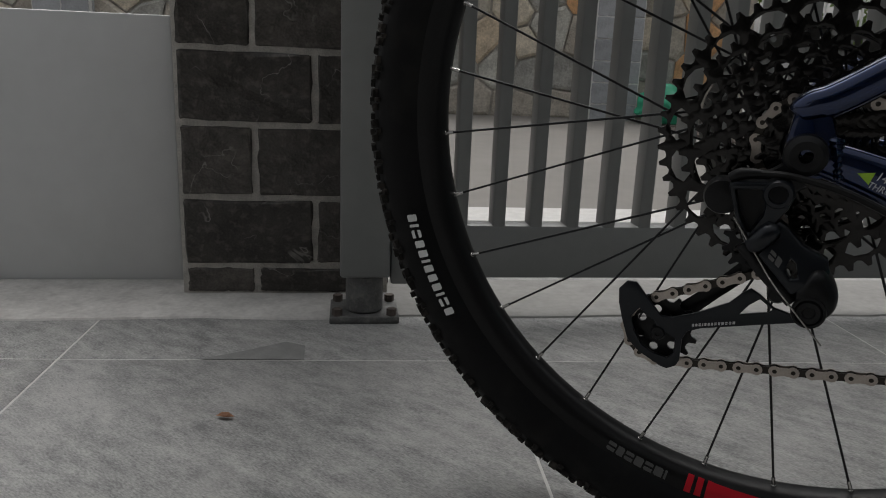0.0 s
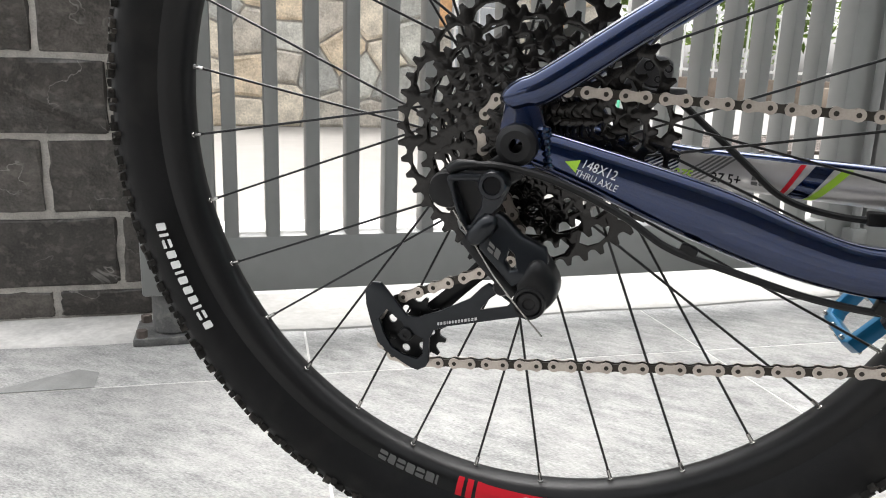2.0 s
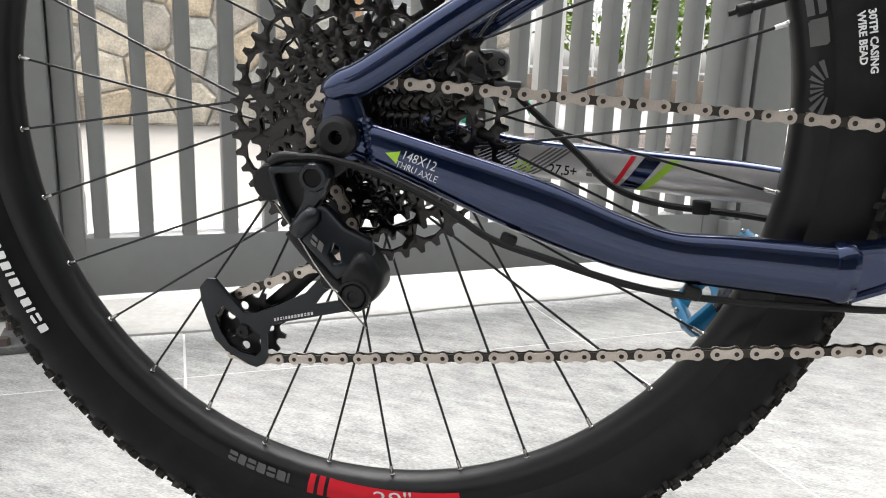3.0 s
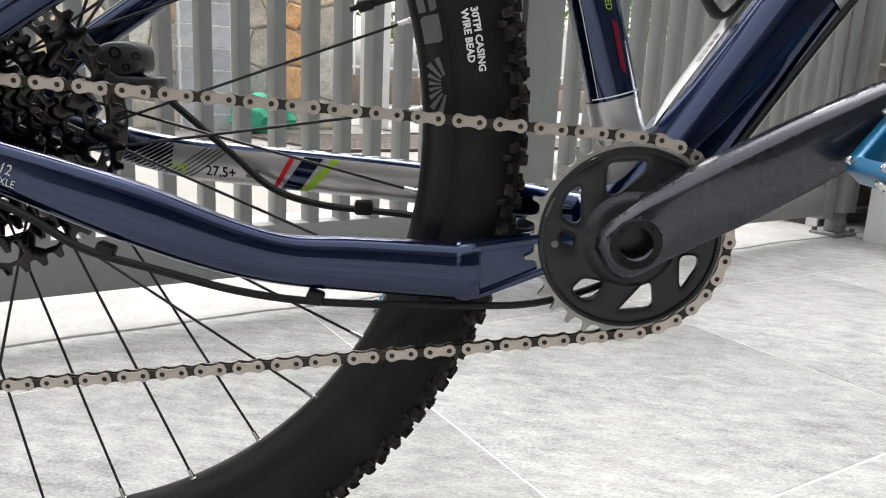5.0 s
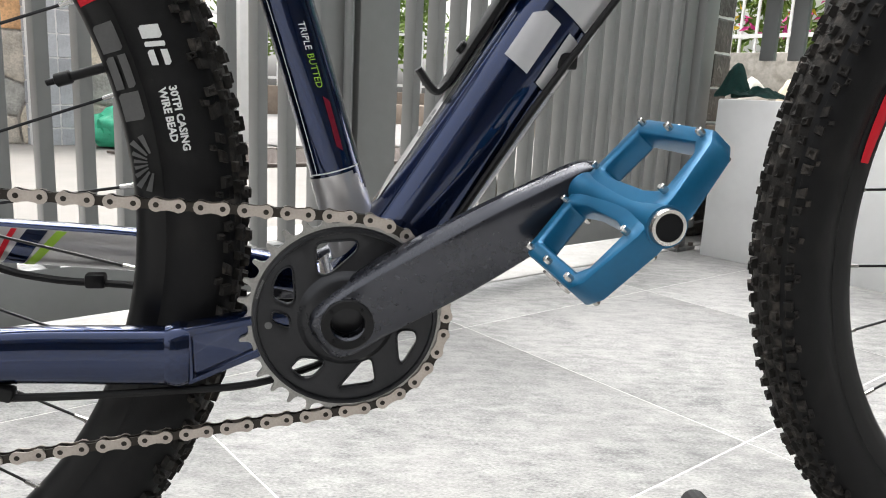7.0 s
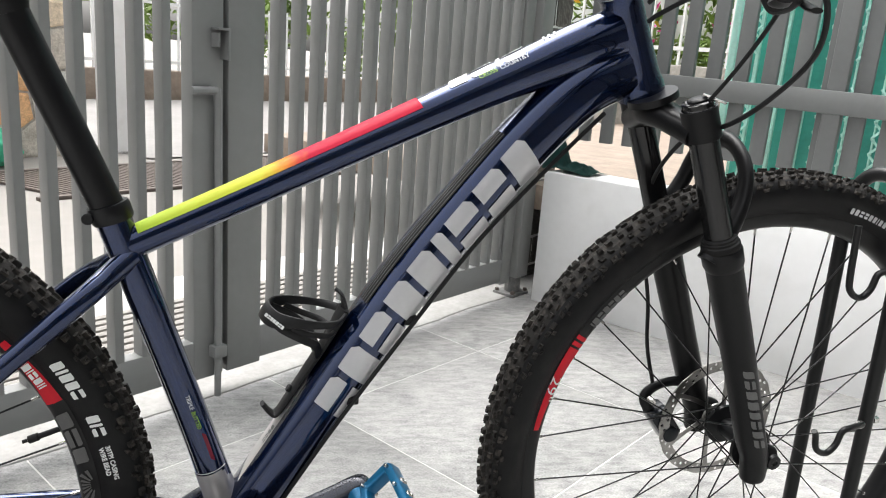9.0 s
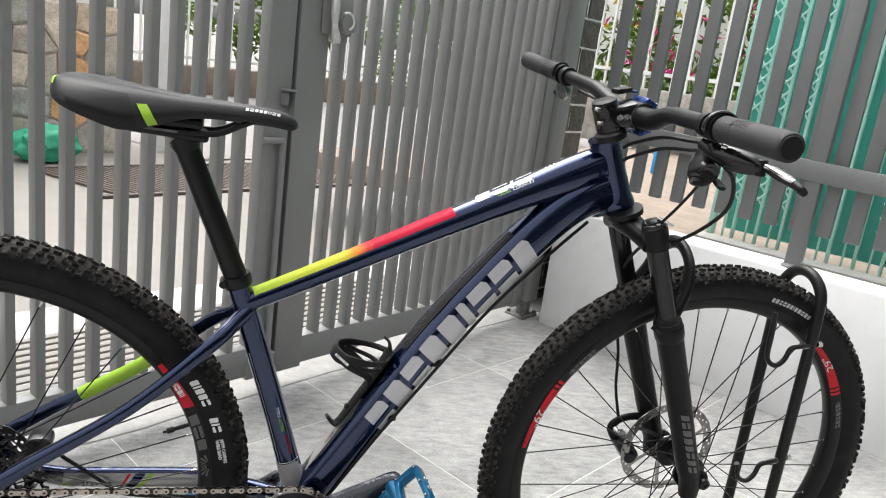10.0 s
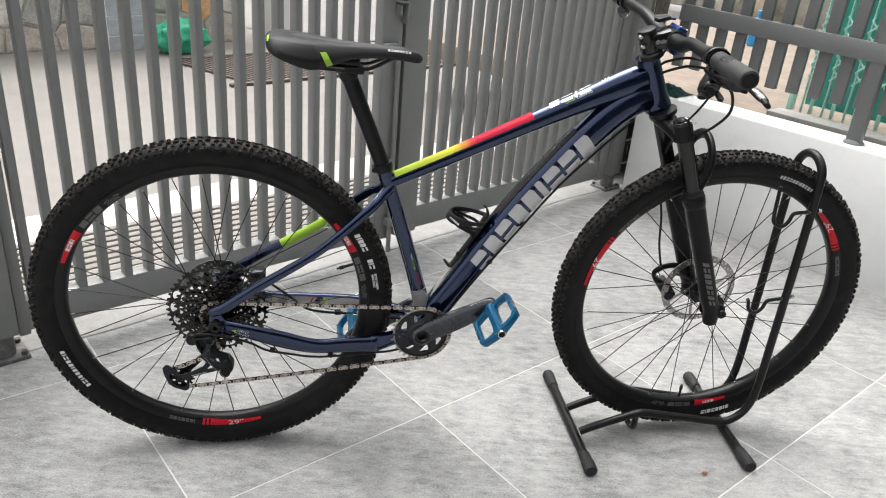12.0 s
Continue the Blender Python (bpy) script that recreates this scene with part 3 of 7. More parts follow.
# unseen walls and ceiling, added behind the camera to darken that side
structure("wall_unseen_back", box(16, 0.2, 5.6, pose(1, -6.5, 2.8), 0.01), UNSEEN_WALL, GATE_AT, "unseen wall added behind the yard to darken that side", "wall")
structure("ceiling", box(16, 3.0, 0.12, pose(1, -4.9, 2.75), 0.01), UNSEEN_CEILING, GATE_AT, "unseen ceiling added to keep sky light off the yard's rear", "ceiling")
structure("wall_unseen_side", box(0.2, 3.0, 2.69, pose(-3.4, -4.9, 1.345), 0.01), UNSEEN_WALL, GATE_AT, "unseen side wall added to darken the yard's rear", "wall")


def pillar(name, label, rows, widths, height, depth, mat_brick, joint, at):
    """A pillar faced with flat bricks in running bond, the joints recessed."""
    width = sum(widths)
    ob = tagged(part(name, box(width + 0.006, depth + 0.006, height, pose(width / 2, depth / 2, height / 2), 0.002), MORTAR, None, "", at), label, "pillar", kind="structure")
    z, k = 0.0, 0
    made = {}
    while z < height - 0.02:
        h = rows[k] if k < len(rows) else rows[-1]
        cuts = [0, widths[0], width] if k % 2 == 0 else [0, width - widths[0], width]
        for x0, x1 in zip(cuts, cuts[1:]):
            for v in range(2):
                key = (round(x1 - x0, 3), round(h, 3), v)
                if key not in made:
                    b = box(x1 - x0 - joint, 0.03, h - joint, None, 0.004, seg=2)
                    rr = random.Random(v + int(1000 * h) + int(1000 * x1))
                    bmesh.ops.subdivide_edges(b, edges=[e for e in b.edges if e.calc_length() > 0.03], cuts=4, use_grid_fill=True)
                    for q in b.verts:
                        q.co += Vector((rr.uniform(-1, 1) * 0.0022, rr.uniform(-1, 1) * 0.0012, rr.uniform(-1, 1) * 0.0022))
                    made[key] = mesh_of("brick", b, mat_brick, smooth=False)
            v = random.Random(int(x0 * 977) + k).randrange(2)
            part("brick", made[(round(x1 - x0, 3), round(h, 3), v)], None, ob, "", pose((x0 + x1) / 2, 0.0083 + random.Random(k * 7 + int(100 * x0)).uniform(-0.003, 0.002), z + h / 2))
            part("brick", made[(round(x1 - x0, 3), round(h, 3), 1 - v)], None, ob, "", pose((x0 + x1) / 2, depth - 0.008, z + h / 2))
        for yy, sx in ((depth / 2, 0), (depth / 2, 1)):
            key = ("side", round(h, 3))
            if key not in made:
                made[key] = mesh_of("brick", box(0.03, depth - 0.07, h - joint, None, 0.004), mat_brick)
            part("brick", made[key], None, ob, "", pose(0.008 if not sx else width - 0.008, yy, z + h / 2))
        z += h
        k += 1
    return ob


pillar("pillar_left", "gate pillar faced with dark slate bricks and grey mortar", [0.053, 0.119, 0.123, 0.12, 0.12], [0.123, 0.222], 1.8, 0.3, BRICK, 0.0105, GATE_AT @ pose(-0.3, 0.115, 0))
# mortar swapped for white here: sunlit joints put into the colour
pillar("pillar_right", "gate pillar faced with dark slate bricks and grey mortar", [0.053, 0.119, 0.123, 0.12, 0.12], [0.123, 0.2], 1.9, 0.3, BRICK, 0.009, GATE_AT @ pose(2.66, 0.1, 0)).data.materials[0] = WHITE


# ---- the gate ----
def tube_bar(w, d, h):
    return box(w, d, h, pose(0, 0, h / 2), 0.003)


BAR = mesh_of("gate_bar", tube_bar(0.021, 0.0385, 1.72), GATE)


def gate_leaf(name, label, s0, s1, first, count, stiles, pitch):
    ob = thing(name, label, "gate", GATE_AT)
    part("bottom_rail", box(s1 - s0, 0.04, 0.088, pose((s0 + s1) / 2, 0, 0.114), 0.004), GATE, ob)
    part("top_rail", box(s1 - s0, 0.04, 0.07, pose((s0 + s1) / 2, 0, 1.88), 0.004), GATE, ob)
    for a, b in stiles:
        part("stile", box(b - a, 0.046, 1.86, pose((a + b) / 2, 0.0, 0.99), 0.004), GATE, ob)
    for i in range(count):
        part("gate_bar", BAR, None, ob, "", pose(first + pitch * i, 0.0, 0.15))
    return ob


leaf_l = gate_leaf("gate_leaf", "charcoal steel gate leaf with upright square bars", 0.046, 1.268, 0.0956, 18, ((0.046, 0.074), (1.188, 1.268)), 0.0609)
leaf_r = gate_leaf("gate_leaf", "charcoal steel gate leaf with upright bars and a hasp", 1.28, 2.53, 1.435, 17, ((1.28, 1.38), (2.47, 2.53)), 0.0635)
# added black strip: the shade in the gap between the leaves
part("gap_shade_strip", box(0.07, 0.006, 1.84, pose(1.274, 0.028, 0.98)), PLASTIC, leaf_l, "black strip standing in for the dark gap between the leaves")
# latch bracket, drop bolt
lb = box(0.006, 0.035, 0.066, pose(1.262, -0.037, 0.848), 0.002)
box(0.03, 0.035, 0.005, pose(1.249, -0.037, 0.881), 0.001, lb)
box(0.005, 0.03, 0.03, pose(1.238, -0.035, 0.857), 0.001, lb)
part("latch_bracket", lb, GATE, leaf_l)
part("drop_bolt", sweep([(1.178, -0.036, 0.748), (1.234, -0.036, 0.748), (1.242, -0.036, 0.74), (1.244, -0.036, 0.6), (1.244, -0.036, 0.012)], 0.0085, n=12, k=4), GATE, leaf_l, "grey steel drop bolt")
part("bolt_guide", box(0.034, 0.03, 0.03, pose(1.244, -0.036, 0.13), 0.003), GATE, leaf_l)
# hasp and padlock plate on the other leaf
part("lock_plate", box(0.1, 0.012, 0.1, pose(1.395, -0.03, 1.085), 0.004), GATE, leaf_r)
part("lock_boss", lathe([(0.0, -0.02), (0.026, -0.018), (0.03, 0.0)], 28, m=Matrix.Translation((1.418, -0.04, 1.07))), GATE, leaf_r, "round grey lock boss")
hasp = sweep([(1.368, -0.05, 1.16), (1.364, -0.056, 1.1), (1.368, -0.054, 1.06), (1.376, -0.052, 1.03), (1.378, -0.052, 1.015)], [0.009, 0.012, 0.009, 0.014, 0.012], n=10, k=4)
part("hasp", hasp, LOCK_STEEL, leaf_r, "worn bright steel hasp")
part("hasp_ring", sweep([(1.408 + 0.022 * math.cos(a), -0.058, 1.075 + 0.022 * math.sin(a)) for a in np.linspace(-1.2, 2.2, 9)], 0.004, n=8, k=2), LOCK_STEEL, leaf_r)


def gate_post(name, s, square):
    ob = thing(name, "charcoal steel gate post on a bolted base plate", "post", GATE_AT @ pose(s, 0, 0), group="gate posts")
    part("base_plate", box(0.11, 0.092, 0.012, pose(0, 0.004, 0.006), 0.002), FOOT, ob, "weathered base plate")
    part("stub", cyl(0.03, (0, 0, 0.012), (0, 0, 0.075), 24, 0.003), FOOT, ob)
    part("post_tube", box(square, square, 1.85, pose(0, 0, 1.0), 0.005), GATE, ob)
    nut = mesh_of("bolt", cyl(0.008, (0, 0, 0), (0, 0, 0.012), 6), IRON)
    for i, (x, y) in enumerate(((-0.043, -0.032), (0.043, -0.032), (-0.043, 0.04), (0.043, 0.04))):
        part("bolt", nut, None, ob, "", pose(x, y, 0.011))
    return ob


gate_post("gate_post", 0.005, 0.078)
gate_post("gate_post", 2.59, 0.078)


# ---- fence on the side wall ----
def side_fence():
    ob = thing("fence", "charcoal steel fence with flat upright bars on the white wall", "fence", SIDE_AT)
    part("rail", box(5.2, 0.03, 0.066, pose(-1.58, -0.07, 0.776, 0, -1.4, 0), 0.003), GATE_SHADED, ob)
    part("rail", box(5.2, 0.03, 0.066, pose(-1.58, -0.07, 1.62), 0.003), GATE_SHADED, ob)
    bar = mesh_of("fence_bar", box(0.045, 0.022, 1.06, pose(0, 0, 0.53), 0.003), GATE_SHADED)
    for i in range(48):
        part("fence_bar", bar, None, ob, "", pose(1.0075 - 0.0865 * i, -0.098, 0.612))
    post = mesh_of("fence_post", box(0.05, 0.04, 1.2, pose(0, 0, 0.6), 0.004), GATE_SHADED)
    flange = mesh_of("flange", lathe([(0.0, 0.016), (0.026, 0.014), (0.036, 0.005), (0.036, 0.0)], 24, m=pose(0, 0, 0, 90)), GATE_SHADED)
    for x in (0.205, -1.3, -2.8):
        part("fence_post", post, None, ob, "", pose(x, -0.079, 0.49))
        part("flange", flange, None, ob, "", pose(x, -0.079, 0.493))


side_fence()

# dark green netting left on the corner of the wall
def netting():
    b = bmesh.new()
    n = 22
    grid = []
    for i in range(n + 1):
        row = []
        for j in range(n + 1):
            u, v = i / n * 2 - 1, j / n * 2 - 1
            rim = 1 + 0.22 * noise.noise(Vector((u * 1.3, v * 1.3, 2)))
            heap = max(0.0, 1 - (u * u + v * v) * 0.7)
            fold = 0.5 + 0.5 * noise.noise(Vector((u * 2.6, v * 2.6, 7)))
            corner = math.exp(-((u - 0.62) / 0.3) ** 2 - (v / 0.55) ** 2)
            row.append(b.verts.new((0.1 * u * rim, 0.065 * v * rim, 0.004 + 0.055 * heap * fold + 0.1 * corner * (0.8 + 0.2 * fold) + 0.006 * noise.noise(Vector((u * 9, v * 9, 1))) * heap)))
        grid.append(row)
    for i in range(n):
        for j in range(n):
            b.faces.new((grid[i][j], grid[i + 1][j], grid[i + 1][j + 1], grid[i][j + 1]))
    bmesh.ops.solidify(b, geom=b.faces[:], thickness=0.003)
    tagged(part("netting", b, NET, None, "", SIDE_AT @ pose(1.03, -0.085, 0.494)), "crumpled dark green netting lying on the wall top", "netting")


netting()

# ---- beyond the street: stone wall, grey pillar, bag, hedge ----
def clip_cell(poly, p, q):
    """Keep the part of poly that is nearer to p than to q."""
    m, n = (p + q) / 2, q - p
    out = []
    for i in range(len(poly)):
        a, b = poly[i], poly[(i + 1) % len(poly)]
        da, db = (a - m) @ n, (b - m) @ n
        if da <= 0:
            out.append(a)
        if da * db < 0:
            out.append(a + (b - a) * da / (da - db))
    return out


def stone_wall(name, label, x0, x1, height, size, at, seed, slope=0.0):
    rr = random.Random(seed)
    nx, nz = int((x1 - x0) / size), max(2, int(height / (size * 0.72)))
    ob = tagged(part(name, box(x1 - x0, 0.3, height + 0.1, pose((x0 + x1) / 2, 0.154, height / 2 - 0.05)), MORTAR, None, "", at), label, "wall", kind="structure")
    pts = [np.array((x0 + (i + 0.5 + rr.uniform(-0.4, 0.4) + 0.5 * (j % 2)) * size, (j + 0.5 + rr.uniform(-0.36, 0.36)) * height / nz)) for i in range(nx) for j in range(nz)]
    for p in pts:
        poly = [np.array(c, float) for c in ((x0, 0), (x1, 0), (x1, height), (x0, height))]
        for q in pts:
            if q is not p and np.linalg.norm(q - p) < size * 3.2:
                poly = clip_cell(poly, p, q)
                if len(poly) < 3:
                    break
        if len(poly) < 3:
            continue
        c = sum(poly) / len(poly)
        shrunk = [c + (v - c) * max(0.3, 1 - 0.009 / max(0.02, np.linalg.norm(v - c))) for v in poly]
        b = bmesh.new()
        lift = rr.uniform(0.012, 0.03)
        low = [b.verts.new((v[0] - c[0], 0.03, v[1] - c[1])) for v in shrunk]
        mid = [b.verts.new((v[0] - c[0], -lift * 0.6, v[1] - c[1])) for v in shrunk]
        top = [b.verts.new(((v[0] - c[0]) * 0.84, -lift + rr.uniform(-0.006, 0.006), (v[1] - c[1]) * 0.84)) for v in shrunk]
        k = len(shrunk)
        for i in range(k):
            b.faces.new((low[i], low[(i + 1) % k], mid[(i + 1) % k], mid[i]))
            b.faces.new((mid[i], mid[(i + 1) % k], top[(i + 1) % k], top[i]))
        b.faces.new(top)
        bmesh.ops.recalc_face_normals(b, faces=b.faces)
        part("stone", b, STONE, ob, "", pose(c[0], 0, c[1]), smooth=False)
    return ob


FAR = GATE_AT @ pose(0, 3.45, 0.07)
stone_wall("wall_stone", "rubble wall of grey, tan and orange natural stones", -2.6, 2.52, 0.98, 0.25, FAR, 11)
gp = pillar("pillar_grey", "square pillar of grey stone blocks with pale joints", [0.1, 0.13, 0.13, 0.13], [0.15, 0.15], 1.35, 0.2, GREY_BRICK, 0.008, FAR @ pose(1.46, -0.09, 0))
gp.data.materials[0] = WHITE
gp2 = pillar("pillar_grey_far", "square pillar of grey stone blocks with pale joints", [0.1, 0.13, 0.13, 0.13], [0.15, 0.15], 1.35, 0.2, GREY_BRICK, 0.008, FAR @ pose(-1.75, -0.09, 0))
gp2.data.materials[0] = WHITE
structure("wall_back", box(6.5, 0.2, 2.2, pose(-0.6, 0.75, 0.9), 0.01), WHITE, FAR, "white plastered wall behind the stones", "wall")


def bag(at):
    b = bmesh.new()
    bmesh.ops.create_icosphere(b, subdivisions=4, radius=1)
    for v in b.verts:
        n = noise.noise(v.co * 2.4) * 0.22 + noise.noise(v.co * 6) * 0.08
        v.co = Vector((v.co.x * 0.19, v.co.y * 0.11, v.co.z * 0.13)) * (1 + n)
        if v.co.z < -0.09:
            v.co.z = -0.09 + (v.co.z + 0.09) * 0.15
    tagged(part("bag", b, BAG, None, "", at @ pose(0, 0, 0.1)), "full green woven plastic bag lying on the pavement", "bag")


bag(GATE_AT @ pose(1.9, 3.2, 0.07))
bag(GATE_AT @ pose(3.25, 4.3, 0.1, 0, 0, 60))


def leaves(name, label, x0, x1, y0, y1, z0, z1, count, size, mat, at, seed, category="plants"):
    """Many small bent leaves, thick in places and open in others."""
    rr = random.Random(seed)
    vs, fs = [], []
    clumps = [(rr.uniform(x0, x1), rr.uniform(y0, y1), rr.uniform(z0, z1), rr.uniform(0.15, 0.4)) for _ in range(max(6, count // 120))]
    for _ in range(count):
        cx, cy, cz, cr = rr.choice(clumps)
        c = Vector((cx + rr.gauss(0, cr * 0.6), cy + rr.gauss(0, cr * 0.5), max(z0, cz + rr.gauss(0, cr * 0.6))))
        d = Vector((rr.gauss(0, 1), rr.gauss(0, 1), rr.gauss(0.5, 0.8))).normalized()
        s = d.cross(Vector((rr.gauss(0, 1), rr.gauss(0, 1), rr.gauss(0, 1)))).normalized()
        ln = size * rr.uniform(0.6, 1.5)
        up = d.cross(s) * ln * 0.12
        i = len(vs)
        vs += [c, c + d * ln * 0.5 + s * ln * 0.16 + up, c + d * ln, c + d * ln * 0.5 - s * ln * 0.16 + up]
        fs += [(i, i + 1, i + 2), (i, i + 2, i + 3)]
    me = bpy.data.meshes.new(name)
    me.from_pydata([tuple(v) for v in vs], [], fs)
    me.materials.append(mat)
    tagged(part(name, me, None, None, "", at), label, category, kind="stuff")


# far side of the street
structure("kerb_far", box(60, 0.25, 0.42, pose(20, 7.4, 0.28), 0.02), EARTH, GATE_AT, "low weathered kerb wall across the street", "kerb")
leaves("hedge", "bright green hedge across the street", 2.5, 16, 7.6, 8.6, 0.5, 2.2, 9000, 0.16, LEAF, GATE_AT, 3, "hedge")
leaves("hedge", "bright green hedge across the street", -3, 3, 9, 10, 0.5, 2.8, 2500, 0.18, LEAF, GATE_AT, 5, "hedge")
def far_fence(at, n, pitch, h):
    ob = thing("railing", "thin white metal railing before the hedge", "railing", at)
    bar = mesh_of("railing_bar", box(0.022, 0.022, h, pose(0, 0, h / 2)), WHITE)
    for i in range(n):
        part("railing_bar", bar, None, ob, "", pose(i * pitch, 0, 0))
    part("railing_rail", box(n * pitch, 0.03, 0.035, pose(n * pitch / 2, 0, h * 0.92)), WHITE, ob)
    part("railing_rail", box(n * pitch, 0.03, 0.035, pose(n * pitch / 2, 0, h * 0.12)), WHITE, ob)


far_fence(GATE_AT @ pose(2.4, 7.45, 0.48), 80, 0.16, 0.9)
post = structure("post_white", box(0.16, 0.16, 1.6, pose(2.85, 3.55, 0.85), 0.01), WHITE, GATE_AT, "whitewashed gate post at the end of the stone wall", "post")

# ---- the neighbour's side ----
NB = SIDE_AT
structure("pavement", box(9, 6, 0.1, pose(-1.5, -3.19, 0.355), 0.005), EARTH, NB, "brown earthy paving of the neighbour's yard", "pavement")
structure("kerb_tile", box(4.6, 0.12, 0.03, pose(-1.55, -0.57, 0.42), 0.003), CEMENT, NB, "strip of pale tiles before the folding gate", "kerb")


def scissor_gate():
    ob = thing("folding_gate", "teal folding steel gate with crossed lattice bars", "gate", NB @ pose(0, -0.72, 0.42))
    part("gate_sheet", box(3.9, 0.01, 1.9, pose(-1.25, -0.06, 0.98)), TEAL, ob)
    chan = mesh_of("channel", box(0.013, 0.02, 1.9, pose(0, 0, 0.95), 0.002), MINT)
    cross = box(0.0085, 0.004, 0.078, pose(0, 0.012, 0, 0, 43, 0), 0.001)
    box(0.0085, 0.004, 0.078, pose(0, 0.017, 0, 0, -43, 0), 0.001, cross)
    cross = mesh_of("lattice_cross", cross, MINT)
    heights = [0.194 + 0.377 * g + 0.057 * k for g in range(-1, 5) for k in range(5)]
    heights = [z for z in heights if 0.05 < z < 1.85]
    slim = mesh_of("channel", box(0.0065, 0.016, 1.9, pose(0, 0, 0.95), 0.001), MINT)
    rest = bmesh.new()
    for i in range(36):
        x = 0.645 - 0.0985 * i
        part("channel", chan, None, ob, "", pose(x, 0, 0))
        part("channel", slim, None, ob, "", pose(x + 0.043, 0, 0))
        for z in heights:
            if i < 11:
                part("lattice_cross", cross, None, ob, "", pose(x + 0.021, 0, z))
            else:
                box(0.0085, 0.004, 0.078, pose(x + 0.021, 0.012, z, 0, 43, 0), 0, rest)
                box(0.0085, 0.004, 0.078, pose(x + 0.021, 0.017, z, 0, -43, 0), 0, rest)
    tagged(part("lattice_rest", rest, MINT, ob), kind="stuff")
    part("end_post", box(0.028, 0.035, 2.0, pose(0.74, 0, 1.0), 0.004), MINT, ob, "flaking mint painted end post")


scissor_gate()
structure("wall_neighbour", box(6.0, 0.15, 0.6, pose(3.2, -4.5, 0.69), 0.02), STAINED, NB, "low weathered cement wall with flaking plaster", "wall")
far_fence(NB @ pose(0.9, -4.52, 0.985), 34, 0.15, 1.3)
leaves("shrub", "leafy shrub behind the neighbour's railing", 0.8, 5.6, -6.0, -4.9, 0.7, 2.7, 4800, 0.15, LEAF, NB, 8, "shrub")
leaves("flowers", "bright pink blossoms among the leaves", 1.2, 5.0, -4.95, -4.75, 1.15, 2.5, 150, 0.11, FLOWER, NB, 9, "flowers")
leaves("flowers", "bright yellow blossoms among the leaves", 1.8, 5.2, -4.95, -4.75, 1.2, 2.5, 130, 0.11, YELLOW, NB, 10, "flowers")
can = thing("canister", "bright blue plastic canister standing on the ground", "canister", NB @ pose(1.9, -2.55, 0.405))
part("body", box(0.085, 0.07, 0.2, pose(0, 0, 0.1), 0.014), BLUE_TARP, can)
part("neck", cyl(0.016, (0, 0, 0.195), (0, 0, 0.225), 16, 0.002), BLUE_TARP, can)
part("cap", cyl(0.02, (0, 0, 0.222), (0, 0, 0.25), 16, 0.003), BLUE_TARP, can)


def sack(x, y, turn, wide, tall, mat, label):
    """A full sack standing upright, its gathered top leaning over."""
    b = bmesh.new()
    bmesh.ops.create_icosphere(b, subdivisions=4, radius=1)
    for v in b.verts:
        n = noise.noise(v.co * 1.9 + Vector((x, y, 0))) * 0.16 + noise.noise(v.co * 5) * 0.05
        f = (v.co.z + 1) / 2
        k = (1 + n) * (1 - 0.25 * f ** 3)
        v.co = Vector((v.co.x * wide / 2 * k + 0.03 * f * f, v.co.y * wide * 0.4 * k, max(0.0, f * tall * (1 + 0.3 * n))))
    tagged(part("sack", b, mat, None, "", NB @ pose(x, y, 0.405, 0, 0, turn)), label, "sack", group="sacks by the plaster wall")


sack(3.06, -4.15, 15, 0.24, 0.35, SACK_PALE, "full pale woven sack standing before a stained wall")
sack(2.76, -4.2, -20, 0.24, 0.34, SACK_TAN, "full light tan woven sack standing before a stained wall")
structure("wall_far_side", box(12, 0.2, 3.2, pose(1, -6.4, 1.9), 0.01), WHITE, NB, "pale house wall beyond the neighbour's yard", "wall")

# a dry leaf on the floor by the pillar, another by the stand
def dry_leaf(x, y, turn, size):
    b = bmesh.new()
    outline = [(-1, 0), (-0.5, 0.45), (0.2, 0.5), (1, 0.05), (0.3, -0.4), (-0.5, -0.35)]
    vs = [b.verts.new((u * size, v * size, 0.002 + 0.006 * abs(v))) for u, v in outline]
    mid = b.verts.new((0, 0, 0.001))
    for i in range(6):
        b.faces.new((mid, vs[i], vs[(i + 1) % 6]))
    bmesh.ops.solidify(b, geom=b.faces[:], thickness=0.0012)
    tagged(part("dry_leaf", b, DRY_LEAF, None, "", pose(x, y, 0.0012, 0, 0, turn)), "small dry brown leaf lying on the floor tiles", "leaf")


dry_leaf(-0.555, -0.023, 20, 0.011)
dry_leaf(1.112, -0.215, 5, 0.011)

# ---- the bicycle: x forward, y to its left, z up, upright in its own axes and leaning slightly ----
BIKE = pose(0, 0, 0.0005, 1.815, 0, 0)
bike = thing("bicycle", "navy blue hardtail mountain bike with black wheels and blue pedals", "bicycle", BIKE)
NIPPLE0 = 172.7


def ring_text(flat, radius, y, mid, flip=1):
    """Letters along a circle on the wheel's side: mid is the angle of their middle, in degrees; letter tops face the hub when flip is -1."""
    def place(u, v):
        a = radians(mid) - flip * u / radius
        r = radius + flip * v
        return Vector((r * math.cos(a), y, r * math.sin(a)))
    return wrap(flat, place)


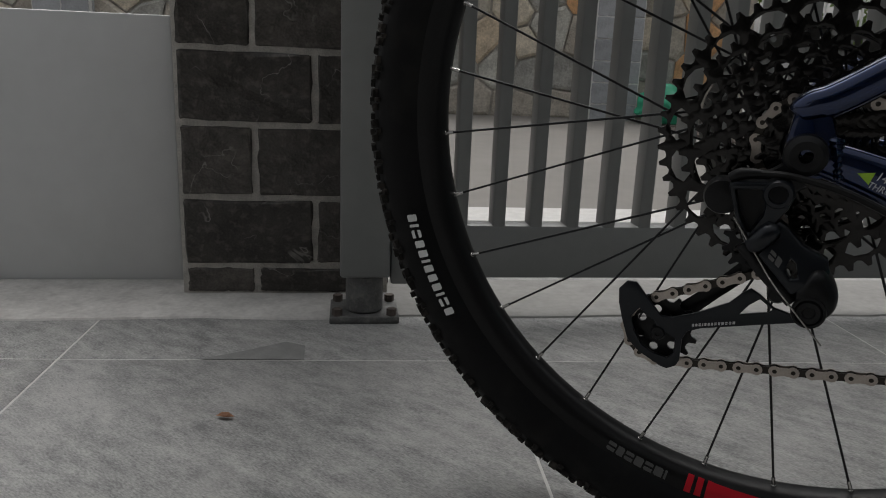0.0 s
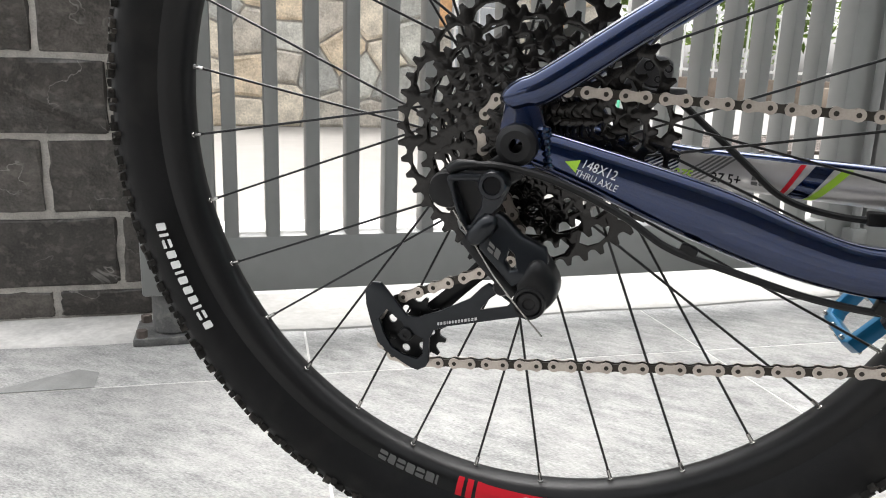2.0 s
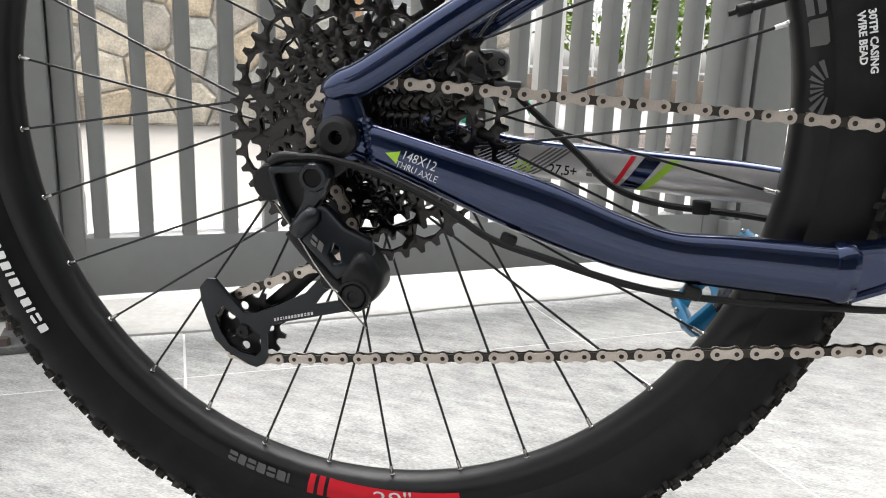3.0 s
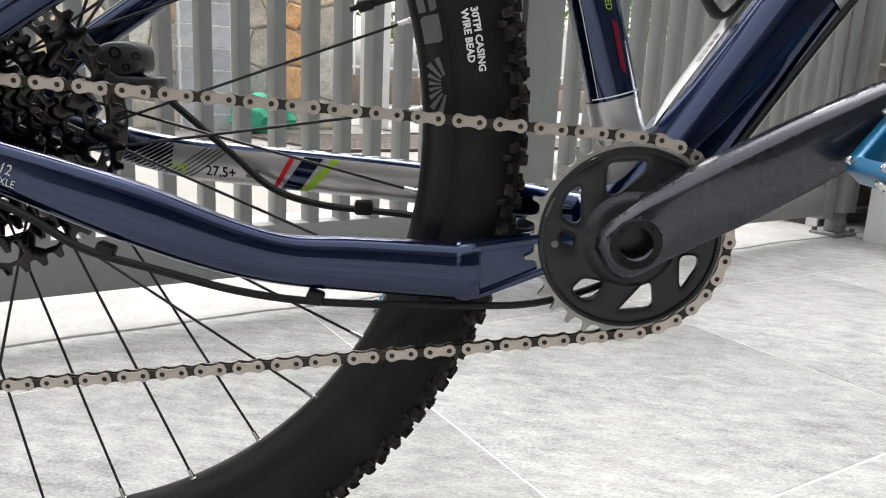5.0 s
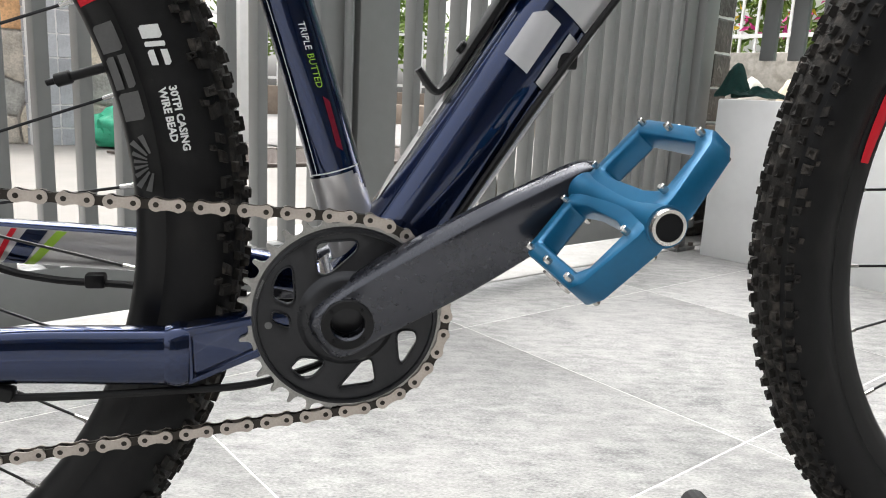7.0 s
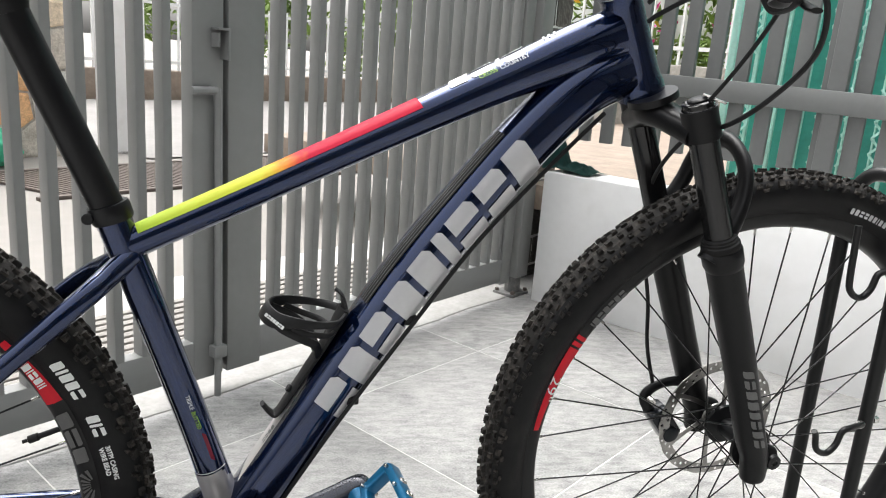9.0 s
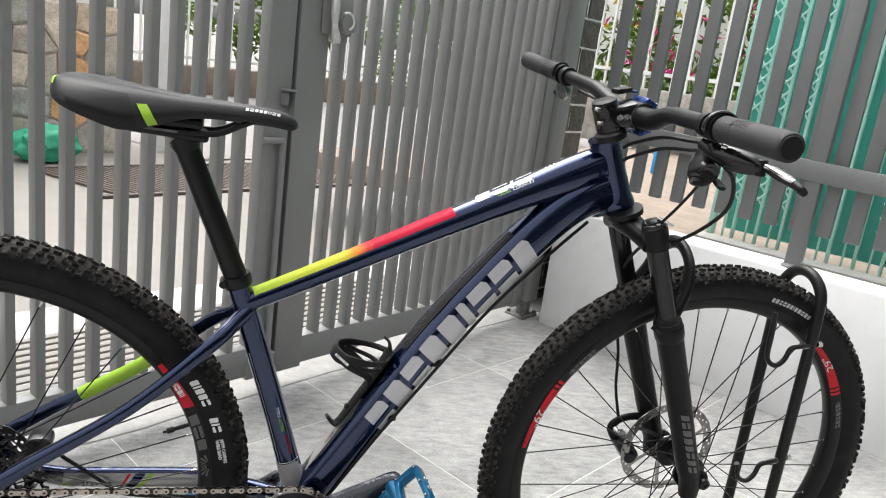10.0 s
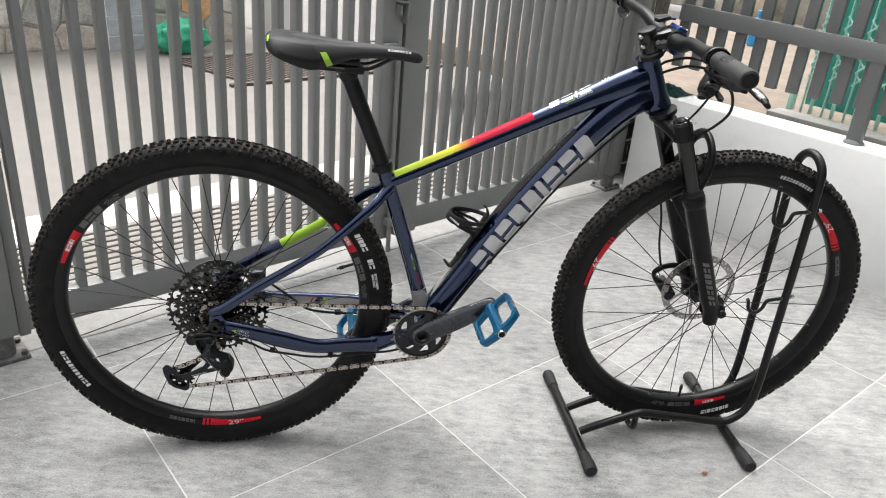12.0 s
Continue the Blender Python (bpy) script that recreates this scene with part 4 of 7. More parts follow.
def knob(b, r, a, y, la, ly, h, lean=0.0, hollow=True, skew=0.0):
    """One tread knob at angle a and offset y; la along the tread, ly across it, leaning out by lean."""
    base, top = [], []
    out = Vector((math.cos(a) * math.cos(lean), math.sin(lean), math.sin(a) * math.cos(lean)))
    t = Vector((-math.sin(a), 0, math.cos(a)))
    s = out.cross(t)
    c = Vector((r * math.cos(a), y, r * math.sin(a)))
    for i, j in ((-1, -1), (1, -1), (1, 1), (-1, 1)):
        base.append(b.verts.new(c + t * (i * la * 0.6 + skew * j * la * 0.5) + s * j * ly * 0.58 - out * 0.004))
        top.append(b.verts.new(c + t * (i * la * 0.46 + skew * j * la * 0.5) + s * j * ly * 0.46 + out * h))
    for i in range(4):
        b.faces.new((base[i], base[(i + 1) % 4], top[(i + 1) % 4], top[i]))
    if hollow:
        mid = sum((v.co for v in top), Vector()) / 4 - out * h * 0.45
        inner = [b.verts.new(v.co * 0.55 + (sum((q.co for q in top), Vector()) / 4) * 0.45) for v in top]
        m = b.verts.new(mid)
        for i in range(4):
            b.faces.new((top[i], top[(i + 1) % 4], inner[(i + 1) % 4], inner[i]))
            b.faces.new((inner[i], inner[(i + 1) % 4], m))
    else:
        b.faces.new(top)


TYRE_PROFILE = [(0.311, -0.012), (0.3155, -0.0165), (0.3215, -0.0215), (0.330, -0.0262), (0.339, -0.0282), (0.348, -0.0272), (0.3572, -0.0222), (0.3617, -0.0128), (0.364, 0.0)]
TYRE_PROFILE = TYRE_PROFILE + [(r, -y) for r, y in reversed(TYRE_PROFILE[:-1])]


def tyre_mesh():
    return mesh_of("tyre", lathe(TYRE_PROFILE, 120), RUBBER)


def tread_mesh():
    """Low, small, worn knobs spaced out in staggered rows, no two quite alike."""
    b = bmesh.new()
    n = 78
    step = 2 * math.pi / n
    rr = random.Random(7)
    rows = ((0.006, 0.1, 0.3652, 0.0085, 0.0055, 0.1), (0.0075, 0.56, 0.365, 0.008, 0.005, 0.15), (0.0158, 0.3, 0.3622, 0.0075, 0.0058, 0.45), (0.0168, 0.74, 0.3617, 0.0065, 0.0055, 0.5), (0.0236, 0.0, 0.3562, 0.0078, 0.0065, 0.85), (0.0236, 0.44, 0.3562, 0.0078, 0.0065, 0.85), (0.0268, 0.22, 0.352, 0.0045, 0.004, 1.1))
    for i in range(n):
        for sgn in (-1, 1):
            for y, ph, r, la, ly, lean in rows:
                a = (i + ph + (0.5 if sgn < 0 else 0.0) + rr.uniform(-0.03, 0.03)) * step
                first = len(b.verts)
                knob(b, r - 0.0014, a, sgn * y, la * rr.uniform(0.72, 1.08), ly * rr.uniform(0.72, 1.08), rr.uniform(0.003, 0.0044), sgn * lean, rr.random() < 0.75, rr.uniform(-0.3, 0.3))
                b.verts.ensure_lookup_table()
                for v in b.verts[first:]:
                    v.co += Vector((rr.uniform(-1, 1), rr.uniform(-1, 1), rr.uniform(-1, 1))) * 0.0005
    lathe([(0.3566, -0.0227), (0.3621, -0.013), (0.3644, 0.0), (0.3621, 0.013), (0.3566, 0.0227)], 120, b)
    return mesh_of("tread", b, TREAD, smooth=False)


RIM_PROFILE = [(0.3165, -0.0172), (0.3165, -0.0152), (0.306, -0.0145), (0.3035, 0.0), (0.306, 0.0145), (0.3165, 0.0152), (0.3165, 0.0172), (0.308, 0.0174), (0.3, 0.0138), (0.296, 0.007), (0.2955, 0.0), (0.296, -0.007), (0.3, -0.0138), (0.308, -0.0174)]
RIM_MESH = mesh_of("rim", lathe(RIM_PROFILE, 120, closed=True), RIM)
TYRE_MESH, TREAD_MESH = tyre_mesh(), tread_mesh()
NIPPLE_MESH = mesh_of("nipple", sweep([(0, 0, 0), (0, 0, 0.004), (0, 0, 0.0045), (0, 0, 0.012)], [0.0022, 0.0022, 0.0017, 0.0016], n=8, k=1, ref=(1, 0, 0)), STEEL)


def rotor(b_r, spider_r, n_arms, y, turn=0.0):
    """A brake disc: a drilled wavy ring on curved arms."""
    outer = [((b_r + 0.0005 * math.cos(24 * a)) * math.cos(a), (b_r + 0.0005 * math.cos(24 * a)) * math.sin(a)) for a in np.linspace(0, 2 * math.pi, 144, endpoint=False)]
    holes = [[((b_r - 0.0155) * math.cos(a), (b_r - 0.0155) * math.sin(a)) for a in np.linspace(0, 2 * math.pi, 60, endpoint=False)]]
    for i in range(66):
        a = 2 * math.pi * i / 66
        rr = b_r - (0.0036, 0.0078, 0.012)[i % 3]
        holes.append([(rr * math.cos(a) + 0.0022 * math.cos(w) * math.cos(a) - 0.0024 * math.sin(w) * math.sin(a), rr * math.sin(a) + 0.0022 * math.cos(w) * math.sin(a) + 0.0024 * math.sin(w) * math.cos(a)) for w in np.linspace(0, 2 * math.pi, 7, endpoint=False)])
    b = plate(outer, 0.0018, holes)
    for i in range(n_arms):
        a = 2 * math.pi * i / n_arms
        sweep([(spider_r * math.cos(a), 0, spider_r * math.sin(a)), ((b_r * 0.6) * math.cos(a + 0.35), 0, (b_r * 0.6) * math.sin(a + 0.35)), ((b_r - 0.012) * math.cos(a + 0.45), 0, (b_r - 0.012) * math.sin(a + 0.45))], [(0.0009, 0.004)] * 3, n=6, k=3, bm=b)
    sweep([(0.02 * math.cos(a), 0, 0.02 * math.sin(a)) for a in np.linspace(0, 2 * math.pi, 25)], 0.003, n=6, k=1, caps=False, bm=b)
    bmesh.ops.transform(b, matrix=Matrix.Translation((0, y, 0)) @ pose(0, 0, 0, 0, turn, 0), verts=b.verts)
    return b


def rim_decals(wheel, mids):
    """Red labels with two numerals on the rim's side, grey print beside them."""
    for mid in mids:
        r0, r1 = 0.2985, 0.3135
        def side_y(r):
            return -np.interp(r, [0.2955, 0.296, 0.3, 0.308, 0.3165], [0.0, 0.007, 0.0138, 0.0174, 0.0172]) - 0.0007

        def band(a0, a1, ra=r0, rb=r1, taper=0.0):
            b = bmesh.new()
            n = 14
            rows = []
            for i in range(n + 1):
                a, f = radians(a0 + (a1 - a0) * i / n), i / n
                lo, hi = ra + taper * f * (rb - ra) * 0.45, rb - taper * f * (rb - ra) * 0.25
                rows.append([b.verts.new((r * math.cos(a), side_y(r), r * math.sin(a))) for r in np.linspace(lo, hi, 7)])
            for p, q in zip(rows, rows[1:]):
                for c in range(6):
                    b.faces.new((p[c], q[c], q[c + 1], p[c + 1]))
            return b
        big = (mid == 273) == (wheel.name == "rear_wheel")
        turn = mid if wheel.name == "rear_wheel" else mid + 9.2
        part("rim_label", band(mid - 9, mid + 12, 0.2995, 0.3155, 0.8) if big else band(turn - 7.8, turn + 6.6, 0.2995, 0.3155, 0.8), DECAL_RED, wheel, "red rim label")
        for k in range(2 if big else 0):
            part("rim_label", band(mid - 12.2 + 1.6 * k, mid - 11.2 + 1.6 * k, 0.2995, 0.3155), DECAL_RED, wheel)
        part("label_print", ring_text(words("29\"", 0.0128, widen=1.45) if big else blocks("iinoic", 0.0078, stroke=0.16), 0.308, -0.0186, mid + 1.5 if big else turn - 1.5, -1), DECAL_WHITE, wheel, "white maker's print")
        if big:
            part("rim_print", ring_text(blocks("onococi", 0.0095, stroke=0.2), 0.3075, -0.0184, mid - 20.5, -1), DECAL_GREY, wheel, "grey maker's print")
            continue
        part("rim_print", ring_text(blocks("non", 0.012, stroke=0.3, gap=0.2, wide=1.65), 0.3072, -0.0184, turn - 15.7, -1), LIGHT_GREY, wheel, "grey maker's print")
        rays, half = [], 0.1
        for w in np.linspace(0.32, 2.82, 8):
            far = min(0.0185, 0.0125 / math.sin(w))
            rays += [(q * math.cos(w + h), q * math.sin(w + h) - 0.006) for q, h in ((far * 0.35, -half), (far, -half), (far, half), (far * 0.35, half))]
        part("rim_print", ring_text((rays, [tuple(range(4 * i, 4 * i + 4)) for i in range(8)]), 0.3072, -0.0184, turn - 26.2, -1), LIGHT_GREY, wheel)

def wheel(name, label, at, flange_r, flange_y, hub_profile, marks, parent):
    ob = new(name)
    ob.empty_display_size = 0.05
    ob.parent = parent
    ob.matrix_basis = at
    ob["label"] = label
    part("tyre", TYRE_MESH, None, ob, "dusty black rubber tyre")
    part("tread", TREAD_MESH, None, ob, "worn knobbly tread")
    part("rim", RIM_MESH, None, ob, "black anodised rim")
    part("hub", lathe(hub_profile, 36), BLACK, ob, "black alloy hub")
    for k in range(32):
        a = radians(NIPPLE0 + 11.25 * k)
        side = -1 if k % 2 else 1
        sgn = (-1 if ((k - 1) // 2) % 2 == 0 else 1) * (1 if name == "rear_wheel" else -1)
        fa = a + sgn * radians(64)
        p = Vector((0.2985 * math.cos(a), 0.002 * side, 0.2985 * math.sin(a)))
        yo = flange_y[0] if side < 0 else flange_y[1]
        q = Vector((flange_r * math.cos(fa), yo, flange_r * math.sin(fa)))
        part("spoke", sweep([tuple(p), tuple(q)], 0.00105, n=6, k=1, ref=(0.3, 1, 0.2)), SPOKE, ob)
        part("nipple", NIPPLE_MESH, None, ob, "", Matrix.Translation(p) @ (q - p).to_track_quat("Z", "X").to_matrix().to_4x4())
    for text, mid, radius, hgt, mat in marks:
        part("tyre_print", ring_text(text, radius, -0.0288, mid, hgt), mat, ob, "pale print on the tyre wall")
    rim_decals(ob, (273, 153, 33) if name == "rear_wheel" else (273, 156.5, 36))
    valve = sweep([(0, 0, 0), (0, 0, 0.022), (0, 0, 0.023), (0, 0, 0.032), (0, 0, 0.033), (0, 0, 0.038)], [0.003, 0.003, 0.0042, 0.0042, 0.002, 0.002], n=10, k=1, ref=(1, 0, 0))
    va = radians(18.5 if name == "rear_wheel" else 267.5)
    part("valve", valve, PLASTIC, ob, "black valve with a cap", Matrix.Translation((0.2965 * math.cos(va), 0, 0.2965 * math.sin(va))) @ Vector((-math.cos(va), 0, -math.sin(va))).to_track_quat("Z", "X").to_matrix().to_4x4())
    return ob


mark_rear = [(blocks("nionninnnion", 0.0095, slant=0.1, stroke=0.25, gap=0.3, slit=0.16), 205.3, 0.3285, -1, DECAL_WHITE),
             (blocks("ninno", 0.0115, slant=0.2, stroke=0.24, slit=0.16), 28.5, 0.3335, 1, DECAL_WHITE), (blocks("nio", 0.0115, slant=0.2, stroke=0.24, slit=0.16), 19.0, 0.3335, 1, DECAL_WHITE),
             (words("30TPI CASING", 0.0046, bold=0.05), 11.4, 0.3355, 1, DECAL_WHITE), (words("WIRE BEAD", 0.0046, bold=0.05), 11.9, 0.3292, 1, DECAL_WHITE)]
mark_front = [(blocks("ncoonnincocn", 0.0075, slant=0.15, stroke=0.2, gap=0.3), 66.0, 0.331, 1, DECAL_SILVER), (blocks("cinnocio", 0.0115, slant=0.2, stroke=0.24), 283.0, 0.331, 1, DECAL_WHITE)]
rear = wheel("rear_wheel", "black spoked rear wheel with a knobbly tyre", pose(0, 0, 0.368), 0.029, (-0.018, 0.03),
             [(0.0, -0.06), (0.011, -0.06), (0.011, -0.03), (0.031, -0.022), (0.031, -0.017), (0.017, -0.01), (0.016, 0.02), (0.03, 0.028), (0.03, 0.033), (0.014, 0.04), (0.012, 0.066), (0.0, 0.066)], mark_rear, bike)
part("brake_disc", rotor(0.08, 0.02, 6, 0.046), DISC, rear, "drilled steel brake disc")


# ---- cassette ----
def sprocket(teeth, y, inner, thick=0.0018):
    """A toothed ring with openings, open inside down to the next smaller one."""
    r = 0.0127 / (2 * math.sin(math.pi / teeth))
    out = []
    for i in range(teeth):
        for f, rr in ((0.0, r - 0.0035), (0.22, r - 0.0025), (0.38, r + 0.0028), (0.62, r + 0.0028), (0.78, r - 0.0025)):
            a = 2 * math.pi * (i + f) / teeth
            out.append((rr * math.cos(a), rr * math.sin(a)))
    holes = [circle(inner, 40 if inner > 0.03 else 24)]
    k = {50: 17, 42: 16, 36: 14, 32: 14}.get(teeth, max(7, teeth // 2))
    ra, rb = r - 0.0058, inner + (0.001 if teeth > 30 else 0.0018)
    if ra - rb > 0.0028:
        for i in range(k):
            a = 2 * math.pi * (i + 0.5) / k
            w = math.pi / k * (0.72 if teeth > 40 else 0.6 if teeth > 30 else 0.44)
            cr, hr = (ra + rb) / 2, (ra - rb) / 2
            holes.append([((cr + hr * math.cos(q)) * math.cos(a + w * math.sin(q) * (1.12 if math.cos(q) > 0 else 0.8)), (cr + hr * math.cos(q)) * math.sin(a + w * math.sin(q) * (1.12 if math.cos(q) > 0 else 0.8))) for q in np.linspace(0, 2 * math.pi, 10, endpoint=False)])
    b = plate(out, thick, holes, bevel=0.00035)
    bmesh.ops.transform(b, matrix=Matrix.Translation((0, y, 0)), verts=b.verts)
    return b


cassette = new("cassette")
cassette.parent, cassette["label"] = bike, "large black twelve-speed cassette"
cassette.matrix_basis = pose(0, 0, 0.368, 0, 3, 0)
COGS = (50, 42, 36, 32, 28, 24, 21, 18, 16, 14, 12, 10)
for i, t in enumerate(COGS):
    r_next = 0.0127 / (2 * math.sin(math.pi / COGS[i + 1])) if i < 11 else 0.0165
    part("sprocket", sprocket(t, -0.0205 - 0.00365 * i, max(0.0145, r_next - 0.0075)), COG, cassette, "", pose(0, 0, 0, 0, 7.3 * i, 0))
pins = bmesh.new()
for i, t in enumerate(COGS[1:10]):
    r = 0.0127 / (2 * math.sin(math.pi / t)) - 0.0048
    k = max(6, t // 3)
    for j in range(k):
        a = 2 * math.pi * (j + 0.3 * i) / k
        y0 = -0.0205 - 0.00365 * i
        cyl(0.0016, (r * math.cos(a), y0 + 0.0002, r * math.sin(a)), (r * math.cos(a), y0 - 0.0042, r * math.sin(a)), 8, 0, pins)
part("carrier", pins, DISC, cassette, "bright rivets between the sprockets")
part("cassette_body", lathe([(0.0135, -0.02), (0.0145, -0.021), (0.0142, -0.06), (0.0125, -0.0635), (0.009, -0.064)], 30), BLACK, cassette)

# ---- frame ----
frame_ob = new("frame")
frame_ob.parent, frame_ob["label"] = bike, "navy metallic aluminium frame with silver and lime decals"
ST0, ST1 = np.array((0.437, 0.0, 0.355)), np.array((0.335, 0.0, 0.679))
part("seat_tube", sweep([(0.44, 0, 0.33), tuple(ST0), (0.4, 0, 0.479), tuple(ST1)], [0.0185, 0.0178, 0.0168, 0.0165], n=28, k=5), NAVY, frame_ob)
TT = [(0.341, 0, 0.65), (0.46, 0, 0.706), (0.6, 0, 0.7735), (0.72, 0, 0.831), (0.8, 0, 0.867), (0.852, 0, 0.8885)]
TT_R = [(0.0155, 0.0155), (0.0165, 0.0165), (0.0185, 0.0185), (0.021, 0.0225), (0.0235, 0.0285), (0.024, 0.031)]
part("top_tube", sweep(TT, TT_R, n=30, k=6), NAVY, frame_ob)
DT = [(0.444, 0, 0.322), (0.476, 0, 0.3675), (0.55, 0, 0.485), (0.627, 0, 0.607), (0.7, 0, 0.703), (0.762, 0, 0.7765), (0.815, 0, 0.826), (0.868, 0, 0.853)]
DT_R = [(0.031, 0.029), (0.0315, 0.03), (0.0315, 0.0305), (0.0315, 0.031), (0.031, 0.0315), (0.029, 0.032), (0.0265, 0.0315), (0.024, 0.029)]
part("down_tube", sweep(DT, DT_R, n=32, k=7, power=2.3), NAVY, frame_ob)
HT0, HT1 = np.array((0.896, 0, 0.826)), np.array((0.849, 0, 0.931))
hd = (HT1 - HT0) / np.linalg.norm(HT1 - HT0)
part("head_tube", sweep([tuple(HT0), tuple(HT0 + hd * 0.012), tuple(HT0 + hd * 0.03), tuple(HT1 - hd * 0.012), tuple(HT1)], [0.0275, 0.0272, 0.0245, 0.0228, 0.0242], n=32, k=3), NAVY, frame_ob)
part("bottom_bracket_shell", cyl(0.022, (0.43, -0.038, 0.315), (0.43, 0.038, 0.315), 32, 0.003), NAVY, frame_ob)
# stays
part("seat_stay", sweep([(0.352, -0.008, 0.645), (0.333, -0.02, 0.63), (0.3, -0.044, 0.604), (0.204, -0.062, 0.5235), (0.09, -0.073, 0.4525), (0.02, -0.078, 0.4055), (0.002, -0.078, 0.397), (-0.007, -0.078, 0.392), (-0.0095, -0.078, 0.3895)], [(0.0085, 0.011), (0.009, 0.011), (0.009, 0.0105), (0.0085, 0.0095), (0.009, 0.0105), (0.0095, 0.0112), (0.0095, 0.0108), (0.0075, 0.0085), (0.003, 0.004)], n=18, k=6), NAVY, frame_ob)
part("seat_stay", sweep([(0.352, 0.008, 0.645), (0.333, 0.02, 0.63), (0.3, 0.044, 0.604), (0.204, 0.06, 0.5235), (0.09, 0.07, 0.4525), (0.02, 0.075, 0.404), (-0.002, 0.075, 0.385)], [(0.0085, 0.011), (0.009, 0.011), (0.009, 0.0105), (0.0085, 0.0095), (0.009, 0.0105), (0.0095, 0.0115), (0.009, 0.012)], n=18, k=6), NAVY, frame_ob)
lime_stay = sweep([(0.238, 0.0545, 0.552), (0.204, 0.06, 0.5235), (0.13, 0.066, 0.477)], [(0.0094, 0.0106), (0.0092, 0.0102), (0.0094, 0.0106)], n=18, k=6, caps=False)
part("stay_decal", lime_stay, DECAL_LIME, frame_ob, "bright lime decal on the far stay")
CS = [(0.012, -0.0785, 0.3625), (0.035, -0.079, 0.356), (0.12, -0.0765, 0.3275), (0.175, -0.072, 0.3075), (0.213, -0.066, 0.2975), (0.255, -0.057, 0.2935), (0.329, -0.046, 0.288)]
CS_R = [(0.008, 0.0125), (0.008, 0.0138), (0.0095, 0.0188), (0.0095, 0.0175), (0.0098, 0.0162), (0.0105, 0.0178), (0.0115, 0.0192)]
part("chain_stay", sweep(CS, CS_R, n=22, k=6, power=2.5), NAVY, frame_ob)
part("weld_bead", sweep([(0.319, -0.0465, 0.2892), (0.323, -0.0465, 0.289), (0.328, -0.046, 0.2888), (0.333, -0.0455, 0.2886)], [(0.0118, 0.0196), (0.0132, 0.0208), (0.0135, 0.021), (0.012, 0.0198)], n=22, k=3, power=2.5), NAVY, frame_ob)
NCS = [(0.005, 0.074, 0.364), (0.04, 0.074, 0.354), (0.105, 0.0685, 0.34), (0.185, 0.0685, 0.334), (0.294, 0.0675, 0.327), (0.36, 0.05, 0.321), (0.425, 0.026, 0.316)]
NR = [(0.008, 0.0115), (0.008, 0.0125), (0.009, 0.0148), (0.0095, 0.0158), (0.0105, 0.0162), (0.011, 0.0145), (0.011, 0.013)]
part("chain_stay", sweep(NCS, NR, n=20, k=6, power=2.5), NAVY, frame_ob)
yoke_out = [(0.33, 0.308), (0.3742, 0.3168), (0.405, 0.322), (0.418, 0.31), (0.4, 0.297), (0.3795, 0.2897), (0.3326, 0.2695)]
yoke_in = [(0.3355, 0.3025), (0.3715, 0.3092), (0.3745, 0.2938), (0.3365, 0.276)]
part("yoke_plate", plate(yoke_out, 0.016, [yoke_in], Matrix.Translation((0, -0.045, 0)), 0.0018), NAVY, frame_ob)
part("yoke_web", plate(yoke_in, 0.006, m=Matrix.Translation((0, -0.046, 0))), NAVY, frame_ob)
# drive-side dropout: a hooked plate with the axle seat
drop_out = plate([(-0.0085, 0.398), (0.0, 0.404), (0.012, 0.402), (0.0125, 0.392), (0.017, 0.379), (0.026, 0.3695), (0.03, 0.352), (0.014, 0.35), (0.004, 0.3475), (-0.008, 0.3505), (-0.014, 0.36), (-0.0125, 0.376), (-0.0105, 0.388)], 0.012, m=Matrix.Translation((0, -0.078, 0)), bevel=0.0035)
part("dropout", drop_out, NAVY, frame_ob)
part("dropout", plate([(-0.014, 0.402), (0.03, 0.404), (0.05, 0.372), (0.03, 0.351), (-0.012, 0.352)], 0.01, m=Matrix.Translation((0, 0.075, 0)), bevel=0.003), NAVY, frame_ob)
weld = bmesh.new()
for i in range(7):
    q = Vector((0.0165 + 0.0008 * i, -0.0865, 0.3755 - 0.0038 * i))
    sweep([tuple(q + Vector((-0.003, 0.004, 0.0))), tuple(q), tuple(q + Vector((0.0035, 0.004, 0.0)))], [0.002, 0.0026, 0.002], n=8, k=2, ref=(0, 0, 1), bm=weld)
part("weld_bead", weld, NAVY, frame_ob)
part("thru_axle", lathe([(0.0045, -0.088), (0.0045, -0.094), (0.0098, -0.0945), (0.0132, -0.092), (0.014, -0.088), (0.014, -0.083)], 36, m=Matrix.Translation((0.0005, 0, 0.3652))), BLACK, frame_ob, "black thru-axle end")
part("axle_socket", lathe([(0.0, -0.086), (0.0045, -0.0865), (0.0045, -0.0925)], 6, m=Matrix.Translation((0.002, 0, 0.362))), DECAL_BLACK, frame_ob)
# seat collar and bolt
cd = (ST1 - ST0) / np.linalg.norm(ST1 - ST0)
part("seat_collar", sweep([tuple(ST1 - cd * 0.002), tuple(ST1 + cd * 0.001), tuple(ST1 + cd * 0.012), tuple(ST1 + cd * 0.015)], [0.0185, 0.0195, 0.0195, 0.0185], n=30, k=1), BLACK, frame_ob, "black seat clamp")
part("collar_bolt", cyl(0.0055, (0.314, -0.014, 0.681), (0.316, 0.012, 0.681), 12, 0.001), BLACK, frame_ob)
# silver socket of the seat tube and thin white lines
sd = (np.array((0.4, 0, 0.479)) - ST0) / np.linalg.norm(np.array((0.4, 0, 0.479)) - ST0)
part("tube_decal", sweep([tuple(ST0 - sd * 0.02), tuple(ST0 + sd * 0.015), tuple(ST0 + sd * 0.048)], [0.0187, 0.0182, 0.0177], n=28, k=3, caps=False), SILVER, frame_ob, "silver band above the bottom bracket")


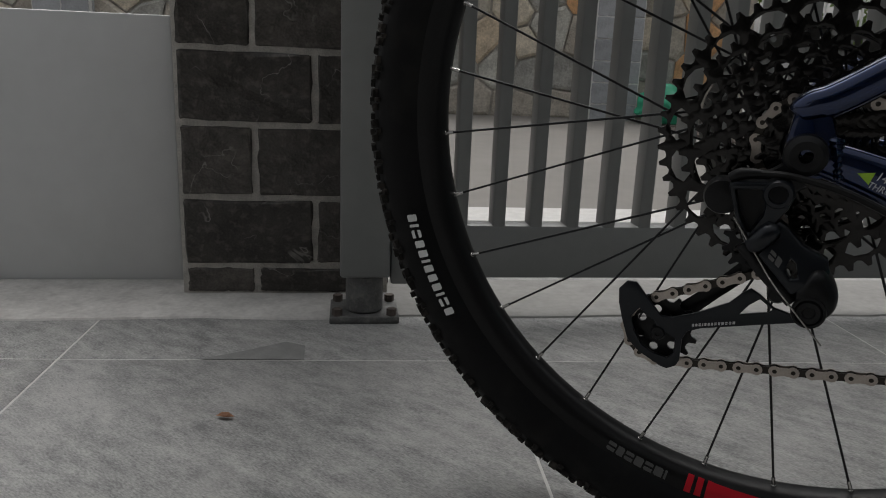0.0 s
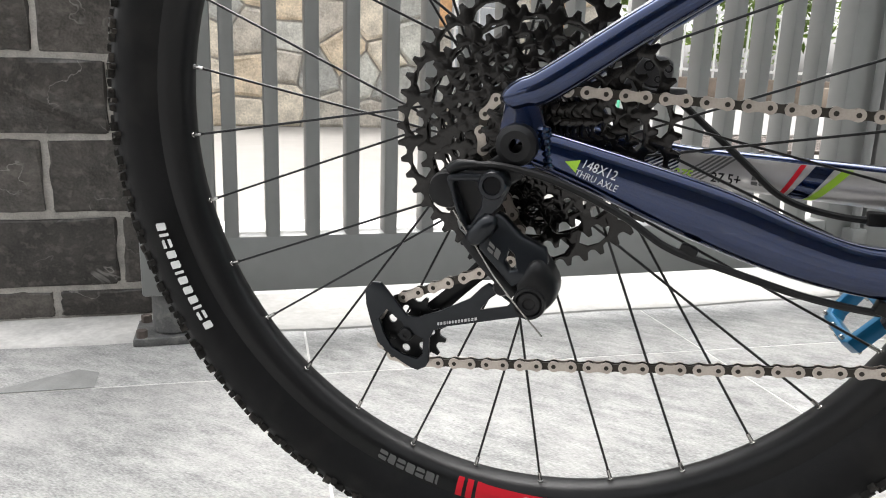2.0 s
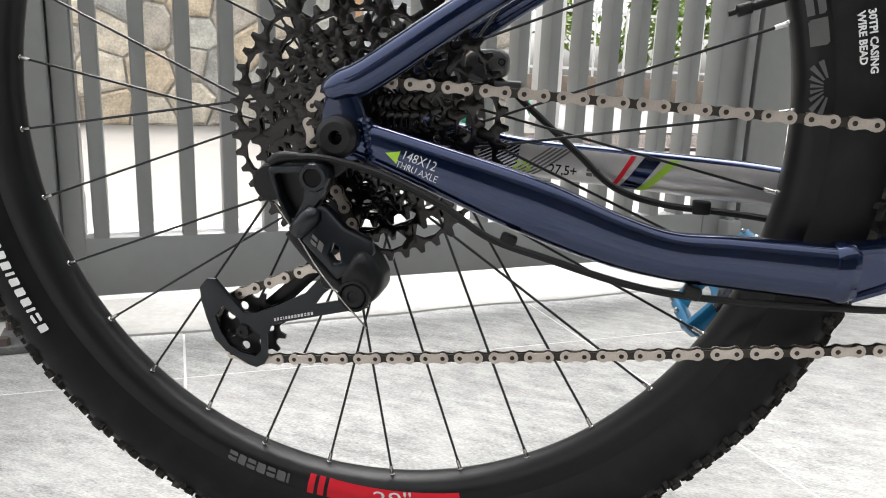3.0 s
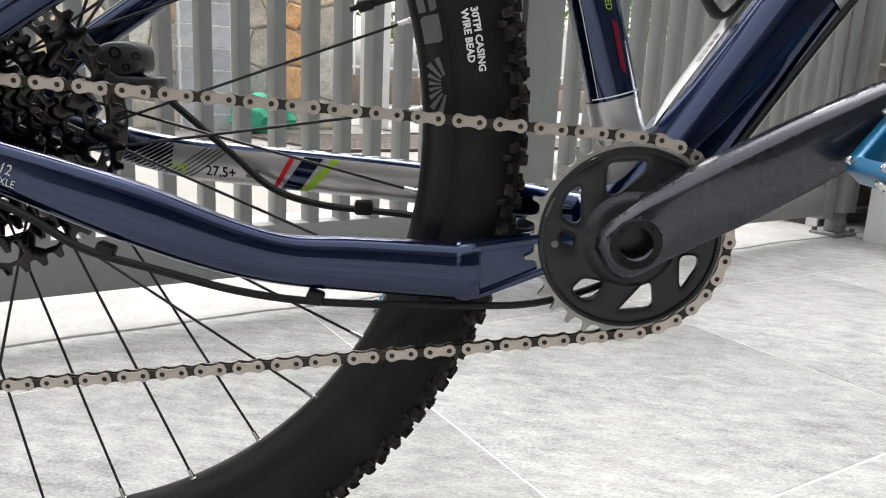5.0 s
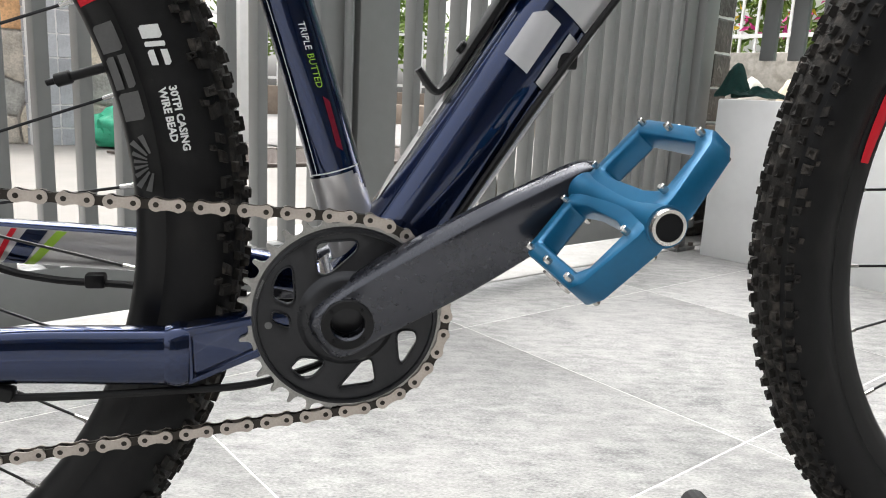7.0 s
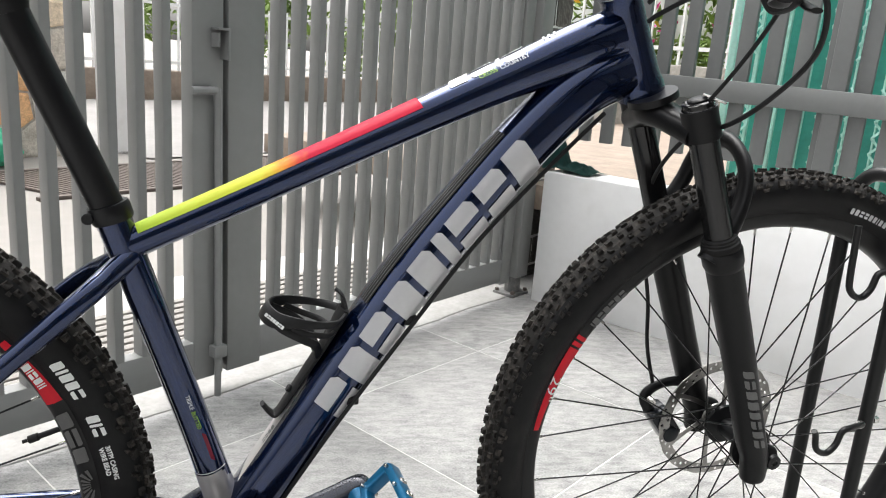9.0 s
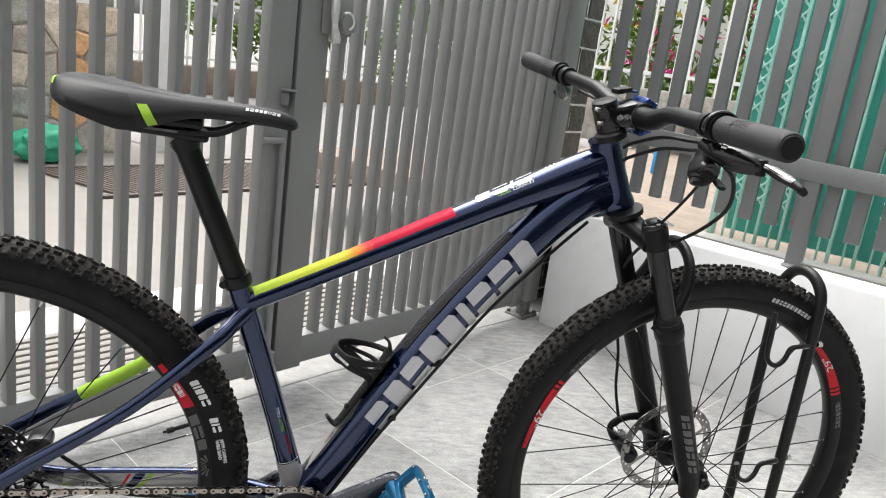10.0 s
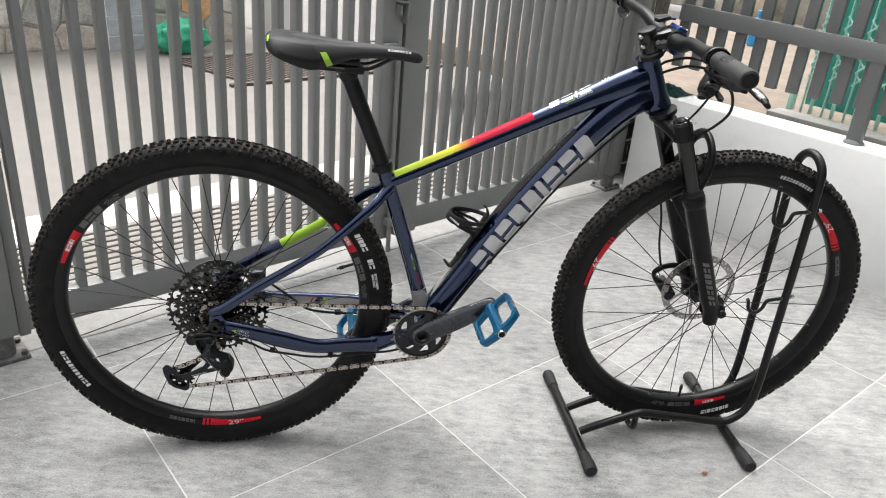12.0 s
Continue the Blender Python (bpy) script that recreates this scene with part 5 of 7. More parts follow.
def on_tube(path, radii, k, along, angle, lift=0.0006, power=2.0):
    """A place on a swept tube: metres along it from its start, and the angle round it from its near side upwards."""
    pts, rad = spline(path, k), spline([np.array(r, float) for r in radii], k)
    left = along
    for i in range(len(pts) - 1):
        d = pts[i + 1] - pts[i]
        ln = np.linalg.norm(d)
        if left <= ln or i == len(pts) - 2:
            f = left / ln
            p = pts[i] + d * f
            r = rad[i] * (1 - f) + rad[i + 1] * f
            t = d / ln
            up = np.cross(np.array((0, -1.0, 0)), t)
            up = up if up[2] > 0 else -up
            c, q = abs(math.cos(angle)), abs(math.sin(angle))
            r = r * (c ** power + q ** power) ** (-1 / power)
            return Vector(p + np.array((0, -1.0, 0)) * (r[0] + lift) * math.cos(angle) + up * (r[1] + lift) * math.sin(angle))
        left -= ln


def squareness(path):
    return 2.3 if path is DT else 2.5 if path is CS or path is NCS else 2.0


def tube_print(flat, path, radii, k, mid, centre_angle, mean_r, flip=1, lift=0.0007):
    """flip -1 lets the letters run back along the tube."""
    return wrap(flat, lambda u, v: on_tube(path, radii, k, mid + flip * u, centre_angle + v / mean_r, lift, squareness(path)))


def tube_band(path, radii, k, a0, a1, ang0, ang1, taper=0.0, n=(24, 8), lift=0.0006):
    b = bmesh.new()
    rows = [[b.verts.new(on_tube(path, radii, k, a0 + (a1 - a0) * i / n[0] + taper * j / n[1], ang0 + (ang1 - ang0) * j / n[1], lift, squareness(path))) for j in range(n[1] + 1)] for i in range(n[0] + 1)]
    for p, q in zip(rows, rows[1:]):
        for j in range(n[1]):
            b.faces.new((p[j], q[j], q[j + 1], p[j + 1]))
    return b


part("tube_decal", tube_band(TT, TT_R, 6, 0.022, 0.325, radians(34), radians(150), n=(40, 12)), FADING, frame_ob, "decal fading from lime to red")
part("tube_decal", tube_print(blocks("noio", 0.022, slant=0.4, gap=0.2, stroke=0.2, wide=1.15, slit=0.14), TT, TT_R, 6, 0.408, radians(84), 0.021), DECAL_WHITE, frame_ob, "white model marking")
part("tube_decal", tube_print(blocks("iii", 0.008, slant=0.3, gap=0.5), TT, TT_R, 6, 0.484, radians(80), 0.026), DECAL_WHITE, frame_ob)
part("tube_decal", tube_print(words("CROSS", 0.005, 1.05), TT, TT_R, 6, 0.403, radians(48), 0.021), DECAL_LIME, frame_ob)
part("tube_decal", tube_print(words("COUNTRY", 0.005, 1.05), TT, TT_R, 6, 0.4345, radians(48), 0.021), DECAL_WHITE, frame_ob)
part("tube_decal", tube_print(blocks("ononnioon", 0.045, slant=0.12, gap=0.17, stroke=0.3, wide=0.84, slit=0.09), DT, DT_R, 7, 0.358, radians(-8), 0.031, lift=0.0012), DECAL_SILVER, frame_ob, "large silver maker's marking")
part("tube_decal", tube_band(DT, DT_R, 7, 0.055, 0.19, radians(73), radians(108), taper=0.03), SILVER, frame_ob, "silver foot of the down tube")
part("tube_decal", tube_print(blocks("ooff", 0.006, stroke=0.18), DT, DT_R, 7, 0.118, radians(82), 0.031), DECAL_GREY, frame_ob)
for q in range(3):
    part("tube_decal", tube_band(DT, DT_R, 7, 0.07 + 0.01 * q, 0.2 - 0.012 * q, radians(70 - 3 * q), radians(71.2 - 3 * q), n=(30, 1)), DECAL_GREY, frame_ob)
part("tube_decal", tube_band(DT, DT_R, 7, 0.3, 0.53, radians(58), radians(88), n=(40, 4)), DECAL_BLACK, frame_ob, "dark lined panel")
for q in range(4):
    part("tube_decal", tube_band(DT, DT_R, 7, 0.3, 0.53, radians(61 + 7 * q), radians(62.2 + 7 * q), n=(40, 1), lift=0.0011), DECAL_GREY, frame_ob)
STP, STR = [(0.437, 0, 0.355), (0.4, 0, 0.479), (0.335, 0, 0.679)], [(0.0178, 0.0178), (0.0168, 0.0168), (0.0165, 0.0165)]
part("tube_decal", tube_print(words("TRIPLE", 0.0043, 1.0, 0.15), STP, STR, 8, 0.1375, radians(16), 0.0168, -1), DECAL_WHITE, frame_ob)
part("tube_decal", tube_print(words("BUTTED", 0.0043, 1.0, 0.15), STP, STR, 8, 0.1155, radians(16), 0.0168, -1), DECAL_LIME, frame_ob)
part("tube_decal", tube_band(STP, STR, 8, 0.066, 0.099, radians(16), radians(28), taper=-0.004), MAROON, frame_ob)
part("tube_decal", tube_band(STP, STR, 8, 0.05, 0.0509, radians(-60), radians(60), n=(1, 14)), DECAL_WHITE, frame_ob)
part("tube_decal", tube_band(STP, STR, 8, 0.05, 0.24, radians(-44), radians(-42), n=(20, 1)), DECAL_WHITE, frame_ob)
part("tube_decal", tube_print(words("148X12", 0.0053, 1.0, 0.1), CS, CS_R, 6, 0.0425, radians(10), 0.0135), DECAL_SILVER, frame_ob)
part("tube_decal", tube_print(words("THRU AXLE", 0.0039, 1.0, 0.1), CS, CS_R, 6, 0.0432, radians(-16), 0.0135), DECAL_SILVER, frame_ob)
tri = ([(-0.005, 0.0), (0.004, -0.0036), (0.004, 0.0036)], [(0, 1, 2)])
part("tube_decal", tube_print(tri, CS, CS_R, 6, 0.0255, radians(-2), 0.0125), DECAL_LIME, frame_ob)
# decals on the inside of the far chain stay
part("tube_decal", tube_band(NCS, NR, 6, 0.105, 0.31, radians(-72), radians(42), n=(30, 8)), SILVER, frame_ob, "silver inner side of the far stay")
part("tube_decal", tube_print(words("27,5+", 0.0072, bold=0.02), NCS, NR, 6, 0.142, radians(-20), 0.0148, lift=0.0014), DECAL_BLACK, frame_ob)
part("tube_decal", tube_print(words("275", 0.007, 1.0, 0.2, bold=0.03), NCS, NR, 6, 0.109, radians(-24), 0.0148, lift=0.0014), DECAL_LIME, frame_ob)
part("tube_decal", tube_print(blocks("oo", 0.006, stroke=0.1), NCS, NR, 6, 0.166, radians(-18), 0.0148, lift=0.0014), DECAL_GREY, frame_ob)
for x, mt, wd, tp in ((0.18, DECAL_RED, 0.004, 0.014), (0.1865, NAVY, 0.014, 0.018), (0.2005, DECAL_LIME, 0.007, 0.024)):
    part("tube_decal", tube_band(NCS, NR, 6, x, x + wd, radians(-60), radians(38), taper=tp, n=(3, 8), lift=0.0014), mt, frame_ob)
for q in range(14):
    part("tube_decal", tube_band(NCS, NR, 6, 0.062 + 0.0042 * q, 0.0632 + 0.0042 * q + 0.0001 * q, radians(-48), radians(38), taper=0.03, n=(1, 6), lift=0.0014), SILVER if q < 9 else DECAL_GREY, frame_ob)

# ---- seat post and saddle ----
post_ob = new("seat_post")
post_ob.parent, post_ob["label"] = bike, "black aluminium seat post"
part("post_tube", sweep([tuple(ST1), (0.2575, 0, 0.868)], 0.0155, n=28, k=1), BLACK, post_ob)
part("post_head", sweep([(0.261, 0, 0.858), (0.256, 0, 0.872), (0.248, 0, 0.879)], [(0.0158, 0.0155), (0.018, 0.02), (0.02, 0.016)], n=20, k=4), BLACK, post_ob)
part("rail_clamp", box(0.115, 0.05, 0.012, pose(0.229, 0, 0.883, 0, 4, 0), 0.005), BLACK, post_ob)
part("rail_clamp", box(0.075, 0.054, 0.011, pose(0.241, 0, 0.897, 0, 3, 0), 0.004), BLACK, post_ob)
part("scale_marks", box(0.04, 0.0006, 0.003, pose(0.229, -0.0263, 0.886, 0, 3, 0)), DECAL_GREY, post_ob)


def saddle():
    ob = new("saddle")
    ob.parent, ob["label"] = bike, "black saddle with lime corner trim"
    ob.matrix_basis = pose(-0.003, 0, -0.005)
    # stations along the saddle: x, half width, top height, drop of the skirt
    st = [(0.11, 0.012, 0.936, 0.01), (0.114, 0.04, 0.94, 0.02), (0.127, 0.061, 0.943, 0.03), (0.155, 0.07, 0.9425, 0.04), (0.19, 0.065, 0.939, 0.047), (0.225, 0.049, 0.935, 0.038), (0.26, 0.034, 0.932, 0.025), (0.3, 0.025, 0.93, 0.02), (0.34, 0.022, 0.9285, 0.019), (0.37, 0.02, 0.926, 0.02), (0.388, 0.0155, 0.9215, 0.0185), (0.396, 0.009, 0.916, 0.012), (0.4, 0.002, 0.91, 0.003)]
    st = [tuple(v) for v in spline(st, 4)]
    n = 24
    b = bmesh.new()
    rings = []
    for x, hw, zt, dr in st:
        ring = []
        for j in range(n + 1):
            f = -1 + 2 * j / n
            e = abs(f)
            y = hw * math.copysign(min(1, e * 1.12) ** 0.92, f) * (1 if e < 0.9 else 1 - (e - 0.9) * 0.9)
            z = zt - dr * max(0, (e - 0.35) / 0.65) ** 2.1 - 0.004 * max(0, 1 - (y / 0.012) ** 2) * (1 if 0.15 < x < 0.35 else 0)
            ring.append(b.verts.new((x, y, z)))
        rings.append(ring)
    for r0, r1 in zip(rings, rings[1:]):
        for j in range(n):
            b.faces.new((r0[j], r0[j + 1], r1[j + 1], r1[j]))
    b.faces.new(rings[0])
    b.faces.new(list(reversed(rings[-1])))
    bmesh.ops.recalc_face_normals(b, faces=b.faces)
    bmesh.ops.solidify(b, geom=b.faces[:], thickness=0.007)
    part("cover", b, SADDLE, ob)

    def skin(x, e, lift=0.0016):
        for s0, s1 in zip(st, st[1:]):
            if s0[0] <= x <= s1[0]:
                f = (x - s0[0]) / (s1[0] - s0[0])
                hw, zt, dr = (s0[i] * (1 - f) + s1[i] * f for i in (1, 2, 3))
                y = hw * min(1, e * 1.12) ** 0.92 * (1 if e < 0.9 else 1 - (e - 0.9) * 0.9)
                return Vector((x, -y - lift, zt - dr * max(0, (e - 0.35) / 0.65) ** 2.1 + lift * 0.6))

    def patch(x0, x1, e0, e1, slope, nn=(8, 6)):
        q = bmesh.new()
        rows = [[q.verts.new(skin(x0 + (x1 - x0) * i / nn[0] + slope * j / nn[1], e0 + (e1 - e0) * j / nn[1])) for j in range(nn[1] + 1)] for i in range(nn[0] + 1)]
        for p, r in zip(rows, rows[1:]):
            for j in range(nn[1]):
                q.faces.new((p[j], r[j], r[j + 1], p[j + 1]))
        return q
    part("side_panel", patch(0.124, 0.196, 0.6, 0.992, 0.012, (20, 10)), PLASTIC, ob, "matt black side panel")
    part("trim", patch(0.206, 0.217, 0.74, 0.995, 0.013), DECAL_LIME, ob, "lime corner trim")
    part("trim", patch(0.1145, 0.118, 0.25, 0.72, -0.0015), DECAL_LIME, ob)
    pts, faces = blocks("nonnniion", 0.0036, slant=0.3, stroke=0.3, wide=1.3, gap=0.4, slit=0.14)
    part("saddle_print", wrap((pts, faces), lambda u, v: skin(0.353 + u, 0.66 - v / 0.03)), DECAL_WHITE, ob, "small white maker's print")
    part("base", sweep([(0.13, 0, 0.918), (0.2, 0, 0.914), (0.28, 0, 0.914), (0.38, 0, 0.909)], [(0.05, 0.005), (0.052, 0.006), (0.02, 0.007), (0.014, 0.006)], n=16, k=4), PLASTIC, ob)
    for sy in (-1, 1):
        part("rail", sweep([(0.15, sy * 0.03, 0.912), (0.185, sy * 0.024, 0.894), (0.22, sy * 0.022, 0.8905), (0.28, sy * 0.022, 0.8895), (0.305, sy * 0.02, 0.893), (0.345, sy * 0.013, 0.911), (0.37, sy * 0.009, 0.912)], 0.0036, n=10, k=5), BLACK, ob)


saddle()

# ---- crank set ----
BB = np.array((0.4305, 0.0, 0.315))
crank = new("crankset")
crank.parent, crank["label"] = bike, "dark grey crankset with a thirty-two tooth ring"
PED = np.array((0.5665, 0.0, 0.4075))
arm_dir = (PED - BB) / np.linalg.norm(PED - BB)


def chainring():
    teeth, r = 32, 0.0648
    out = []
    for i in range(teeth):
        tall = 0.0036
        for f, rr in ((0.0, r - 0.0034), (0.24, r - 0.0028), (0.36, r - 0.0008), (0.42, r + tall * 0.8), (0.47, r + tall), (0.56, r + tall), (0.61, r + tall * 0.7), (0.66, r - 0.0008), (0.78, r - 0.0028)):
            a = 2 * math.pi * (i + f) / teeth
            out.append((rr * math.cos(a), rr * math.sin(a)))
    b = plate(out, 0.0032, [circle(0.0555, 48)], bevel=0.0)
    return b


part("tooth_ring", chainring(), RING, crank, "grey steel tooth ring", pose(BB[0], -0.0505, BB[2], 0, 4, 0))
windows = [[(-0.0201, 0.047), (-0.0169, 0.0494), (0.0037, 0.0513), (0.0062, 0.0487), (0.005, 0.0435), (-0.0114, 0.0283), (-0.0173, 0.0281), (-0.0193, 0.031)],
           [(-0.0462, 0.0204), (-0.0428, 0.0293), (-0.0375, 0.0337), (-0.0341, 0.0331), (-0.0323, 0.0116), (-0.0366, 0.0084), (-0.0457, 0.0123)],
           [(-0.0466, 0.0016), (-0.0451, 0.0049), (-0.0361, 0.002), (-0.0348, -0.0069), (-0.0463, -0.0027)],
           [(-0.0358, -0.0342), (-0.0273, -0.0414), (-0.0202, -0.0404), (-0.013, -0.0319), (-0.0159, -0.0275), (-0.0286, -0.0258)],
           [(-0.0049, -0.0483), (0.011, -0.0281), (0.0171, -0.0277), (0.0198, -0.0429), (0.0172, -0.0456)],
           [(0.0344, -0.0292), (0.0323, -0.011), (0.0363, -0.0079), (0.0447, -0.0087), (0.0464, -0.016), (0.0377, -0.0321)]]
spider_holes = [rounded(w, 0.0035) for w in windows]
part("spider", plate(circle(0.0585, 64), 0.006, spider_holes, bevel=0.0014), SPIDER, crank, "black six-window spider", pose(BB[0], -0.0515, BB[2]))
part("spider_hub", lathe([(0.032, -0.054), (0.0302, -0.0552), (0.0285, -0.0572), (0.0262, -0.0592), (0.02, -0.06)], 56, m=Matrix.Translation((BB[0], 0, BB[2]))), SPIDER, crank, "dark hub flaring into the spider")
part("spider_edge", lathe([(0.0553, -0.0542), (0.0557, -0.0558), (0.0567, -0.0562), (0.0583, -0.0556), (0.059, -0.0535), (0.0595, -0.05)], 72, m=Matrix.Translation((BB[0], 0, BB[2]))), SPIDER, crank, "raised edge of the spider")
for w in windows:
    lip = rounded(w, 0.0035)
    part("window_lip", sweep([(BB[0] + x, -0.0545, BB[2] + z) for x, z in lip + lip[:1]], 0.0006, n=6, k=1, caps=False), SPIDER, crank)
AU = arm_dir


def loft(stations, section):
    """A bar along the arm: stations (along, middle y, half width, half thickness), section (across, outwards) in halves."""
    b = bmesh.new()
    side = np.array((-AU[2], 0, AU[0]))
    rings = []
    for row in spline([np.array(r, float) for r in stations], 5):
        mid = BB + AU * row[0] + np.array((0, row[1], 0))
        rings.append([b.verts.new(mid + side * c * row[2] + np.array((0, -o, 0)) * row[3]) for c, o in section])
    k = len(section)
    for r0, r1 in zip(rings, rings[1:]):
        for j in range(k):
            b.faces.new((r0[j], r0[(j + 1) % k], r1[(j + 1) % k], r1[j]))
    b.faces.new(rings[0])
    b.faces.new(rings[-1])
    bmesh.ops.recalc_face_normals(b, faces=b.faces)
    return b


arm_stations = [(-0.0238, -0.0515, 0.006, 0.006), (-0.0215, -0.0532, 0.0125, 0.0092), (-0.0165, -0.0547, 0.018, 0.0114), (-0.008, -0.0555, 0.0209, 0.012), (0.004, -0.0556, 0.022, 0.012), (0.016, -0.056, 0.0225, 0.0118), (0.032, -0.0595, 0.0226, 0.0113), (0.07, -0.0708, 0.0226, 0.0098), (0.11, -0.0788, 0.0212, 0.009), (0.145, -0.0852, 0.0182, 0.0085), (0.168, -0.088, 0.0157, 0.0083), (0.177, -0.0885, 0.0118, 0.0075), (0.181, -0.0885, 0.006, 0.005)]
arm_section = [(-1.0, -0.8), (-1.0, 0.35), (-0.9, 0.86), (-0.78, 1.0), (0.0, 1.02), (0.7, 0.98), (0.77, 0.9), (0.95, 0.25), (1.0, 0.1), (1.0, -0.8), (0.9, -1.0), (-0.9, -1.0)]
arm_ob = part("crank_arm", loft(arm_stations, arm_section), CRANK, crank, "forged dark grey crank arm")
# bore the spindle's hole through the arm
drill = part("drill", cyl(0.0112, (BB[0], -0.1, BB[2]), (BB[0], -0.04, BB[2]), 40), DECAL_BLACK)
hole = arm_ob.modifiers.new("hole", "BOOLEAN")
hole.operation, hole.object, hole.solver = "DIFFERENCE", drill, "EXACT"
bpy.context.view_layer.update()
bored = bpy.data.meshes.new_from_object(arm_ob.evaluated_get(bpy.context.evaluated_depsgraph_get()))
arm_ob.modifiers.remove(hole)
arm_ob.data = bored
bpy.data.objects.remove(drill)
part("crank_cap", lathe([(0.0105, -0.0655), (0.0108, -0.0679), (0.0156, -0.0686), (0.0165, -0.0679), (0.0168, -0.065)], 40, m=Matrix.Translation((BB[0], 0, BB[2]))), BLACK, crank, "black spindle end ring")
# bore lined in black, so its inner shade is in the colour
part("spindle_bore_shade", lathe([(0.0, -0.044), (0.0108, -0.044), (0.0105, -0.0666)], 30, m=Matrix.Translation((BB[0], 0, BB[2]))), DECAL_BLACK, crank)
nutm = mesh_of("cap_pin", cyl(0.0011, (0, -0.0692, 0), (0, -0.0675, 0), 8), DECAL_BLACK)
for i in range(4):
    a = radians(50 + 90 * i)
    part("cap_pin", nutm, None, crank, "", pose(BB[0] + 0.0133 * math.cos(a), 0, BB[2] + 0.0133 * math.sin(a)))
part("ring_mark", ring_text(blocks("fofnfcof", 0.0017), 0.0572, -0.0566, 0, 1), LIGHT_GREY, crank, "", pose(BB[0], 0, BB[2], 0, -160, 0))
part("ring_emblem", lathe([(0.0, 0), (0.0024, 0)], 12, m=Matrix.Translation((0.382, -0.0552, 0.3105))), DECAL_GREY, crank)
arm_pts2 = [BB - AU * s + np.array((0, y, 0)) for s, y in ((-0.019, 0.066), (0.0, 0.068), (0.07, 0.077), (0.145, 0.0855), (0.168, 0.088), (0.181, 0.0885))]
part("crank_arm", sweep([tuple(p) for p in arm_pts2], [(0.004, 0.008), (0.009, 0.021), (0.009, 0.019), (0.0085, 0.0165), (0.0085, 0.0145), (0.003, 0.004)], n=20, k=5, power=3.0), CRANK, crank)
part("spindle", cyl(0.0145, (BB[0], -0.0435, BB[2]), (BB[0], 0.064, BB[2]), 28), BLACK, crank)


def pedal(at, label):
    """A flat platform pedal: its spindle along y, outwards negative."""
    ob = new("pedal")
    ob.parent, ob["label"] = bike, label
    ob.matrix_basis = at
    outline = [(-0.051, -0.012), (-0.046, -0.004), (-0.012, 0.0), (0.012, 0.0), (0.046, -0.004), (0.051, -0.012), (0.051, -0.082), (0.044, -0.09), (0.012, -0.099), (-0.012, -0.099), (-0.044, -0.09), (-0.051, -0.082)]
    holes = [[(s * x, y) for x, y in ((0.041, -0.014), (0.0135, -0.01), (0.0105, -0.03), (0.0105, -0.07), (0.0135, -0.086), (0.036, -0.083), (0.042, -0.076))] for s in (-1, 1)]
    b = plate(outline, 0.015, holes, bevel=0.0022)
    bmesh.ops.transform(b, matrix=Matrix(((1, 0, 0, 0), (0, 0, 1, 0), (0, 1, 0, 0), (0, 0, 0, 1))), verts=b.verts)
    bmesh.ops.recalc_face_normals(b, faces=b.faces)
    part("platform", b, PEDAL, ob, "blue anodised platform")
    part("axle_body", sweep([(0, 0.002, 0), (0, -0.02, 0), (0, -0.07, 0), (0, -0.1, 0)], [0.0115, 0.009, 0.008, 0.0102], n=24, k=4, ref=(1, 0, 0)), PEDAL, ob)
    part("end_cap", lathe([(0.0, -0.1005), (0.008, -0.101), (0.0068, -0.1025), (0.0084, -0.1025), (0.0092, -0.1), (0.0096, -0.095)], 28), STEEL, ob, "bright ring round a dark bore")
    # flat black disc, the shade of a hole put into its colour
    part("bore", lathe([(0.0, -0.1022), (0.0067, -0.1022)], 24), DECAL_BLACK, ob)
    part("axle_stub", cyl(0.007, (0, 0.016, 0), (0, 0.0, 0), 18, 0.001), STEEL, ob)
    pin = mesh_of("pin", cyl(0.0019, (0, 0, -0.0118), (0, 0, 0.0118), 8, 0.0004), STEEL)
    for x, y in ((-0.0465, -0.014), (-0.0465, -0.046), (-0.0465, -0.079), (0.0465, -0.014), (0.0465, -0.046), (0.0465, -0.079), (-0.013, -0.005), (0.013, -0.005), (-0.013, -0.09), (0.013, -0.09)):
        part("pin", pin, None, ob, "", pose(x, y, 0))
    for x in (-0.0515, 0.0515):
        for y in (-0.04, -0.062):
            part("screw_head", lathe([(0.0, 0.0006), (0.0022, 0.0006), (0.0026, 0.0016), (0.0042, 0.0012), (0.0046, 0.0)], 14, m=Matrix.Translation((x, y, 0)) @ pose(0, 0, 0, 0, 0, -90 if x > 0 else 90)), STEEL, ob)
    return ob


PA = pose(PED[0], -0.097, PED[2], 0, -51, 0)
pedal(PA, "blue alloy flat pedal with steel pins")
P2 = 2 * BB - PED
pedal(pose(P2[0], 0.097, P2[2], 0, -52, 0) @ pose(0, 0, 0, 0, 0, 180), "blue alloy flat pedal on the far side")

# ---- chain ----
def link_mesh(name, width, plate_t, mat, r=0.0043, waist=0.0028):
    h = 0.00635
    out = []
    for a in np.linspace(-2.2, 2.2, 9):
        out.append((h + r * math.cos(a), r * math.sin(a)))
    out.append((0.0, waist))
    for a in np.linspace(math.pi - 2.2, math.pi + 2.2, 9):
        out.append((-h + r * math.cos(a), r * math.sin(a)))
    out.append((0.0, -waist))
    b = bmesh.new()
    for s in (-1, 1):
        plate(out, plate_t, m=Matrix.Translation((0, s * width, 0)), bm=b)
    return b, h


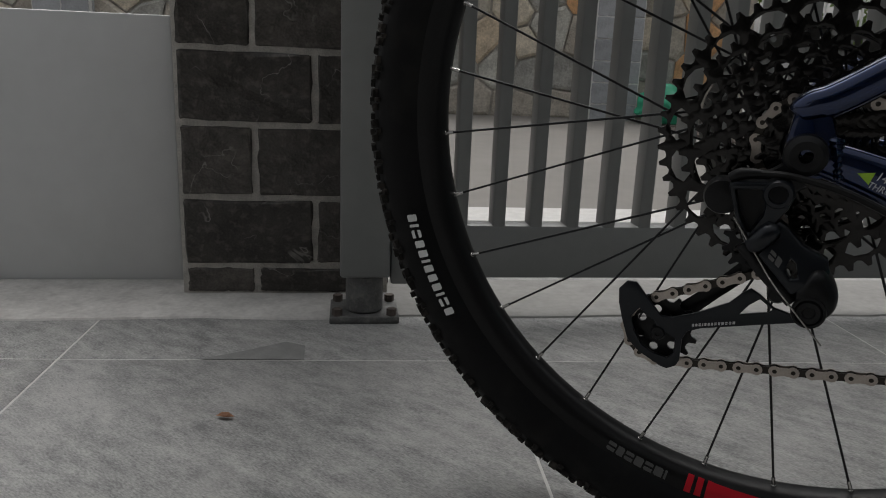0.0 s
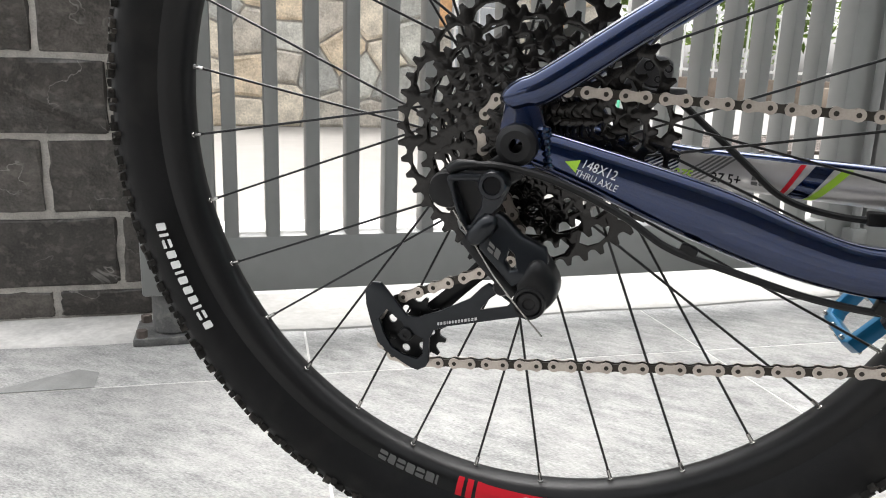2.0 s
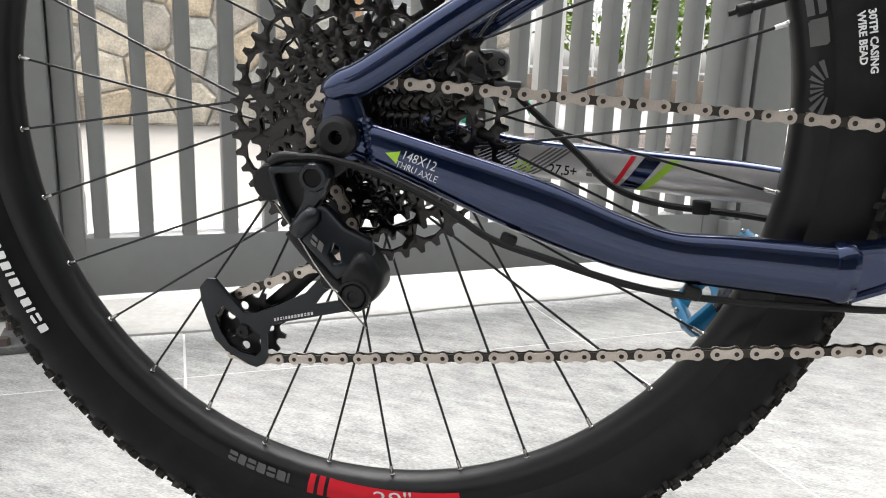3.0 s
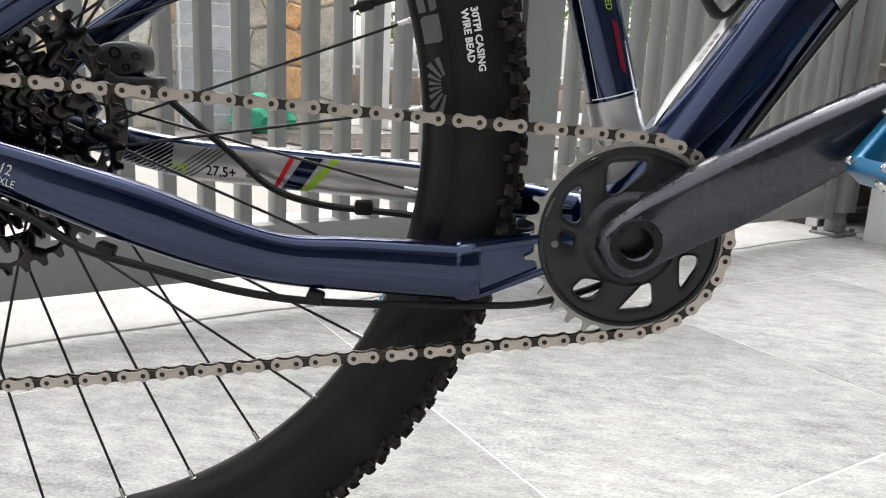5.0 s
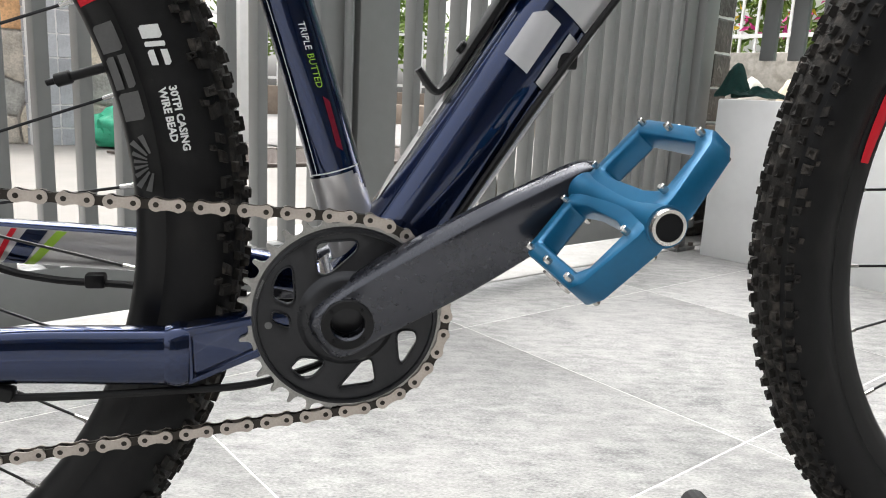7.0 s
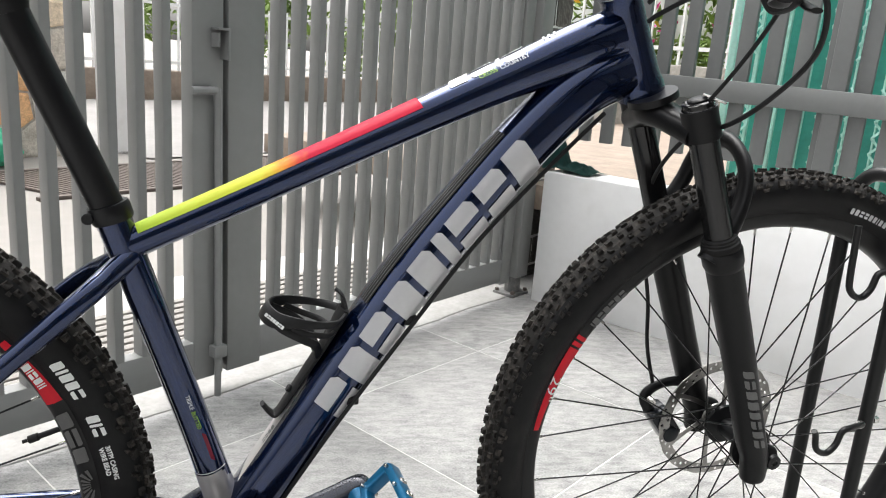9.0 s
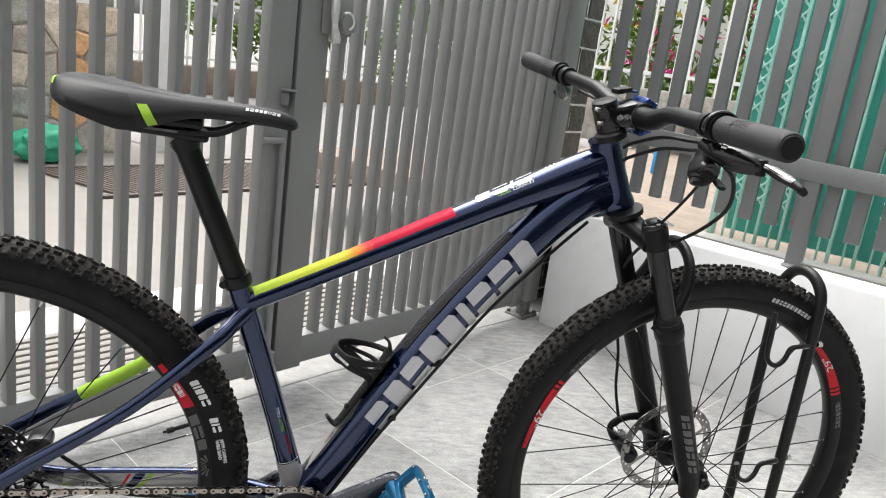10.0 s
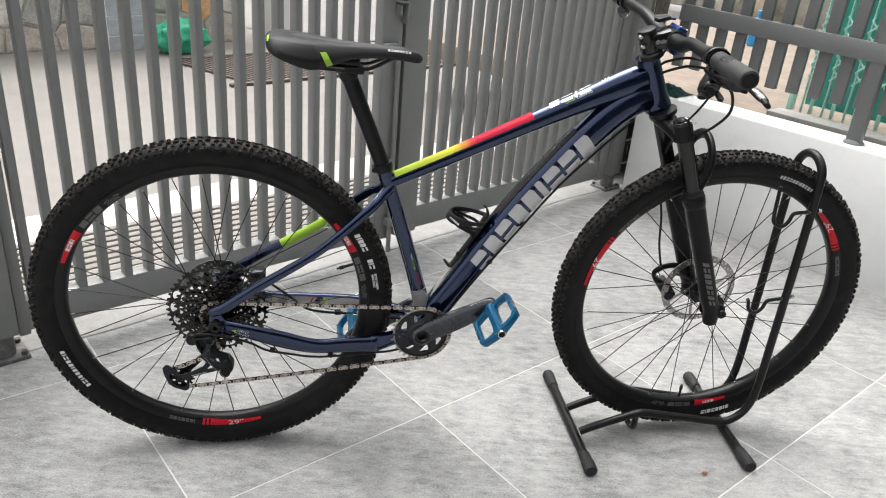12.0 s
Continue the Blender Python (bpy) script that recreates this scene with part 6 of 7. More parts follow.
ob_, hh = link_mesh("outer", 0.00245, 0.0009, CHAIN_OUT, 0.0043, 0.0029)
pin_mats = [CHAIN_OUT, CHAIN_IN]
for s in (-hh, hh):
    n0 = len(ob_.faces)
    lathe([(0.0, -0.00315), (0.0013, -0.0031), (0.0017, -0.0029)], 10, ob_, m=Matrix.Translation((s, 0, 0)))
    ob_.faces.ensure_lookup_table()
    for f in ob_.faces[n0:]:
        f.material_index = 1
OUTER = mesh_of("outer_link", ob_, pin_mats)
ib_, hh = link_mesh("inner", 0.0015, 0.0009, CHAIN_IN, 0.004, 0.0027)
for s in (-hh, hh):
    cyl(0.0036, (s, -0.0012, 0), (s, 0.0012, 0), 10, 0, ib_)
INNER = mesh_of("inner_link", ib_, CHAIN_IN)


COG_C, RING_C = np.array((0.0, 0.368)), np.array((BB[0], BB[2]))
UP_C, LOW_C = np.array((-0.021, 0.2925)), np.array((-0.082, 0.2145))
R_COG, R_RING, R_UP, R_LOW = 0.0318, 0.0648, 0.0215, 0.0262


def arc_points(c, r, p, q, sense):
    a0, a1 = math.atan2(p[1] - c[1], p[0] - c[0]), math.atan2(q[1] - c[1], q[0] - c[0])
    if sense > 0:
        while a1 < a0:
            a1 += 2 * math.pi
    else:
        while a1 > a0:
            a1 -= 2 * math.pi
    n = max(2, int(abs(a1 - a0) / 0.1))
    return [c + r * np.array((math.cos(a0 + (a1 - a0) * i / n), math.sin(a0 + (a1 - a0) * i / n))) for i in range(n + 1)]


def outer_tangent(c1, r1, c2, r2, upper):
    d = c2 - c1
    ln = np.linalg.norm(d)
    u = d / ln
    nrm = np.array((-u[1], u[0])) * (1 if upper else -1)
    s = (r1 - r2) / ln
    n = u * s + nrm * math.sqrt(1 - s * s)
    return c1 + n * r1, c2 + n * r2


def cross_tangent(c1, r1, c2, r2, first_side):
    d = c2 - c1
    ln = np.linalg.norm(d)
    u = d / ln
    nrm = np.array((-u[1], u[0])) * first_side
    s = (r1 + r2) / ln
    n = u * s + nrm * math.sqrt(1 - s * s)
    return c1 + n * r1, c2 - n * r2


t1, t2 = outer_tangent(COG_C, R_COG, RING_C, R_RING, True)             # top run, cog to ring
b1, b2 = outer_tangent(RING_C, R_RING, LOW_C, R_LOW, True)             # lower run, ring to lower pulley
u1, u2 = cross_tangent(LOW_C, R_LOW, UP_C, R_UP, 1)                     # lower to upper pulley
v1, v2 = cross_tangent(UP_C, R_UP, COG_C, R_COG, -1)                     # upper pulley to cog
loop = []
sag = lambda p, q, s, n=18: [p + (q - p) * i / n + np.array((0, -s * 4 * (i / n) * (1 - i / n))) for i in range(n + 1)]
loop += sag(t1, t2, 0.0)
loop += arc_points(RING_C, R_RING, t2, b1, -1)
loop += sag(b1, b2, 0.002)
loop += arc_points(LOW_C, R_LOW, b2, u1, -1)
loop += [u1, u2]
loop += arc_points(UP_C, R_UP, u2, v1, 1)
loop += [v1, v2]
loop += arc_points(COG_C, R_COG, v2, t1, -1)
ll = [loop[0]]
for p in loop[1:]:
    if np.linalg.norm(p - ll[-1]) > 1e-5:
        ll.append(p)
cum = np.concatenate([[0], np.cumsum([np.linalg.norm(b - a) for a, b in zip(ll, ll[1:])])])
total = cum[-1]
LINKS = 2 * round(total / 0.0127 / 2)
lx, lz = np.array([p[0] for p in ll]), np.array([p[1] for p in ll])


def chain_at(s):
    s = s % total
    return np.array((np.interp(s, cum, lx), np.interp(s, cum, lz)))


def chain_y(x, z):
    return -0.0495 - 0.001 * max(0, min(1, x / 0.4))


chain = new("chain")
chain.parent, chain["label"] = bike, "nickel and black twelve-speed chain"
step = total / LINKS
for i in range(LINKS):
    p, q = chain_at(i * step), chain_at((i + 1) * step)
    c = (p + q) / 2
    ang = math.degrees(math.atan2(q[1] - p[1], q[0] - p[0]))
    part("outer_link" if i % 2 else "inner_link", OUTER if i % 2 else INNER, None, chain, "", pose(c[0], chain_y(*c), c[1], 0, -ang, 0))

# ---- rear derailleur ----
mech = new("rear_derailleur")
mech.parent, mech["label"] = bike, "slate grey long-cage rear derailleur"
part("hanger_bolt", lathe([(0.0, -0.087), (0.006, -0.0875), (0.0115, -0.086), (0.013, -0.08), (0.013, -0.07)], 28, m=Matrix.Translation((-0.047, 0, 0.332))), BLACK, mech)
part("hanger", sweep([(-0.002, -0.078, 0.352), (-0.015, -0.079, 0.343), (-0.03, -0.079, 0.337)], [(0.004, 0.011), (0.0045, 0.011), (0.005, 0.012)], n=14, k=4, power=3), BLACK, mech)
knuckle = [(-0.0434, 0.3438), (-0.0397, 0.3456), (-0.0178, 0.3472), (-0.0048, 0.346), (-0.0015, 0.3398), (-0.005, 0.3299), (-0.0125, 0.3191), (-0.0085, 0.3113), (-0.0202, 0.2986), (-0.028, 0.3043), (-0.0366, 0.3226)]
pocket = [(-0.0388, 0.3408), (-0.0222, 0.342), (-0.0188, 0.3317), (-0.0195, 0.3249), (-0.0246, 0.3154), (-0.0268, 0.3108), (-0.034, 0.3247)]
part("b_knuckle", plate(knuckle, 0.013, [pocket], Matrix.Translation((0, -0.0935, 0)), 0.0022), SLATE, mech)
part("knuckle_back", plate([(x * 0.97 - 0.0007, z) for x, z in knuckle], 0.003, m=Matrix.Translation((0, -0.0875, 0))), BLACK, mech)
part("clamp_boss", lathe([(0.0055, -0.1), (0.0062, -0.1022), (0.0085, -0.1022), (0.0095, -0.1), (0.0097, -0.085)], 28, m=Matrix.Translation((-0.0121, 0, 0.34))), SLATE, mech)
# black disc painted as the shade inside the boss
part("boss_bore_shade", lathe([(0.0, -0.1005), (0.0058, -0.1005)], 18, m=Matrix.Translation((-0.0121, 0, 0.34))), DECAL_BLACK, mech)
part("pivot_barrel", sweep([(-0.0252, -0.098, 0.304), (-0.0205, -0.0995, 0.307), (-0.0145, -0.0995, 0.3145), (-0.0125, -0.098, 0.32)], [(0.0055, 0.0052), (0.0078, 0.0068), (0.0078, 0.0068), (0.004, 0.0045)], n=18, k=4, power=2.4), SLATE, mech)
link_plate = [(-0.0193, 0.2996), (-0.0074, 0.3122), (-0.011, 0.3195), (-0.0088, 0.3224), (-0.0035, 0.3185), (0.0073, 0.3074), (0.0235, 0.2991), (0.0262, 0.29), (0.0156, 0.282), (0.0044, 0.2747)]
link_bm = plate(link_plate, 0.01, [[(0.0008, 0.2991), (0.0046, 0.2958), (0.0071, 0.2866), (0.0025, 0.2853), (-0.0012, 0.2913)]], Matrix.Translation((0, -0.1, 0)), 0.0016)
for v in link_bm.verts:
    rise = (v.co.x + 0.0193) * 0.69 + (v.co.z - 0.2996) * 0.73
    v.co.y += max(0.0, rise - 0.0085) * 0.55
part("link_body", link_bm, SLATE, mech, "slate grey parallelogram link")
part("inner_link", sweep([(-0.0297, -0.094, 0.3034), (-0.0143, -0.0955, 0.2864), (0.0064, -0.097, 0.2686)], [(0.004, 0.0046), (0.0045, 0.0048), (0.0045, 0.0048)], n=12, k=3, power=3), BLACK, mech)
knob_out = [(0.0057, 0.2818), (0.0097, 0.2861), (0.0154, 0.2945), (0.0225, 0.2942), (0.0285, 0.2862), (0.0336, 0.2766), (0.0333, 0.267), (0.0276, 0.2593), (0.0186, 0.2549), (0.0112, 0.2573), (0.0074, 0.2642), (0.0072, 0.2733)]
def dome(outline, layers, lean=(0.0, 0.0)):
    """A rounded housing over an outline: layers (y, scale), the face leaning by a shift of its middle."""
    pts = rounded(outline, 0.004, 3)
    cx, cz = sum(p[0] for p in pts) / len(pts), sum(p[1] for p in pts) / len(pts)
    b = bmesh.new()
    rings = []
    for y, k in layers:
        dx, dz = lean[0] * (1 - k), lean[1] * (1 - k)
        rings.append([b.verts.new((cx + dx + (x - cx) * k, y, cz + dz + (z - cz) * k)) for x, z in pts])
    n = len(pts)
    for r0, r1 in zip(rings, rings[1:]):
        for i in range(n):
            b.faces.new((r0[i], r0[(i + 1) % n], r1[(i + 1) % n], r1[i]))
    b.faces.new(rings[0])
    b.faces.new(rings[-1])
    bmesh.ops.recalc_face_normals(b, faces=b.faces)
    return b


part("p_knuckle", dome(knob_out, ((-0.0765, 1.0), (-0.092, 1.0), (-0.0965, 0.98), (-0.1003, 0.93), (-0.103, 0.85), (-0.1048, 0.74), (-0.1056, 0.6)), (-0.006, -0.012)), BLACK, mech, "rounded black clutch housing")
part("clutch_cap", lathe([(0.0, -0.1068), (0.0035, -0.1068), (0.0042, -0.1082), (0.0072, -0.1082), (0.0085, -0.107), (0.009, -0.1088), (0.0104, -0.1085), (0.011, -0.1055)], 30, m=Matrix.Translation((0.0165, 0, 0.2655))), PLASTIC, mech)
part("knuckle_mount", lathe([(0.0, -0.1), (0.0045, -0.1), (0.0062, -0.097), (0.0065, -0.08)], 20, m=Matrix.Translation((-0.0034, 0, 0.2715))), BLACK, mech)
part("link_print", wrap(blocks("on", 0.0062, slant=-0.2, stroke=0.16), lambda u, v: Vector((-0.0082 + 0.75 * u + 0.45 * v, -0.1053, 0.2985 - 0.62 * u + 0.8 * v))), LIGHT_GREY, mech)
cage_out = [(-0.1152, 0.246), (-0.1092, 0.2532), (-0.1022, 0.2533), (-0.0886, 0.2373), (-0.0811, 0.2291), (-0.073, 0.2291), (-0.0552, 0.2363), (-0.0335, 0.2482), (-0.0251, 0.2577), (-0.02, 0.2616), (-0.0132, 0.258), (-0.0029, 0.2496), (0.013, 0.2456), (0.0132, 0.2409), (-0.0077, 0.2356), (-0.0508, 0.2243), (-0.0606, 0.2201), (-0.0637, 0.213), (-0.0638, 0.1947), (-0.0661, 0.1898), (-0.0725, 0.1862), (-0.078, 0.1874), (-0.0955, 0.1965), (-0.1052, 0.2055), (-0.1108, 0.2217), (-0.1144, 0.2349)]
cage_holes = [[(-0.0977, 0.2328), (-0.1038, 0.2244), (-0.1004, 0.2134), (-0.0938, 0.2026), (-0.0847, 0.1977), (-0.0733, 0.1954), (-0.0688, 0.1996), (-0.0687, 0.2124), (-0.0754, 0.2153), (-0.083, 0.2176), (-0.0856, 0.2241), (-0.091, 0.2272)], [(-0.0257, 0.2403), (-0.0198, 0.2487), (-0.0131, 0.2545), (-0.0038, 0.2482), (-0.0058, 0.2454)]]
part("outer_cage", plate(cage_out, 0.003, cage_holes, Matrix.Translation((0, -0.0585, 0)), 0.0006), SLATE, mech, "slate grey outer cage plate")
part("inner_cage", sweep([(-0.105, -0.0385, 0.205), (-0.082, -0.0385, 0.215), (-0.045, -0.0385, 0.25), (-0.006, -0.0385, 0.29)], [(0.0015, 0.005), (0.0015, 0.008), (0.0015, 0.0065), (0.0015, 0.009)], n=10, k=4), BLACK, mech)
part("cage_print", wrap(blocks("nnoinnnonfoof", 0.0023, gap=0.35), lambda u, v: Vector((-0.0425 + u * 0.97, -0.0603, 0.2297 + u * 0.25 + v))), DECAL_SILVER, mech)


def pulley(teeth, c, r):
    out = []
    for i in range(teeth):
        for f, rr in ((0.0, r - 0.003), (0.25, r - 0.002), (0.4, r + 0.0028), (0.6, r + 0.0028), (0.75, r - 0.002)):
            a = 2 * math.pi * (i + f) / teeth
            out.append((rr * math.cos(a), rr * math.sin(a)))
    holes = []
    for i in range(7):
        a = 2 * math.pi * i / 7
        holes.append([(r * 0.62 * math.cos(a) + 0.0034 * math.cos(w) * 1.0, r * 0.62 * math.sin(a) + 0.0034 * math.sin(w)) for w in np.linspace(0, 2 * math.pi, 10, endpoint=False)])
    b = plate(out, 0.0022, holes)
    bmesh.ops.transform(b, matrix=Matrix.Translation((c[0], -0.0475, c[1])), verts=b.verts)
    return b


part("pulley", pulley(14, LOW_C, R_LOW), BLACK, mech)
part("pulley", pulley(12, UP_C, R_UP), BLACK, mech)
part("pulley_bolt", lathe([(0.0, -0.061), (0.0018, -0.0612), (0.002, -0.0622), (0.0048, -0.062), (0.0055, -0.0605), (0.0055, -0.04)], 20, m=Matrix.Translation((LOW_C[0], 0, LOW_C[1]))), BLACK, mech)
part("pulley_bolt", cyl(0.005, (UP_C[0], -0.09, UP_C[1]), (UP_C[0], -0.04, UP_C[1]), 16), BLACK, mech)
part("shift_wire", sweep([(-0.037, -0.102, 0.3225), (-0.0193, -0.103, 0.2975), (-0.0071, -0.1065, 0.2815), (0.0107, -0.111, 0.263), (0.0266, -0.111, 0.2458)], 0.0006, n=6, k=4), STEEL, mech, "bare steel cable end")
part("barrel_adjuster", sweep([(-0.043, -0.093, 0.3465), (-0.036, -0.093, 0.3505), (-0.024, -0.0935, 0.3518)], [0.0036, 0.0042, 0.0028], n=12, k=3), BLACK, mech)

# ---- cables along the frame ----
def cable(pts, r=0.0025, mat=PLASTIC, parent=None, k=8):
    return part("cable", sweep(pts, r, n=9, k=k, ref=(0.2, 0.3, 1)), mat, parent or bike, "black cable")


cable([(-0.03, -0.0935, 0.3515), (-0.005, -0.094, 0.3515), (0.03, -0.092, 0.343), (0.07, -0.089, 0.3245), (0.1, -0.087, 0.3055), (0.14, -0.082, 0.2925), (0.19, -0.075, 0.278), (0.24, -0.064, 0.2695), (0.32, -0.05, 0.2655), (0.38, -0.043, 0.268), (0.44, -0.03, 0.288), (0.475, -0.026, 0.33), (0.55, -0.032, 0.452), (0.63, -0.03, 0.566), (0.7, -0.026, 0.66), (0.78, -0.02, 0.745), (0.84, -0.018, 0.805)])
cable([(0.06, 0.05, 0.408), (0.088, 0.05, 0.4), (0.1123, 0.05, 0.3807), (0.1536, 0.05, 0.3457), (0.1844, 0.05, 0.3201), (0.2234, 0.054, 0.308), (0.2826, 0.052, 0.304), (0.4, 0.038, 0.296), (0.46, 0.02, 0.318), (0.55, 0.022, 0.444), (0.66, 0.02, 0.607), (0.8, 0.015, 0.765)], 0.0028)
for x, y, z in ((0.112, -0.083, 0.3035), (0.232, -0.0655, 0.2735)):
    part("cable_clip", box(0.011, 0.009, 0.009, pose(x, y, z, 0, 18, 0), 0.002), PLASTIC, bike)
for x, y, z in ((0.2529, 0.054, 0.3075), (0.63, -0.024, 0.572), (0.57, -0.026, 0.482)):
    part("cable_clip", box(0.014, 0.01, 0.011, pose(x, y, z), 0.002), PLASTIC, bike)
cal = plate(rounded([(0.061, 0.4098), (0.0645, 0.4198), (0.073, 0.4228), (0.0876, 0.4236), (0.0956, 0.419), (0.0951, 0.4024), (0.0784, 0.3985)], 0.005), 0.03, m=Matrix.Translation((0, 0.052, 0)), bevel=0.0035)
rear_cal = part("rear_caliper", cal, CALIPER, bike, "grey cast rear brake caliper")
part("bracket", plate(rounded([(0.058, 0.4), (0.063, 0.4075), (0.07, 0.405), (0.0784, 0.3995), (0.1071, 0.3994), (0.1066, 0.3919), (0.0922, 0.3874), (0.0629, 0.3896)], 0.003), 0.02, m=Matrix.Translation((0, 0.047, 0)), bevel=0.002), CALIPER, rear_cal)
for x, z, r in ((0.0771, 0.4154, 0.0042), (0.0844, 0.4055, 0.0028), (0.0915, 0.4135, 0.003)):
    part("bolt_socket", lathe([(0.0, 0.0385), (r * 0.55, 0.0385), (r * 0.6, 0.0362), (r, 0.036), (r * 1.15, 0.038)], 18, m=Matrix.Translation((x, 0, z))), BLACK, rear_cal)

# ---- bottle cage ----
cage_ob = new("bottle_cage")
cage_ob.parent, cage_ob["label"] = bike, "black plastic bottle cage on the down tube"
dtd = np.array((0.627 - 0.476, 0, 0.607 - 0.3675))
dtd = dtd / np.linalg.norm(dtd)
dn = np.array((-dtd[2], 0, dtd[0]))
FOOT = np.array((0.549, 0, 0.4835)) + dn * 0.033


def cg(a, y, h):
    return tuple(FOOT + dtd * a + dn * h + np.array((0, y, 0)))


part("spine", sweep([cg(-0.045, 0, 0.001), cg(0.0, 0, 0.002), cg(0.045, 0, 0.003), cg(0.088, 0, 0.007)], [(0.009, 0.003), (0.01, 0.0035), (0.011, 0.004), (0.014, 0.005)], n=14, k=4, power=3), PLASTIC, cage_ob)
part("foot_hook", sweep([cg(-0.044, 0, 0.001), cg(-0.053, 0, 0.003), cg(-0.053, 0, 0.01), cg(-0.0485, 0, 0.022)], [(0.0085, 0.003), (0.008, 0.003), (0.007, 0.0028), (0.0055, 0.0025)], n=12, k=4, power=3), PLASTIC, cage_ob)
hoop = [cg(0.083, -0.012, 0.006), cg(0.075, -0.03, 0.016), cg(0.066, -0.037, 0.034), cg(0.056, -0.035, 0.055), cg(0.046, -0.024, 0.072), cg(0.044, 0.0, 0.08), cg(0.046, 0.024, 0.072), cg(0.056, 0.035, 0.055), cg(0.066, 0.037, 0.034), cg(0.075, 0.03, 0.016), cg(0.083, 0.012, 0.006)]
part("hoop", sweep(hoop, [(0.0045, 0.002)] * 3 + [(0.006, 0.002), (0.009, 0.0022), (0.0095, 0.0022), (0.009, 0.0022), (0.006, 0.002)] + [(0.0045, 0.002)] * 3, n=12, k=5, ref=tuple(dtd), power=2.6), PLASTIC, cage_ob)
for sy in (-1, 1):
    part("cage_arm", sweep([cg(0.03, sy * 0.008, 0.003), cg(0.042, sy * 0.022, 0.018), cg(0.044, sy * 0.032, 0.038), cg(0.043, sy * 0.03, 0.06), cg(0.044, sy * 0.024, 0.07)], [(0.005, 0.0025), (0.005, 0.0025), (0.0048, 0.0022), (0.005, 0.0022), (0.005, 0.0022)], n=12, k=5, ref=tuple(dtd), power=2.6), PLASTIC, cage_ob)
    part("cage_arm", sweep([cg(0.06, sy * 0.009, 0.004), cg(0.058, sy * 0.024, 0.014), cg(0.052, sy * 0.034, 0.036), cg(0.05, sy * 0.034, 0.054)], [(0.004, 0.0022), (0.0035, 0.002), (0.0035, 0.002), (0.0035, 0.002)], n=12, k=5, ref=tuple(dtd), power=2.6), PLASTIC, cage_ob)
part("cage_tab", sweep([cg(0.088, 0.0, 0.006), cg(0.098, 0.004, 0.016), cg(0.1, 0.006, 0.026)], [(0.012, 0.0025), (0.008, 0.0022), (0.003, 0.002)], n=12, k=4, power=2.6), PLASTIC, cage_ob)
part("cage_print", wrap(blocks("nocfnof", 0.0042, stroke=0.2), lambda u, v: Vector(cg(0.046 + v * 0.9, -0.0275 + 0.55 * u, 0.0715 + 0.75 * u)) + Vector((0, -0.0022, 0)) + Vector(tuple(dn * 0.0016))), DECAL_WHITE, cage_ob)
for a in (-0.02, 0.052):
    part("cage_bolt", cyl(0.0045, cg(a, 0, 0.003), cg(a, 0, 0.0085), 12, 0.0008), BLACK, cage_ob)

# ---- fork, front wheel, cockpit: turned a touch to the right ----
STEER = Matrix.Translation(HT0) @ Matrix.Rotation(radians(-3.5), 4, Vector(hd)) @ Matrix.Translation(-HT0) @ Matrix.Translation((0, -0.022, 0.004))
fork = new("fork")
fork.parent, fork["label"], fork.matrix_basis = bike, "matt black suspension fork", STEER
LT = np.array((0.9145, 0, 0.817))
LD = np.array((0.386, 0, -0.9225))
AX = np.array((1.107, -0.01, 0.383))
for sy in (-1, 1):
    off = np.array((0, sy * 0.066, 0))
    top = LT + off
    part("fork_cap", sweep([tuple(top - LD * q) for q in (0.003, 0.0045, 0.0055, 0.0105, 0.0115, 0.012, 0.0105)], [0.0178, 0.0178, 0.0168, 0.0168, 0.0155, 0.0125, 0.0118], n=28, k=1), GLOSS, fork)
    part("cap_dial", sweep([tuple(top - LD * 0.0095), tuple(top - LD * 0.0132), tuple(top - LD * 0.0145)], [0.0105, 0.0105, 0.0085], n=12, k=1), BLACK, fork)
    part("crown_arm", sweep([tuple(top - LD * 0.004), tuple(top + LD * 0.03)], [0.0195, 0.0195], n=28, k=1), FORK, fork)
    part("stanchion", sweep([tuple(top), tuple(top + LD * 0.19)], 0.016, n=28, k=1), GLOSS, fork, "gloss black stanchion")
    rings = ((0.147, 0.0172), (0.1485, 0.0188), (0.151, 0.0188), (0.152, 0.0198), (0.1545, 0.0198), (0.156, 0.0215), (0.159, 0.022), (0.1625, 0.022), (0.164, 0.021))
    part("wiper_seal", sweep([tuple(top + LD * q) for q, _ in rings], [r for _, r in rings], n=28, k=1), RUBBER, fork, "stacked black wiper seal")
    part("leg_collar", sweep([tuple(top + LD * 0.163), tuple(top + LD * 0.166), tuple(top + LD * 0.182), tuple(top + LD * 0.188)], [0.0225, 0.0235, 0.0232, 0.021], n=28, k=1), FORK, fork)
    bot = np.array((1.096, sy * 0.064, 0.385))
    part("lower_leg", sweep([tuple(top + LD * 0.1640), tuple(top + LD * 0.228), tuple(top + LD * 0.338), tuple(bot + np.array((-0.016, 0, 0.036))), tuple(bot), tuple(bot + np.array((0.005, 0, -0.03))), tuple(bot + np.array((0.006, 0, -0.036)))], [0.0212, 0.0208, 0.0196, (0.0185, 0.0195), (0.0168, 0.0182), (0.0155, 0.0168), (0.0125, 0.0135)], n=28, k=5), FORK, fork, "matt black lower leg")
    part("axle_lug", sweep([(1.098, sy * 0.062, 0.382), (1.113, sy * 0.062, 0.38), (1.124, sy * 0.062, 0.378)], [(0.011, 0.0195), (0.0125, 0.019), (0.0125, 0.0165)], n=20, k=4), FORK, fork)
